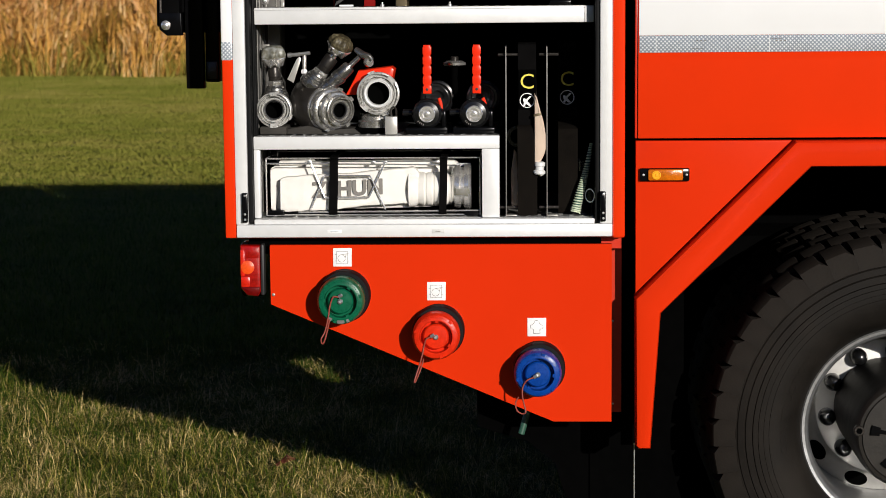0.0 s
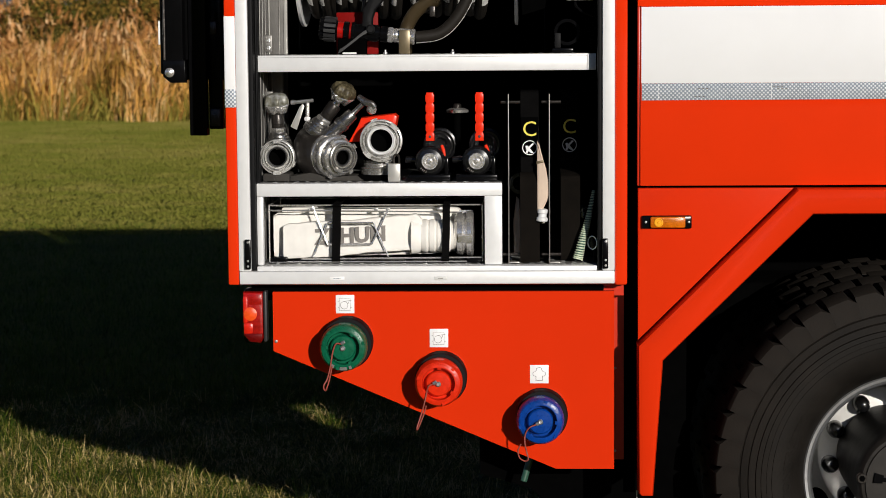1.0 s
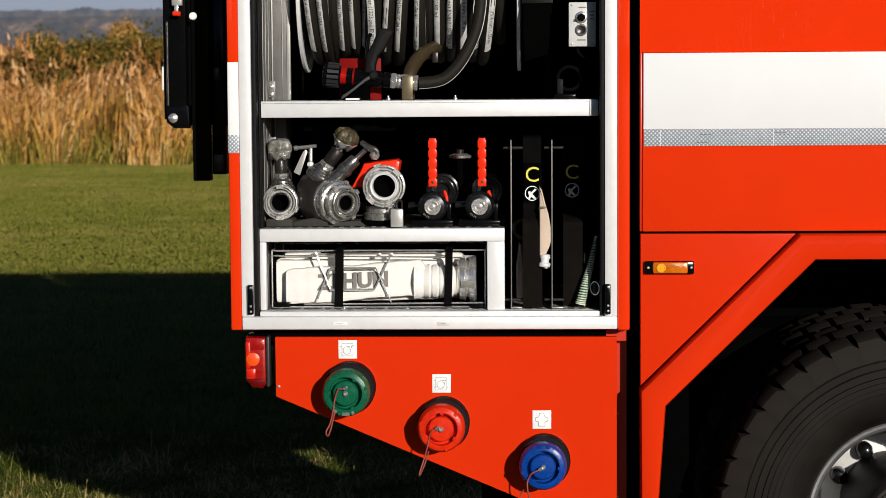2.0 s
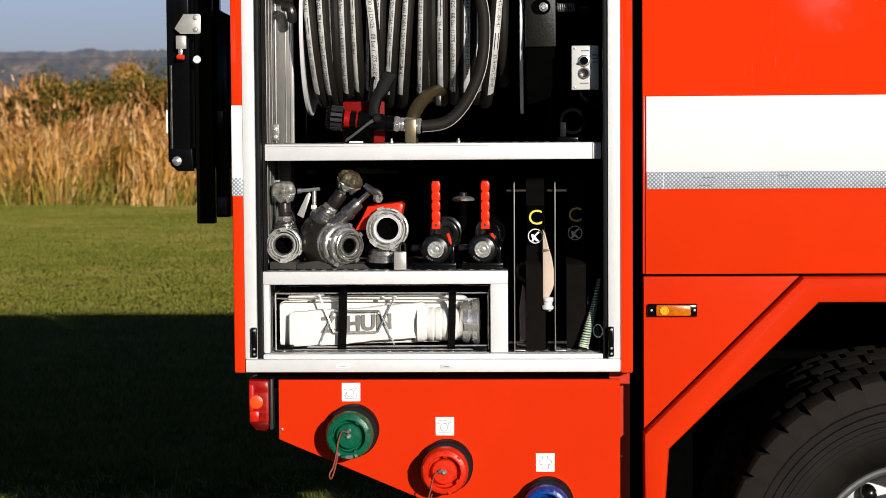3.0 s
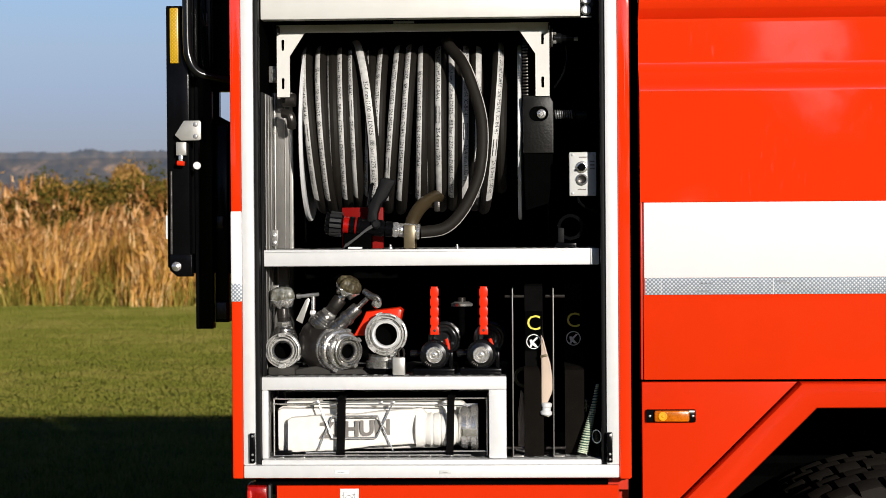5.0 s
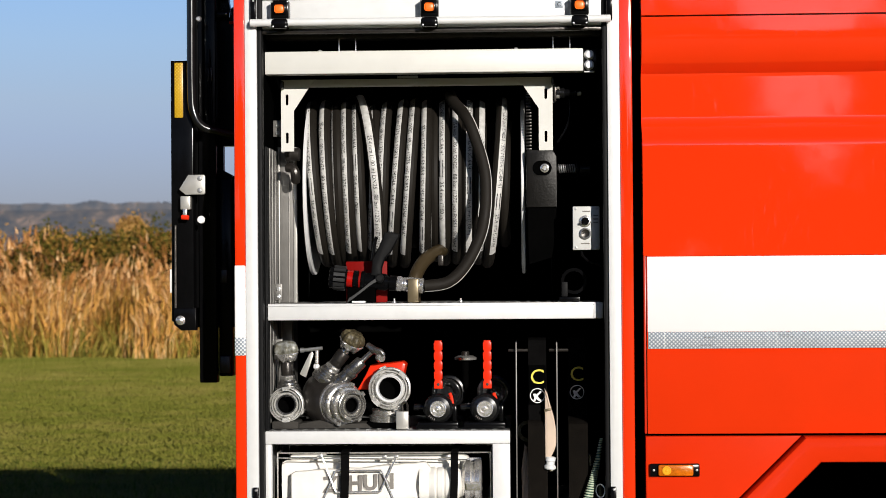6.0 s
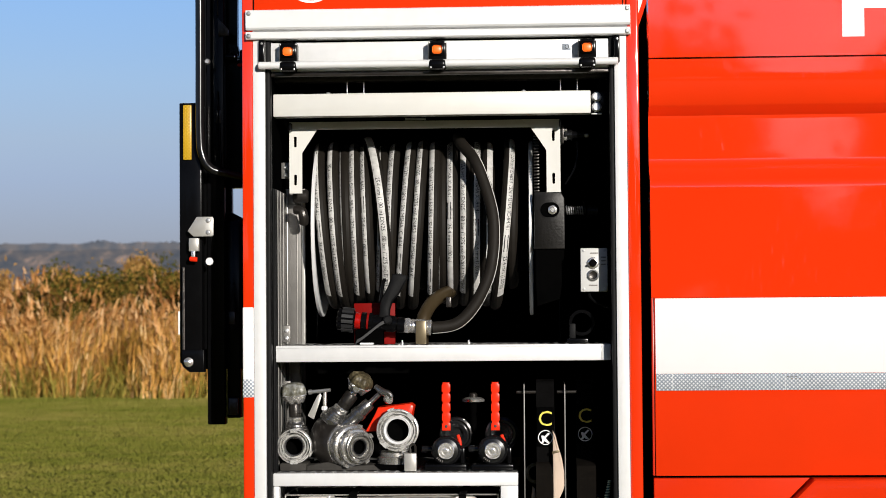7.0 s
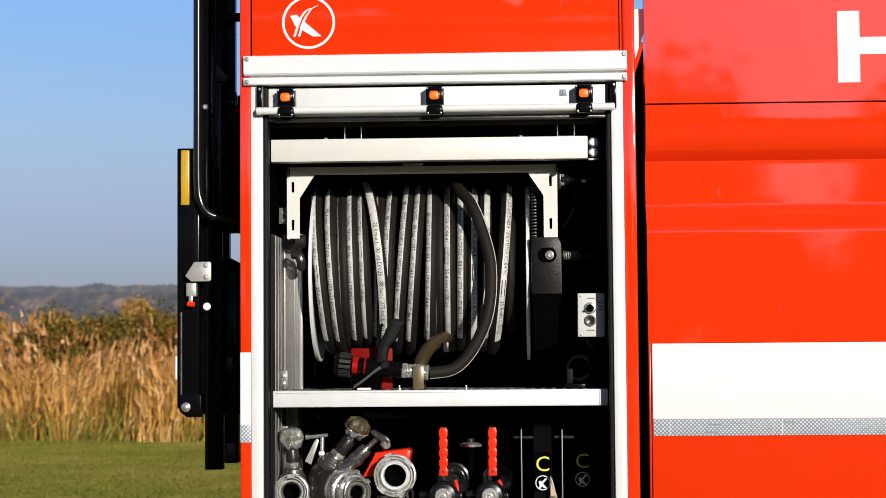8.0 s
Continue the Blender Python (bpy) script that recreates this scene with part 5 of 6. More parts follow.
# ---- small gate valve
gv = thing("gate_valve", (-0.726, 0.15, 1.3557), "worn alloy gate valve with claw coupling on the shelf", "valve")
add = child(gv)
c = facing(-0.726, 0.095, 1.425)
storz(add, c, 0.050, CLAW_ALLOY, turn=1.34)
add("valve_body", lathe([(0.030, -0.02), (0.040, -0.05), (0.048, -0.075), (0.050, -0.10), (0.044, -0.13), (0.030, -0.15), (0, -0.15)], c, 30), DARK_STEEL, "dark cast body")
bonnet(add, (-0.728, 0.165, 1.476), (-0.732, 0.160, 1.570), 0.036, 0.0175, CAST)
knob_wheel(add, aim((-0.732, 0.158, 1.568), (-0.05, -0.14, 1)), 0.0345, KNOB_PALE)
add("side_lever", prism([(-0.696, 1.508), (-0.678, 1.498), (-0.655, 1.566), (-0.660, 1.573), (-0.668, 1.566)], 0.18, 0.187, 0.001), ALU_RAW, "flat grey lever")
add("shelf_rest", box(-0.766, -0.69, 0.09, 0.30, 1.3557, 1.378, 0.004), REST, "dark rubber rest")

# ---- dividing breeching
db = thing("dividing_breeching", (-0.58, 0.2, 1.3557), "alloy dividing breeching with two hand wheels on the shelf", "hose fitting")
add = child(db)
m = aim((-0.531, 0.058, 1.424), (0.56, -0.82, -0.03))
add("body", lathe([(0.0, -0.020), (0.022, -0.022), (0.040, -0.034), (0.056, -0.058), (0.066, -0.09), (0.068, -0.12), (0.058, -0.15), (0.035, -0.18), (0, -0.185)], aim((-0.618, 0.16, 1.432), (-0.3, 0.6, 0.6)) @ pose(0, 0, 0.11), 40), DARK_STEEL, "dark cast body")
add("neck", lathe([(0.046, -0.05), (0.050, -0.09), (0.040, -0.12), (0.036, -0.18)], m, 30), DARK_STEEL)
storz(add, m, 0.044, GUNMETAL, depth=0.028, bore=0.52)
add("back_ring", lathe([(0.040, -0.020), (0.049, -0.021), (0.052, -0.024), (0.0525, -0.036), (0.050, -0.039), (0.050, -0.044), (0.057, -0.046), (0.061, -0.050), (0.0625, -0.056), (0.0625, -0.066), (0.060, -0.069), (0.060, -0.074), (0.0635, -0.077), (0.0635, -0.088), (0.056, -0.094), (0.048, -0.094)], m, 48, closed=True), GUNMETAL, "stepped worn alloy rings")
for k in range(4):
    bm = bmesh.new()
    ring_sector(bm, m, 0.047, 0.056, -0.024, -0.014, k * 1.5708 + 0.5, k * 1.5708 + 0.75)
    add("ring_lug", bm, GUNMETAL)
    bm = bmesh.new()
    ring_sector(bm, m, 0.055, 0.0645, -0.050, -0.040, k * 1.5708 + 1.1, k * 1.5708 + 1.3)
    add("ring_lug", bm, GUNMETAL)
bonnet(add, (-0.610, 0.155, 1.510), (-0.546, 0.148, 1.594), 0.037, 0.019, CAST)
knob_wheel(add, aim((-0.543, 0.146, 1.598), (0.45, -0.30, 0.85)), 0.0335, KNOB)
m2 = aim((-0.572, 0.128, 1.489), (0.080, -0.006, 0.075))
add("side_valve", lathe([(0.020, -0.02), (0.023, -0.004), (0.023, 0.008), (0.0195, 0.012), (0.0195, 0.030), (0.0225, 0.033), (0.0225, 0.046), (0.0195, 0.049), (0.0185, 0.080), (0.0165, 0.084), (0.009, 0.086), (0.0075, 0.090), (0.0075, 0.122), (0, 0.122)], m2, 28), CAST, "turned alloy side valve")
add("cross_handle", tube(curve_points([(-0.494, 0.126, 1.594), (-0.482, 0.120, 1.585), (-0.470, 0.116, 1.577), (-0.456, 0.114, 1.573), (-0.447, 0.114, 1.562)], 5), lambda t: 0.0075 + 0.003 * math.sin(math.pi * t), 12), CAST, "worn alloy tee handle")
add("handle_end", lathe([(0.012, -0.008), (0.014, 0), (0.012, 0.008), (0, 0.010)], aim((-0.457, 0.118, 1.557), (0.6, -0.8, -0.1)), 16), CHROME)
add("drain_tap", rod((-0.647, 0.18, 1.475), (-0.645, 0.18, 1.578), 0.006, 12), CHROME)
add("tap_nut", rod((-0.6465, 0.178, 1.524), (-0.6462, 0.178, 1.536), 0.0095, 6), WHITE)
add("tap_lever", rod((-0.690, 0.178, 1.577), (-0.628, 0.175, 1.583), 0.0055, 10), STEEL)
add("lever_end", rod((-0.694, 0.178, 1.5765), (-0.682, 0.178, 1.578), 0.0075, 12), STEEL)
add("shelf_rest", prism([(-0.690, 1.3557), (-0.690, 1.370), (-0.63, 1.380), (-0.58, 1.368), (-0.50, 1.372), (-0.480, 1.3557)], 0.10, 0.33, 0.003), REST, "dark rubber rest")

# ---- collector coupling with a red adapter
ca = thing("hose_adapter", (-0.43, 0.2, 1.3557), "bright claw coupling on a red adapter resting on the shelf", "hose fitting")
add = child(ca)
m = facing(-0.429, 0.085, 1.470)
storz(add, m, 0.0605, CLAW_ALLOY, depth=0.04, bore=0.66, turn=0.55)
add("inner_sleeve", lathe([(0.036, -0.055), (0.0405, -0.05), (0.0405, 0.000), (0.038, 0.003), (0.0325, 0.000), (0.0325, -0.055)], m, 36, closed=True), ALU, "bright turned sleeve")
add("red_body", prism([(-0.528, 1.462), (-0.500, 1.512), (-0.490, 1.533), (-0.396, 1.544), (-0.386, 1.536), (-0.400, 1.470)], 0.150, 0.24, 0.006), RED_PLASTIC, "red painted adapter body")
add("foot_ring", lathe([(0.030, 0), (0.052, 0), (0.053, 0.018), (0.046, 0.022), (0.046, 0.04), (0, 0.04)], pose(-0.440, 0.16, 1.3557 + 0.016), 32), GUNMETAL, "grey turned foot ring")
add("rest", box(-0.50, -0.39, 0.11, 0.26, 1.3557, 1.372, 0.004), BLACK_MATT)
add("neck", lathe([(0.03, 0.03), (0.045, 0.06), (0.045, 0.10), (0, 0.10)], pose(-0.440, 0.18, 1.3557), 24), BLACK_MATT)

pl = thing("padlock", (-0.391, 0.07, 1.3557), "small grey steel padlock block on the shelf", "padlock")
add = child(pl)
add("lock_body", box(-0.4085, -0.3735, 0.055, 0.085, 1.3557, 1.407, 0.003, seg=2), ALU_RAW, "scratched grey block")
add("shackle", tube(curve_points([(-0.392, 0.072, 1.400), (-0.392, 0.072, 1.425), (-0.385, 0.075, 1.432), (-0.378, 0.08, 1.425), (-0.378, 0.085, 1.405)], 6), 0.003, 8), DARK_STEEL)


# ---- branch pipes with red handles
def branch_pipe(x, shift=0.0, yoke=0.032):
    b = thing("branch_pipe", (x, 0.2, 1.3557), "black branch pipe with a ribbed red lever on the shelf", "fire nozzle", "branch pipes on the shelf")
    add = child(b)
    m = facing(x, 0.080, 1.412)
    add("bumper", lathe([(0.020, -0.004), (0.0245, 0.001), (0.034, -0.001), (0.0405, -0.007), (0.0430, -0.016), (0.0425, -0.034), (0.038, -0.044), (0.034, -0.05), (0.034, -0.09), (0.03, -0.10)], m, 40), BLACK_GLOSS, "black rubber bumper")
    for k in range(4):
        a = 3.80 + 0.18 * k
        bm = bmesh.new()
        ring_sector(bm, m, 0.0290, 0.0345, -0.004, 0.0006, a, a + 0.06, 2)
        add("print_bar", bm, GREY_INK)
    add("nozzle_face", lathe([(0.0235, -0.003), (0.0235, 0.002), (0.0215, 0.003), (0.0205, 0.0005), (0.0165, 0.0005), (0.016, 0.0022), (0.0125, 0.0022), (0.012, -0.001), (0.0075, -0.001), (0.007, 0.002), (0.003, 0.0026), (0.0028, 0.001), (0, 0.001)], m, 36), CHROME, "bright metal nozzle face")
    add("barrel", lathe([(0.034, -0.09), (0.034, -0.14), (0.026, -0.15), (0.026, -0.26), (0, -0.26)], m, 28), BLACK)
    add("rear_coupling", lathe([(0, -0.180), (0.020, -0.180), (0.022, -0.164), (0.032, -0.163), (0.034, -0.172), (0.040, -0.172), (0.042, -0.163), (0.048, -0.165), (0.050, -0.172), (0.050, -0.20), (0.040, -0.205), (0.035, -0.205)], facing(x + 0.022, 0.080, 1.450), 36), BLACK_GLOSS, "dark claw coupling behind")
    hx = x + shift
    bm = bmesh.new()
    z0, z1 = 1.468, 1.606
    n = 5
    outline = []
    for i in range(n):
        a, c2 = z0 + (z1 - z0) * i / n, z0 + (z1 - z0) * (i + 1) / n
        outline += [(hx + 0.0120, a), (hx + 0.0122, c2 - 0.008), (hx + 0.0096, c2 - 0.006), (hx + 0.0096, c2 - 0.001)]
    outline += [(2 * hx - x_, z_) for x_, z_ in reversed(outline)]
    prism(outline, 0.100, 0.128, 0.0018, bm)
    add("lever", bm, RED_PLASTIC, "ribbed red plastic lever")
    add("lever_pin", lathe([(0.004, 0), (0, 0.002)], facing(hx, 0.0998, 1.480), 10), INK)
    add("lever_yoke", tube(curve_points([(x + yoke, 0.125, 1.454), (x + yoke + 0.005, 0.122, 1.440), (x + yoke + 0.007, 0.120, 1.424)], 6), 0.005, 8), RED_PLASTIC)
    add("cradle", box(x - 0.060, x + 0.058, 0.075, 0.24, 1.3557, 1.374, 0.003), BLACK, "black cradle plate")
    add("cradle_side", box(x + 0.040, x + 0.052, 0.10, 0.20, 1.374, 1.420, 0.003), BLACK)
    add("swivel", rod((x - 0.072, 0.13, 1.414), (x - 0.04, 0.13, 1.414), 0.010, 12), BLACK_GLOSS)
    return b


branch_pipe(-0.291)
branch_pipe(-0.158, 0.007, 0.024)
sc = thing("blank_cap", (-0.222, 0.36, 1.3557), "small bright blank cap on a black stand", "hose fitting")
add = child(sc)
add("cap", lathe([(0.022, 0), (0.033, 0.003), (0.034, 0.010), (0.022, 0.016), (0, 0.016)], pose(-0.222, 0.36, 1.537), 24), CHROME)
add("stand", rod((-0.222, 0.36, 1.3557), (-0.222, 0.36, 1.538), 0.010, 12), BLACK_MATT)
add("cap_knob", lathe([(0.012, 0.0), (0.012, 0.010), (0.009, 0.013), (0, 0.013)], pose(-0.222, 0.36, 1.553), 16), DARK_STEEL)

# ---- basket with folded hose
bk = thing("hose_basket", (-0.445, 0.2, 1.1247), "chrome wire basket with black straps holding folded hose", "hose basket")
add = child(bk)
X0, X1, Y0, Y1, Z0, Z1 = -0.748, -0.143, 0.075, 0.34, 1.128, 1.289
bm = bmesh.new()
for y in (Y0, Y1):
    loop = [(X0, y, Z0), (X1, y, Z0), (X1, y, Z1), (X0, y, Z1)]
    for p, q in zip(loop, loop[1:] + loop[:1]):
        rod(p, q, 0.0022, 8, bm)
for x in (X0, X1):
    for z in (Z0, Z1):
        rod((x, Y0, z), (x, Y1, z), 0.0022, 8, bm)
add("wire_frame", bm, CHROME, "welded chrome wire frame")
fy = Y0 - 0.004


def wz(v):
    return Z1 - (v - 281.5) * 0.00159


def wx(u):
    return X0 + (u - 473.5) * 0.001606


for name, chain in (("wire_brace", [(551, 284), (577, 351), (655, 351), (685, 288)]), ("wire_brace", [(551, 374), (577, 313), (658, 313), (684, 374)])):
    bm = bmesh.new()
    pts = [(wx(u), fy - (0.004 if v in (313, 351) else 0), wz(v)) for u, v in chain]
    for p, q in zip(pts, pts[1:]):
        rod(p, q, 0.0023 if abs(p[2] - q[2]) > 0.01 else 0.0032, 8, bm)
    add(name, bm, CHROME)
for u in (551, 684, 663, 775):
    add("wire_clip", box(wx(u) - 0.006, wx(u) + 0.006, fy - 0.003, fy + 0.006, wz(291), wz(286), 0.001), STEEL)
add("long_wire", rod((X0, fy + 0.002, Z1 - 0.014), (X1 - 0.10, fy + 0.002, Z1 - 0.020), 0.0022, 8), CHROME)
add("long_wire", rod((X0 + 0.09, fy, Z0 + 0.008), (X1, fy, Z0 + 0.012), 0.0022, 8), CHROME)
for u, w in ((594, 0.024), (787, 0.021)):
    x = wx(u)
    add("strap", ribbon(curve_points([(x + 0.002, Y1, Z1 + 0.004), (x + 0.002, Y0 - 0.002, Z1 + 0.006), (x, Y0 - 0.011, Z1 - 0.01), (x - 0.001, Y0 - 0.013, 1.21), (x - 0.004, Y0 - 0.011, Z0 + 0.01), (x - 0.004, Y0 + 0.02, Z0 - 0.002)], 5), (1, 0, 0), w, 0.002), STRAP, "black webbing strap")
add("base_tray", box(X0 - 0.004, X1 + 0.004, Y0 + 0.01, Y1, 1.1247, 1.132, 0.002), BLACK)
add("corner_foot", box(X1 - 0.045, X1 - 0.002, Y0 - 0.004, Y0 + 0.02, 1.1247, 1.142, 0.003), BLACK)
add("corner_foot", box(X0 + 0.0, X0 + 0.05, Y0 - 0.002, Y0 + 0.02, 1.1247, 1.142, 0.003), BLACK)


def canvas(x0, x1, y0, y1, z0, z1, slope, seed, wav=0.004):
    """A soft folded slab with a rounded near edge and creases."""
    bm = bmesh.new()
    nx, na = 44, 18
    rows = []
    for i in range(nx + 1):
        t = i / nx
        x = x0 + (x1 - x0) * t
        lift = slope * t
        sh = 1 - 0.30 * (max(0, t - 0.95) / 0.05) ** 2 - 0.10 * (max(0, 0.03 - t) / 0.03) ** 2
        ring = []
        for j in range(na):
            a = 2 * math.pi * j / na
            ca, sa = math.cos(a), math.sin(a)
            px = math.copysign(abs(ca) ** 0.35, ca)
            pz = math.copysign(abs(sa) ** 0.30, sa)
            y = (y0 + y1) / 2 + (y1 - y0) / 2 * px * (0.9 + 0.1 * sh)
            z = (z0 + z1) / 2 + (z1 - z0) / 2 * pz * sh + lift
            d = wav * noise.noise((x * 9 + seed, z * 14, y * 6)) + 0.4 * wav * noise.noise((x * 40, z * 30, seed))
            ring.append(bm.verts.new((x, y - d * abs(px), z + d * abs(pz))))
        rows.append(ring)
    for a, b in zip(rows, rows[1:]):
        for j in range(na):
            bm.faces.new((a[j], b[j], b[(j + 1) % na], a[(j + 1) % na]))
    bm.faces.new(rows[0][::-1]), bm.faces.new(rows[-1])
    return bm


fh = thing("folded_hose", (-0.5, 0.2, 1.1322), "white canvas fire hose folded flat with grey stencilled letters", "fire hose")
add = child(fh)
add("hose_fold", canvas(-0.710, -0.315, 0.084, 0.118, 1.1330, 1.2360, 0.026, 1, 0.006), HOSE_WHITE)
add("hose_fold", canvas(-0.742, -0.262, 0.122, 0.152, 1.134, 1.259, 0.010, 2), HOSE_WHITE)
add("hose_fold", canvas(-0.746, -0.24, 0.156, 0.186, 1.134, 1.262, 0.012, 3), HOSE_WHITE)
add("hose_fold", canvas(-0.70, -0.20, 0.190, 0.25, 1.134, 1.268, 0.006, 4), HOSE_WHITE)
add("hose_fold", canvas(-0.64, -0.27, 0.125, 0.16, 1.258, 1.276, 0.002, 5, 0.002), HOSE_WHITE)
add("hose_fold", canvas(-0.72, -0.62, 0.15, 0.19, 1.262, 1.276, 0.002, 6, 0.002), HOSE_WHITE)
bm = bmesh.new()
xs_ = [(-0.345, 0.053), (-0.326, 0.050), (-0.318, 0.044), (-0.312, 0.047), (-0.302, 0.049), (-0.297, 0.043), (-0.292, 0.047), (-0.280, 0.048), (-0.275, 0.042), (-0.270, 0.046), (-0.258, 0.047), (-0.253, 0.041), (-0.248, 0.045), (-0.238, 0.046), (-0.232, 0.040), (-0.222, 0.042)]
lathe([(r, x + 0.345) for x, r in xs_], pose(-0.345, 0.115, 1.198, 0, 90, 0) @ pose(0, 0, 0, 0, 0, 0), 28, bm)
add("gathered_end", bm, HOSE_WHITE, "gathered bound hose end")
m = pose(-0.205, 0.120, 1.203, 0, 90, 0)
end = add("end_coupling", lathe([(0.038, -0.02), (0.050, -0.018), (0.060, -0.010), (0.062, 0.004), (0.055, 0.008), (0.055, 0.014), (0.064, 0.018), (0.066, 0.030), (0.060, 0.036), (0.045, 0.037), (0.04, 0.03)], m, 40), CHROME, "bright claw coupling at the hose end")
for k in range(3):
    bm = bmesh.new()
    ring_sector(bm, m, 0.060, 0.068, -0.006, 0.034, k * 2.1 + 2.6, k * 2.1 + 2.9)
    add("grip_lug", bm, CHROME, parent=end)
LX, LZ = -0.517, 1.201
lettering("stencil_letters", "ZEHUN", 0.060, lambda u, v: Vector((LX + u, 0.0795, LZ + v + 0.05 * u)), GREY_INK, fh, 1.0, "grey stencilled letters", 0.0022)

# ---- upright hose packs between dividers
for i, (xd, zt) in enumerate(((-0.0685, 1.600), (0.0460, 1.600))):
    dv = thing("divider_plate", (xd, 0.2, 1.1225), "thin black upright divider plate with a bright front edge", "divider", "dividers in the bay")
    add = child(dv)
    add("plate", box(xd - 0.0015, xd + 0.0015, 0.06, 0.55, 1.1247, zt, 0.0006), BLACK)
    add("front_edge", box(xd - 0.0016, xd + 0.0016, 0.056, 0.0598, 1.1247, zt, 0.0006), LINING, "bare metal front edge")
    add("foot_angle", box(xd, xd + 0.030, 0.058, 0.10, 1.1247, 1.1277, 0.0008), ALU_RAW)
    for z, xx in ((1.577, -0.018), (1.148, -0.018)):
        add("spacer_bolt", rod((xd - 0.022, 0.075, z), (xd + 0.033, 0.075, z), 0.0042, 12), DARK_STEEL)


def hose_pack(xc, w, tan_side, back):
    hp = thing("hose_pack", (xc, 0.2, 1.1247), "rolled hose in a black webbing carrier marked with a yellow C", "fire hose", "upright hose packs")
    add = child(hp)
    rr = 0.175
    bm = bmesh.new()
    m = pose(xc + 0.002, 0.275 + back, 1.345, 0, 0, 2) @ pose(0, 0, 0, 0, 90, 0)
    prof = []
    for k in range(7):
        r = rr - k * 0.014
        prof += [(r - 0.013, 0.018 + 0.002 * (k % 2)), (r - 0.002, 0.022)]
    lathe([(rr, -0.022), (rr, 0.020)] + prof + [(0.06, 0.018), (0.06, -0.022)], m, 56, bm, closed=True)
    add("hose_roll", bm, HOSE_TAN if tan_side else HOSE_BLACK, "tan canvas hose roll" if tan_side else "dark rubber hose roll")
    if tan_side:
        add("hose_tail", prism([(xc + 0.020, 1.470), (xc + 0.0275, 1.458), (xc + 0.037, 1.42), (xc + 0.046, 1.39), (xc + 0.0515, 1.355), (xc + 0.0520, 1.315), (xc + 0.048, 1.300), (xc + 0.040, 1.283), (xc + 0.034, 1.272), (xc + 0.020, 1.272)], 0.044, 0.056, 0.005), HOSE_TAN, "tan canvas hose tail bulging beside the band")
        # thin dark strip paints the shade of a crease across the hose tail
        add("tail_fold", prism([(xc + 0.018, 1.412), (xc + 0.038, 1.416), (xc + 0.040, 1.409), (xc + 0.018, 1.404)], 0.0425, 0.0445, 0.001), BRASS)
        add("tail_coupling", lathe([(0.0, 0), (0.014, 0), (0.0165, 0.003), (0.0165, 0.010), (0.012, 0.013), (0.012, 0.022), (0.0145, 0.024), (0.0145, 0.034), (0.010, 0.036), (0, 0.036)], aim((xc + 0.0335, 0.050, 1.243), (0.06, 0, 1)), 20), ALU, "bright hose tail coupling")
        add("side_fold", prism([(xc - 0.046, 1.145), (xc - 0.028, 1.140), (xc - 0.026, 1.200), (xc - 0.030, 1.300), (xc - 0.038, 1.310), (xc - 0.047, 1.240)], 0.105, 0.118, 0.004), HOSE_TAN, "tan canvas fold in the shade")
        add("side_ring", lathe([(0.020, -0.006), (0.030, -0.006), (0.031, 0.0), (0.030, 0.006), (0.020, 0.006)], facing(xc - 0.028, 0.125, 1.345), 28, closed=True), BLACK_GLOSS, "black carrier ring")
    add("roll_coupling", lathe([(0.012, 0.0), (0.020, 0.0), (0.021, 0.03), (0.014, 0.034), (0.012, 0.03)], pose(xc + 0.036, 0.10 + back, 1.235), 24, closed=True), CHROME, "bright coupling in the roll")

    def line(*pts):
        return curve_points([(xc + x_, y_ + back, z_) for x_, y_, z_ in pts], 5)
    add("carrier_band", ribbon(line((0, 0.30, 1.605), (0, 0.12, 1.602), (0, 0.085, 1.595), (0, 0.078, 1.50), (0, 0.076, 1.40), (0.002, 0.070, 1.33), (0.002, 0.066, 1.24), (0, 0.068, 1.16), (0, 0.075, 1.1275)), (1, 0, 0), w, 0.004), STRAP, "wide black webbing band")
    fw = 0.0 if tan_side else -0.105
    add("lower_sleeve", ribbon(line((0, 0.075, 1.378), (0, 0.062 + fw, 1.368), (0, 0.052 + fw, 1.33), (0, 0.056 + fw, 1.24), (0, 0.058 + fw, 1.16), (0, 0.066 + fw, 1.128)), (1, 0, 0), w + 0.004, 0.006), SLEEVE, "faded black webbing sleeve")
    add("top_flap", ribbon(line((0, 0.0745, 1.535), (0, 0.0725, 1.48), (0, 0.0725, 1.424)), (1, 0, 0), w - 0.003, 0.003), BLACK_MATT)
    lettering("print_letter", "C", 0.060, lambda u, v: Vector((xc + u, 0.0700 + back, 1.500 + v)), YELLOW_PAINT, hp, 1.0, "yellow letter C")
    m = facing(xc, 0.0705 + back, 1.449)
    add("badge", lathe([(0.0185, 0), (0.0185, 0.0008), (0.0210, 0.0008), (0.0210, 0)], m, 32, closed=True), WHITE, "round white badge")
    add("badge_shape", prism([(xc - 0.012, 1.454), (xc - 0.006, 1.455), (xc + 0.012, 1.434), (xc + 0.004, 1.434), (xc - 0.010, 1.444)], 0.0698 + back, 0.0708 + back), WHITE)
    add("badge_shape", ribbon([(xc - 0.009, 0.0692 + back, 1.434), (xc - 0.003, 0.0692 + back, 1.448), (xc + 0.010, 0.0692 + back, 1.461)], (1, 0, -0.4), 0.006, 0.0008), WHITE)
    return hp


hose_pack(-0.0090, 0.051, True, 0.0)
hose_pack(0.1060, 0.051, False, 0.165)

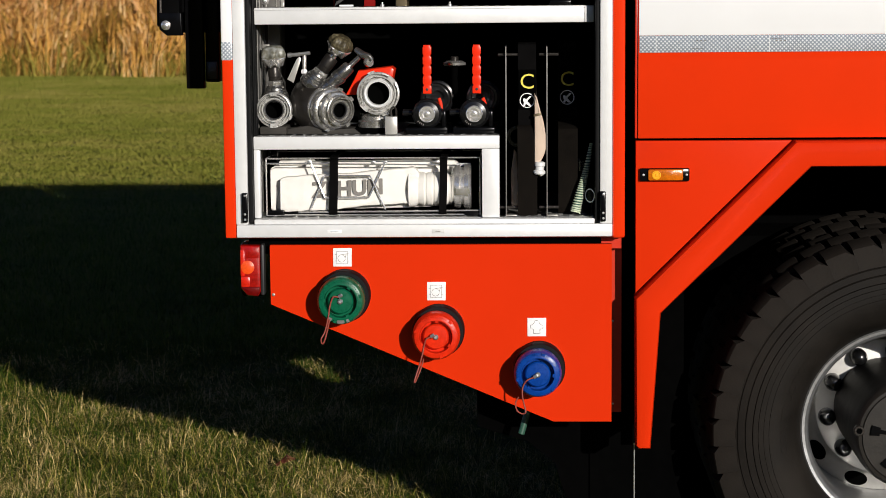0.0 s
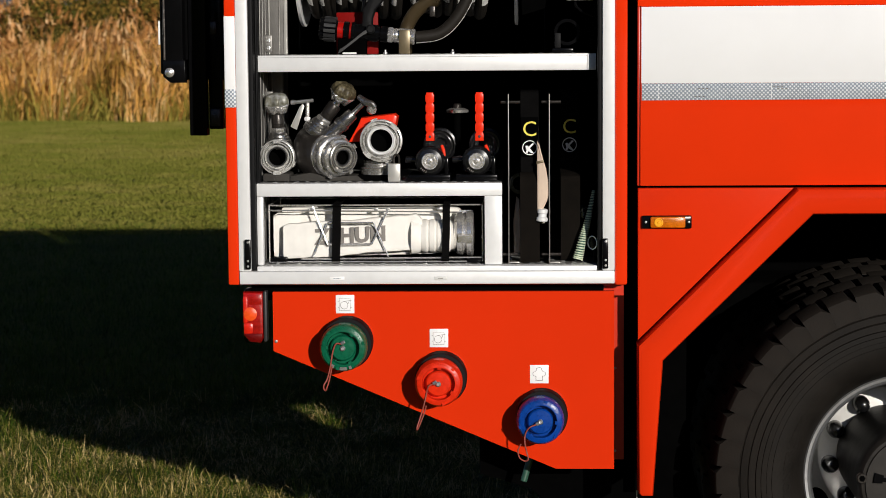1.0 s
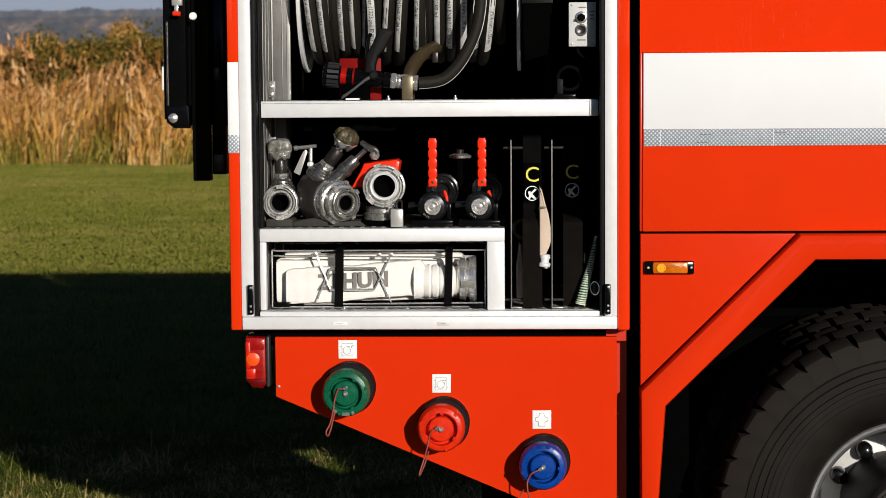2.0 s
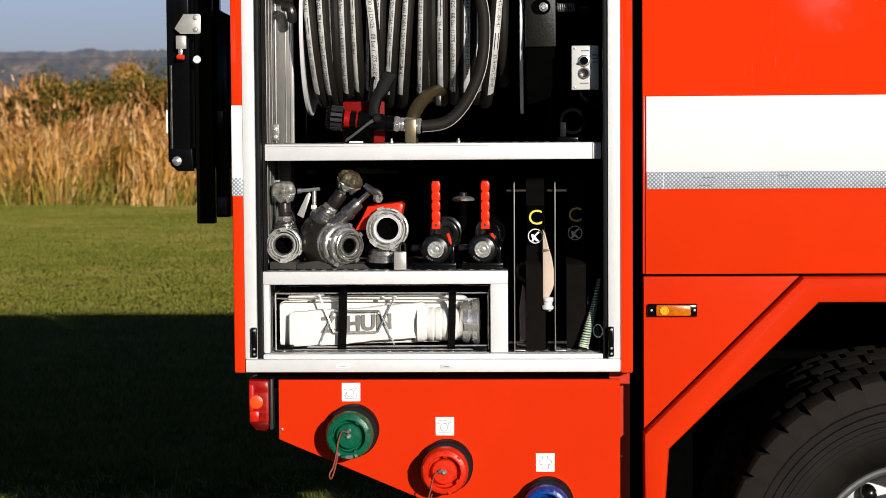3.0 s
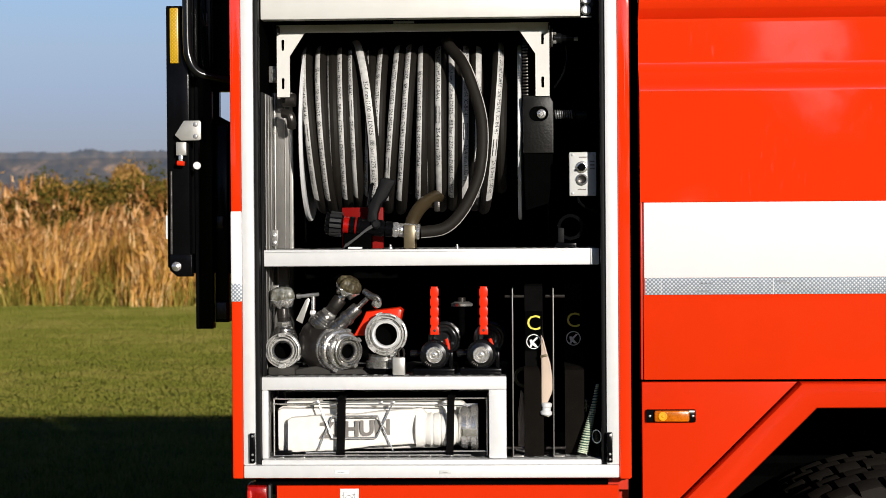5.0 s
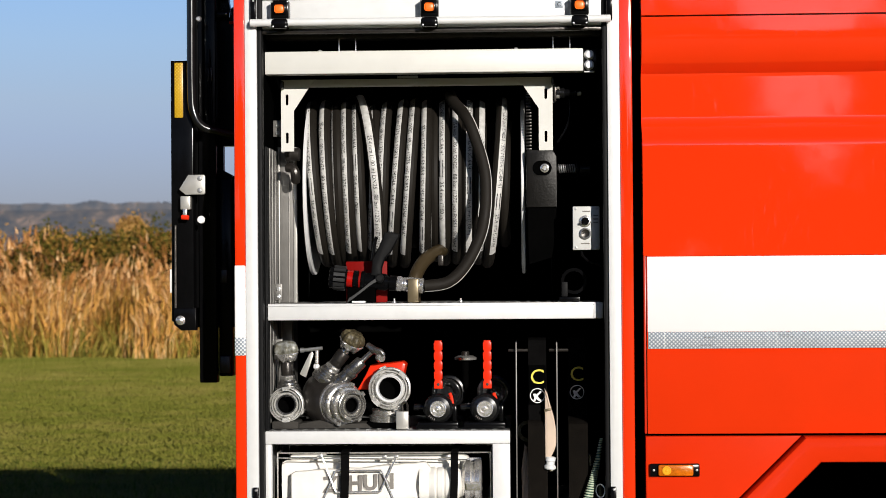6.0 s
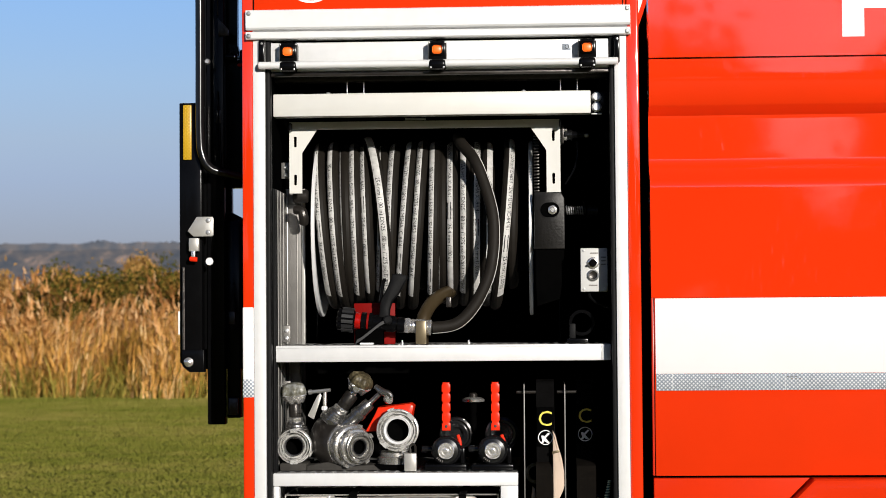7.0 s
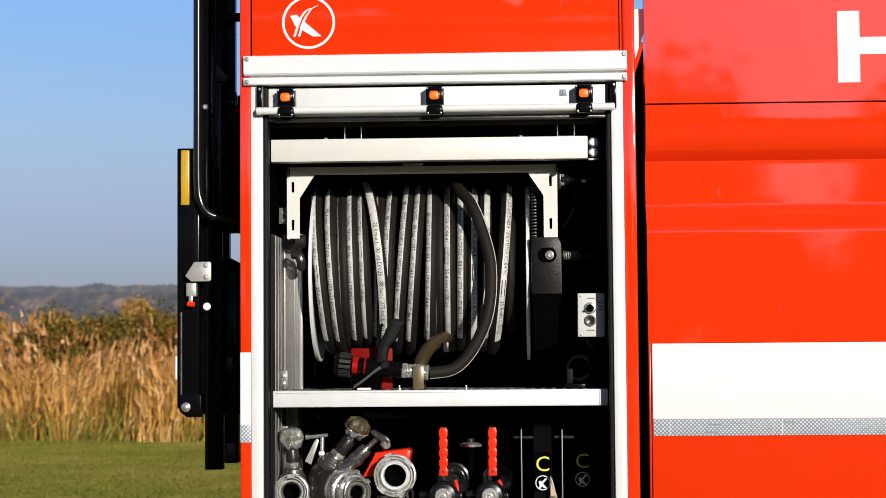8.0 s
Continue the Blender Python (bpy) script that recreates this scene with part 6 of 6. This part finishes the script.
sp = thing("coiled_hose", (0.14, 0.1, 1.1247), "green and white coiled plastic hose leaning in the bay corner", "air hose")
add = child(sp)
bm, bm2 = bmesh.new(), bmesh.new()
axis = curve_points([(0.125, 0.085, 1.132), (0.142, 0.09, 1.195), (0.158, 0.10, 1.255), (0.1715, 0.11, 1.325)], 10)
pts = []
turns = 30
for i in range(turns * 10 + 1):
    t = i / (turns * 10) * (len(axis) - 1)
    k = min(int(t), len(axis) - 2)
    c = axis[k].lerp(axis[k + 1], t - k)
    a = 2 * math.pi * i / 10
    r = 0.0128 - 0.0100 * (i / (turns * 10)) ** 1.4
    pts.append(c + Vector((math.cos(a) * r, math.sin(a) * r, -0.25 * math.cos(a) * r)))
add("coil", tube(pts, 0.0021, 6), PALE_GREEN, "pale spiral")
add("hose_core", tube(axis, lambda t: 0.0108 - 0.0086 * t ** 1.4, 12), SPRING_GREEN, "dark green hose")
bd = thing("round_tag", (0.172, 0.075, 1.1725), "round black tag with a white ring on the bay's side", "tag")
add = child(bd)
add("disc", lathe([(0.021, 0), (0.021, 0.002), (0, 0.002)], aim((0.1685, 0.075, 1.18), (-0.75, -0.66, 0)), 28), BLACK)
add("ring", lathe([(0.0165, 0.0022), (0.0165, 0.003), (0.020, 0.003), (0.020, 0.0022)], aim((0.1685, 0.075, 1.18), (-0.75, -0.66, 0)), 28, closed=True), WHITE)
add("tag_post", rod((0.172, 0.078, 1.1247), (0.172, 0.078, 1.165), 0.003, 8), BLACK)

# ---- cross beam over the reel
cb = thing("cross_beam", (-0.33, 0.09, 2.40), "cream box-section beam bolted across the bay", "beam")
add = child(cb)
add("beam_profile", box(-0.7785, 0.128, 0.075, 0.125, 2.3665, 2.4315, 0.003), CREAM, "cream lacquered box section")
add("end_flange", box(0.128, 0.180, 0.095, 0.103, 2.368, 2.430, 0.001), BLACK)
for z in (2.385, 2.414):
    bolt = add("bolt", lathe([(0.014, 0), (0.014, 0.004), (0.010, 0.005), (0.010, 0.012), (0, 0.012)], facing(0.145, 0.095, z), 6 * 4), STEEL, "zinc bolt with washer")
add("foot_strip", box(0.130, 0.160, 0.085, 0.10, 2.3635, 2.3675, 0.001), ALU)
for x in (-0.6215, -0.062):
    add("bolt_head", lathe([(0.006, 0), (0.006, 0.004), (0, 0.006)], pose(x, 0.09, 2.4315), 10), STEEL)
for x in (-0.545, 0.067):
    bm = bmesh.new()
    for p, q in (((x - 0.024, 2.434), (x - 0.024, 2.470)), ((x + 0.024, 2.434), (x + 0.024, 2.470)), ((x - 0.026, 2.4345), (x + 0.026, 2.4345))):
        rod((p[0], 0.11, p[1]), (q[0], 0.11, q[1]), 0.002, 8, bm)
    add("hanger_loop", bm, CHROME, "bright wire hanger")
add("top_channel", box(-0.7785, 0.178, 0.10, 0.16, 2.470, 2.488, 0.002), DARK_STEEL)

# ---- hose reel
reel = thing("hose_reel", (-0.36, 0.49, 1.7137), "hose reel wound with black rubber hose in a cream steel frame", "hose reel")
add = child(reel)
RYC, RZC = 0.485, 2.060


def slot_plate(points, slots, y0, y1):
    """A flat plate with upright rounded slots cut through it."""
    bm = bmesh.new()
    loops = [points]
    for sx, sz, sw, shh in slots:
        loop = []
        for k in range(12):
            a = 2 * math.pi * k / 12
            loop.append((sx + sw * math.cos(a), sz + (shh - sw) * (1 if math.sin(a) >= 0 else -1) + sw * math.sin(a)))
        loops.append(loop)
    edges, rims = [], []
    for loop in loops:
        vs = [bm.verts.new((x, y0, z)) for x, z in loop]
        rims.append(vs)
        edges += [bm.edges.new((vs[i], vs[(i + 1) % len(vs)])) for i in range(len(vs))]
    bmesh.ops.triangle_fill(bm, edges=edges, use_beauty=True)
    made = bmesh.ops.extrude_face_region(bm, geom=bm.faces[:])
    bmesh.ops.translate(bm, verts=[v for v in made["geom"] if isinstance(v, bmesh.types.BMVert)], vec=(0, y1 - y0, 0))
    return bm


add("top_rail", box(-0.7059, 0.0001, 0.198, 0.215, 2.341, 2.363, 0.002), CREAM, "cream folded top rail")
add("rail_flange", box(-0.7473, 0.0415, 0.2, 0.3, 2.359, 2.363, 0.001), CREAM)
add("rail_tag", box(-0.4084, -0.3479, 0.1965, 0.199, 2.364, 2.371, 0.001), STEEL)
add("corner_bracket", slot_plate([(-0.7473, 2.3626), (-0.6454, 2.3626), (-0.6646, 2.3414), (-0.7100, 2.2723), (-0.7100, 2.1543), (-0.7473, 2.1543)], [(-0.7296, 2.3046, 0.0042, 0.016), (-0.7296, 2.1937, 0.0042, 0.016)], 0.194, 0.199), CREAM, "cream corner bracket with two slots")
add("corner_bracket", slot_plate([(0.0415, 2.3626), (-0.0705, 2.3626), (-0.0453, 2.3414), (0.0011, 2.2723), (0.0011, 2.1503), (0.0415, 2.1503)], [(0.0218, 2.3147, 0.0042, 0.016), (0.0218, 2.1906, 0.0042, 0.016)], 0.194, 0.199), CREAM, "cream corner bracket with two slots")
add("leg", box(-0.744, -0.738, 0.84, 0.90, 1.7137, 2.357, 0.001), BLACK)
add("leg", box(0.038, 0.044, 0.84, 0.90, 1.7137, 2.357, 0.001), BLACK)
add("side_rail", box(-0.744, -0.738, 0.15, 0.90, 2.335, 2.357, 0.001), BLACK)
add("side_rail", box(0.038, 0.044, 0.15, 0.90, 2.335, 2.357, 0.001), BLACK)
RF = 0.259
for x, s in ((-0.6845, -1), (-0.0465, 1)):
    add("flange", lathe([(RF - 0.16, -0.0015), (RF - 0.004, -0.002), (RF, -0.0060), (RF + 0.005, -0.004), (RF + 0.005, 0.004), (RF, 0.0060), (RF - 0.004, 0.002), (RF - 0.16, 0.0015)], pose(x, RYC, RZC, 0, 90, 0), 84, closed=True), ALU, "bright spun metal flange")
add("drum", lathe([(0.0, -0.315), (0.13, -0.315), (0.13, 0.318), (0, 0.318)], pose(-0.3635, RYC, RZC, 0, 90, 0), 40), BLACK_MATT)
add("axle_stub", rod((-0.745, RYC - 0.22, 2.150), (-0.70, RYC - 0.22, 2.150), 0.020, 20), DARK_STEEL, "grey bearing stub")
add("axle_elbow", tube(curve_points([(-0.735, 0.24, 2.11), (-0.716, 0.23, 2.105), (-0.710, 0.23, 2.085), (-0.712, 0.24, 2.07)], 5), 0.014, 12), DARK_STEEL)

HR = 0.0172


def turn_point(xm, slope, R, theta, phi, lift=1.0, bulge=0.0):
    """A place on one turn: theta round the reel from the front upwards, phi round the hose from outward towards -x."""
    rad = R + HR * lift * math.cos(phi)
    z = math.sin(theta) * rad
    return Vector((xm + slope * z + bulge * math.cos(theta) - HR * lift * math.sin(phi), RYC - math.cos(theta) * rad, RZC + 0.012 + z))


def hose_turn(xm, slope, R, stripe, text, bulge=0.0):
    bm = bmesh.new()
    n, seg = 72, 12
    rows = [[bm.verts.new(turn_point(xm, slope, R, 2 * math.pi * i / n, 2 * math.pi * j / seg, 1, bulge)) for j in range(seg)] for i in range(n)]
    for i in range(n):
        a, b = rows[i], rows[(i + 1) % n]
        for j in range(seg):
            bm.faces.new((a[j], a[(j + 1) % seg], b[(j + 1) % seg], b[j]))
    t = add("hose_turn", bm, HOSE_BLACK, "black rubber hose turn with printed white stripe")
    if stripe:
        p0, p1 = stripe
        bm = bmesh.new()
        prev_row = None
        for i in range(37):
            th = radians(-58 + 138 * i / 36)
            row = [bm.verts.new(turn_point(xm, slope, R, th, p0 + (p1 - p0) * j / 5, 1.035, bulge)) for j in range(6)]
            if prev_row:
                for j in range(5):
                    bm.faces.new((prev_row[j], prev_row[j + 1], row[j + 1], row[j]))
            prev_row = row
        add("printed_stripe", bm, HOSE_STRIPE, "worn white printed stripe", t)
        if text:
            mid_phi = (p0 + p1) / 2
            off, words = text
            lettering("stripe_print", words, 0.0165, lambda u, v: turn_point(xm, slope, R, off - u / (R + HR), mid_phi - v / HR, 1.075, bulge), INK, t, 1.0)


SPEC = "25.4 mm (1.00 in) DN25 - 88 bar (1275 psi) EN853 1SN MSHA IC-84/41"
SPEC_B = "88 bar (1275 psi) EN853 1SN MSHA IC-84/41   \u2586\u2586\u2586   25.4 mm (1.00 in)"
# place on the drum, lean, bow, radius of each turn, where its stripe lies and where its print begins
turns_list = [(-0.6633, -0.086, 0.005, 0.228, (0.05, 1.25), 0.3), (-0.6264, -0.065, 0.006, 0.230, (0.00, 1.20), -0.2), (-0.6035, -0.033, 0.016, 0.222, (0.70, 1.50), 0.5), (-0.5738, -0.033, 0.015, 0.226, (0.00, 1.25), 0.0),
              (-0.5419, -0.038, 0.016, 0.220, (0.10, 1.20), 0.6), (-0.5224, -0.089, 0.046, 0.245, (-0.55, 0.80), -0.4), (-0.5009, 0.018, 0.021, 0.217, (0.40, 1.40), 0.2), (-0.4647, 0.037, 0.009, 0.224, (0.00, 1.15), 0.4),
              (-0.4266, 0.080, 0.013, 0.230, (0.00, 1.15), -0.1), (-0.3906, 0.072, 0.015, 0.232, (0.00, 1.15), 0.25), (-0.3432, 0.025, 0.014, 0.228, (0.05, 1.20), -0.3), (-0.3119, 0.002, 0.007, 0.214, (0.60, 1.45), 0.1),
              (-0.2844, 0.002, 0.009, 0.226, (-0.10, 1.05), 0.5), (-0.2487, 0.011, 0.012, 0.222, (-0.10, 1.05), -0.2), (-0.2157, 0.012, 0.007, 0.226, (-0.95, 0.20), 0.3), (-0.1810, 0.018, 0.007, 0.224, (-1.10, 0.05), -0.5), (-0.1344, 0.091, 0.014, 0.234, (-1.15, 0.05), 0.1)]
for i, (xm, lean, bow, R, stripe, off) in enumerate(turns_list):
    hose_turn(xm, lean, R + 0.009, stripe, (off, SPEC if i % 2 else SPEC_B), bulge=bow)
for i in range(17):
    hose_turn(-0.652 + i * 0.0345, 0.02, 0.180, None, None)

lead = [(-0.2600, 0.34, 2.325), (-0.2480, 0.27, 2.300), (-0.2081, 0.21, 2.2489), (-0.1796, 0.185, 2.1801), (-0.1584, 0.165, 2.1065), (-0.1515, 0.155, 2.0480), (-0.1545, 0.145, 1.9704), (-0.1705, 0.14, 1.8980), (-0.2110, 0.135, 1.8190), (-0.2620, 0.13, 1.7710), (-0.330, 0.122, 1.7600)]
lead_line = curve_points(lead, 8)
ld = add("lead_hose", tube(lead_line, 0.0176, 16), HOSE_BLACK, "black rubber lead hose looping to the nozzle")
bm = bmesh.new()
prev_row = None
for i in range(12, len(lead_line)):
    t = (lead_line[min(i + 1, len(lead_line) - 1)] - lead_line[i - 1]).normalized()
    out = Vector((-t.z, 0, t.x)).normalized()
    row = []
    for a in (0.35, 0.6):
        row.append(bm.verts.new(lead_line[i] + 0.0180 * (math.cos(a) * out + math.sin(a) * Vector((0, -1, 0)))))
    if prev_row:
        bm.faces.new((prev_row[0], prev_row[1], row[1], row[0]))
    prev_row = row
add("printed_stripe", bm, HOSE_STRIPE, "thin white line", ld)
add("drum_elbow", tube(curve_points([(-0.286, 0.36, 1.868), (-0.306, 0.30, 1.858), (-0.332, 0.25, 1.838), (-0.352, 0.22, 1.808), (-0.362, 0.200, 1.775), (-0.364, 0.190, 1.7137)], 6), 0.0200, 18), PIPE_BROWN, "dull brown pipe elbow")
add("hose_clip", box(-0.296, -0.280, 0.24, 0.27, 1.82, 1.85, 0.002), DARK_STEEL)
# drive side
add("gear_case", prism([(-0.034, 2.152), (0.041, 2.152), (0.052, 2.133), (0.053, 2.050), (0.052, 1.985), (-0.036, 1.985), (-0.036, 2.14)], 0.20, 0.30, 0.004), SCUFFED, "scuffed black gear housing")
# lower part of the gear case; its fading into shade is coloured black
add("case_foot", prism([(-0.034, 1.985), (0.051, 1.985), (0.047, 1.900), (0.036, 1.84), (-0.030, 1.82), (-0.034, 1.9)], 0.206, 0.30, 0.004), BLACK_MATT, "matt black lower housing")
slot = [(0.010 + sx * 0.006 + 0.0215 * math.cos(a), 2.0995 + 0.0215 * math.sin(a)) for a, sx in ((radians(15 * k - 90), 1 if k <= 12 else -1) for k in range(24))]
add("case_recess", prism(slot, 0.1975, 0.2005), BLACK_MATT, "rounded black slot")
add("case_bolt", lathe([(0.013, 0), (0.013, 0.006), (0.008, 0.008), (0.006, 0.012), (0, 0.012)], facing(0.0172, 0.196, 2.0985), 20), CHROME, "bright bolt")
bm = bmesh.new()
pts = []
for i in range(8 * 10):
    a = 2 * math.pi * i / 10
    pts.append((0.056 + 0.0065 * i / 10, 0.25 + 0.012 * math.cos(a), 2.100 + 0.012 * math.sin(a)))
add("spring", tube(pts, 0.0022, 6, bm), STEEL, "steel compression spring")
add("spring_shaft", rod((0.05, 0.25, 2.100), (0.125, 0.25, 2.100), 0.007, 12), DARK_STEEL)
add("spring_collar", rod((0.108, 0.25, 2.100), (0.1125, 0.25, 2.100), 0.028, 24), BLACK)
add("motor", rod((0.115, 0.25, 2.097), (0.153, 0.25, 2.097), 0.020, 20), BLACK, "black motor end")
add("brake_plate", box(0.045, 0.052, 0.20, 0.24, 2.292, 2.346, 0.001), DARK_STEEL)
add("brake_knob", rod((0.052, 0.22, 2.318), (0.078, 0.22, 2.318), 0.016, 16), BLACK_GLOSS)
for z in (2.306, 2.332):
    add("brake_bolt", rod((0.052, 0.205, z), (0.062, 0.205, z), 0.0055, 10), CHROME)
add("brake_rod", rod((0.072, 0.22, 2.318), (0.112, 0.22, 2.318), 0.011, 14), BLACK)
add("brake_tip", rod((0.112, 0.22, 2.316), (0.125, 0.22, 2.316), 0.006, 12), STEEL)
tooth = add("gear_tooth", box(-0.036, -0.020, 0.235, 0.25, 2.155, 2.160, 0.0008), DARK_STEEL)
repeat("gear_tooth", tooth, reel, [Matrix.Translation((0, 0, 0.0095 * i)) for i in range(1, 18)])
add("cable", tube(curve_points([(0.090, 0.22, 2.300), (0.092, 0.22, 2.26), (0.080, 0.22, 2.215), (0.055, 0.23, 2.175)], 6), 0.0028, 8), BLACK)

# ---- spray gun on the lead hose
sg = thing("spray_gun", (-0.48, 0.13, 1.7137), "black and red spray gun clipped on the aluminium shelf", "fire nozzle")
add = child(sg)
gm = aim((-0.602, 0.125, 1.788), (1, 0, -0.10))
bm = bmesh.new()
rows = []
for h, r in ((0.0, 0.026), (0.003, 0.031), (0.046, 0.031), (0.051, 0.026)):
    rows.append([bm.verts.new(gm @ Vector((r * (1 - 0.14 * (j % 4 == 0)) * math.cos(2 * math.pi * j / 36), r * (1 - 0.14 * (j % 4 == 0)) * math.sin(2 * math.pi * j / 36), h))) for j in range(36)])
for a, b in zip(rows, rows[1:]):
    for j in range(36):
        bm.faces.new((a[j], a[(j + 1) % 36], b[(j + 1) % 36], b[j]))
bm.faces.new(rows[0][::-1]), bm.faces.new(rows[-1])
add("knurled_bumper", bm, BLACK, "knurled black bumper")
for k in range(14):
    bm = bmesh.new()
    ring_sector(bm, gm, 0.030, 0.0355, 0.014, 0.047, k * 0.4488, k * 0.4488 + 0.27, 3)
    add("grip_tooth", bm, SEAL, "dark grey rubber tooth")
add("red_ring", lathe([(0.019, 0.050), (0.024, 0.052), (0.0245, 0.066), (0.022, 0.069), (0.018, 0.069)], gm, 28), RED_LENS, "red ring")
add("body_ring", lathe([(0.020, 0.066), (0.026, 0.070), (0.0265, 0.082), (0.022, 0.085), (0.022, 0.090), (0.0265, 0.092), (0.0265, 0.100), (0.022, 0.104)], gm, 28), BLACK)
add("red_ring", lathe([(0.0225, 0.0845), (0.0245, 0.0855), (0.0245, 0.0905), (0.0225, 0.0915)], gm, 28), RED_DARK)
add("valve_body", lathe([(0.0, 0.09), (0.022, 0.102), (0.0245, 0.125), (0.0245, 0.162), (0.018, 0.172), (0.0225, 0.174), (0.0225, 0.192), (0.016, 0.198), (0, 0.198)], gm, 28), BLACK, "black valve body")
add("pistol_grip", prism([(-0.484, 1.788), (-0.480, 1.820), (-0.4775, 1.841), (-0.4586, 1.874), (-0.448, 1.900), (-0.4424, 1.916), (-0.420, 1.915), (-0.399, 1.910), (-0.401, 1.899), (-0.407, 1.890), (-0.4236, 1.860), (-0.4424, 1.839), (-0.4505, 1.814), (-0.452, 1.784)], 0.106, 0.138, 0.010), EDGE_SEAL, "black rubber pistol grip")
add("trigger", tube(curve_points([(-0.478, 0.122, 1.836), (-0.474, 0.122, 1.862), (-0.470, 0.122, 1.890), (-0.464, 0.122, 1.902)], 5), 0.005, 10), BLACK)
add("lever", ribbon(curve_points([(-0.455, 0.094, 1.784), (-0.480, 0.090, 1.770), (-0.505, 0.087, 1.750), (-0.530, 0.086, 1.731), (-0.545, 0.086, 1.722)], 5), (0.45, 0, 1), 0.014, 0.006), SEAL, "grey-black bail lever")
add("lever_boss", lathe([(0.013, 0), (0.013, 0.008), (0.008, 0.012), (0, 0.012)], facing(-0.456, 0.098, 1.784), 20), EDGE_SEAL)
add("swivel_nut", lathe([(0.0, 0.192), (0.022, 0.194), (0.0245, 0.198), (0.0245, 0.206), (0.022, 0.210), (0.018, 0.211)], gm, 6), CHROME, "bright hexagon swivel")
add("hose_ferrule", lathe([(0.016, 0.208), (0.020, 0.214), (0.0205, 0.218), (0.0195, 0.222), (0.0215, 0.226), (0.0215, 0.262), (0.0225, 0.264), (0.0225, 0.270), (0.018, 0.272)], gm, 28), CHROME, "bright crimped ferrule")
add("clip_stand", box(-0.376, -0.345, 0.096, 0.104, 1.7137, 1.781, 0.002), BRASS, "dull brass clip band")
add("clip_stand", box(-0.374, -0.347, 0.105, 0.150, 1.7137, 1.745, 0.003), BRASS)
add("red_back_plate", box(-0.560, -0.440, 0.180, 0.186, 1.7137, 1.833, 0.003), RED_DARK, "red back plate")
add("white_foot", box(-0.535, -0.496, 0.085, 0.13, 1.7137, 1.7195, 0.002), WHITE)
add("foot", box(-0.55, -0.47, 0.11, 0.16, 1.7137, 1.758, 0.004), BLACK_MATT)
for x in (-0.413, -0.224):
    alone("shelf_bolt", lathe([(0.006, 0), (0.006, 0.005), (0.003, 0.007), (0.003, 0.012), (0, 0.012)], pose(x, 0.075, 1.7137), 12), STEEL, "small zinc bolt standing on the aluminium shelf", "bolt", base=(x, 0.075, 1.7137), group="bolts on the shelf")

# ---- control box
cx = thing("control_box", (0.132, 0.16, 1.9215), "light grey control box with a black knob and a button", "control box")
add = child(cx)
add("housing", box(0.0945, 0.171, 0.150, 0.200, 1.8595, 1.9835, 0.003), BOX_GREY, "light grey plastic housing")
cx.location.y -= 0.065
for x in (0.104, 0.163):
    for z in (1.867, 1.976):
        add("screw", lathe([(0.0036, 0), (0.003, 0.0015), (0, 0.002)], facing(x, 0.1485, z), 10), STEEL)
add("selector_ring", lathe([(0.010, 0), (0.0165, 0), (0.0165, 0.005), (0.012, 0.007), (0.010, 0.007)], facing(0.1300, 0.150, 1.941), 28, closed=True), CHROME)
add("selector_knob", lathe([(0.011, 0), (0.011, 0.012), (0.008, 0.016), (0, 0.016)], facing(0.1300, 0.150, 1.941), 24), BLACK, "black selector knob")
add("selector_pointer", box(0.112, 0.122, 0.140, 0.150, 1.931, 1.937, 0.001), INK)
add("button_ring", lathe([(0.0115, 0), (0.0165, 0), (0.0165, 0.005), (0.013, 0.007), (0.0115, 0.006)], facing(0.1300, 0.150, 1.906), 28, closed=True), STEEL)
add("push_button", lathe([(0.0118, 0), (0.0118, 0.003), (0.006, 0.001), (0, 0.001)], facing(0.1300, 0.150, 1.906), 24), DARK_STEEL)
for x0, x1, z in ((0.122, 0.144, 1.969), (0.118, 0.142, 1.878)):
    add("print_bar", box(x0, x1, 0.1492, 0.1502, z - 0.0015, z + 0.0015), GREY_INK)
for z in (1.957, 1.947, 1.937):
    add("print_bar", box(0.153, 0.166, 0.1492, 0.1502, z - 0.0018, z + 0.0018), GREY_INK)
add("cable", tube(curve_points([(0.120, 0.17, 1.8600), (0.122, 0.17, 1.845), (0.140, 0.17, 1.828), (0.175, 0.17, 1.815)], 6), 0.004, 8), BLACK)
add("mount_arm", box(0.171, 0.1795, 0.17, 0.19, 1.89, 1.95, 0.001), BLACK)

cl = thing("hose_clamp_ring", (0.09, 0.2, 1.7137), "black rubber clamp ring on a small foot plate", "clamp")
add = child(cl)
add("ring", lathe([(0.028, -0.014), (0.037, -0.014), (0.038, 0.0), (0.037, 0.014), (0.028, 0.014)], facing(0.098, 0.15, 1.772), 36, closed=True), BLACK, "black rubber ring")
add("foot", box(0.055, 0.115, 0.12, 0.18, 1.7137, 1.727, 0.002), BLACK)
add("upright", box(0.062, 0.080, 0.13, 0.17, 1.727, 1.770, 0.003), EDGE_SEAL)

# ---- a fallen leaf on the grass
bm = bmesh.new()
lc = Vector((-0.93, 1.84, GZ + 0.040))
ctr = bm.verts.new(lc)
tips = []
for i in range(10):
    a = 2 * math.pi * i / 10 + 0.2
    r = 0.045 if i % 2 == 0 else 0.018
    tips.append(bm.verts.new(lc + Vector((math.cos(a) * r, math.sin(a) * r, 0.022 * math.sin(a * 1.5) + 0.010))))
for i in range(10):
    bm.faces.new((ctr, tips[i], tips[(i + 1) % 10]))
bmesh.ops.solidify(bm, geom=bm.faces[:], thickness=0.0008)
alone("fallen_leaf", bm, LEAF, "curled reddish brown fallen leaf lying in the grass", "leaf", base=(-0.93, 1.84, GZ))
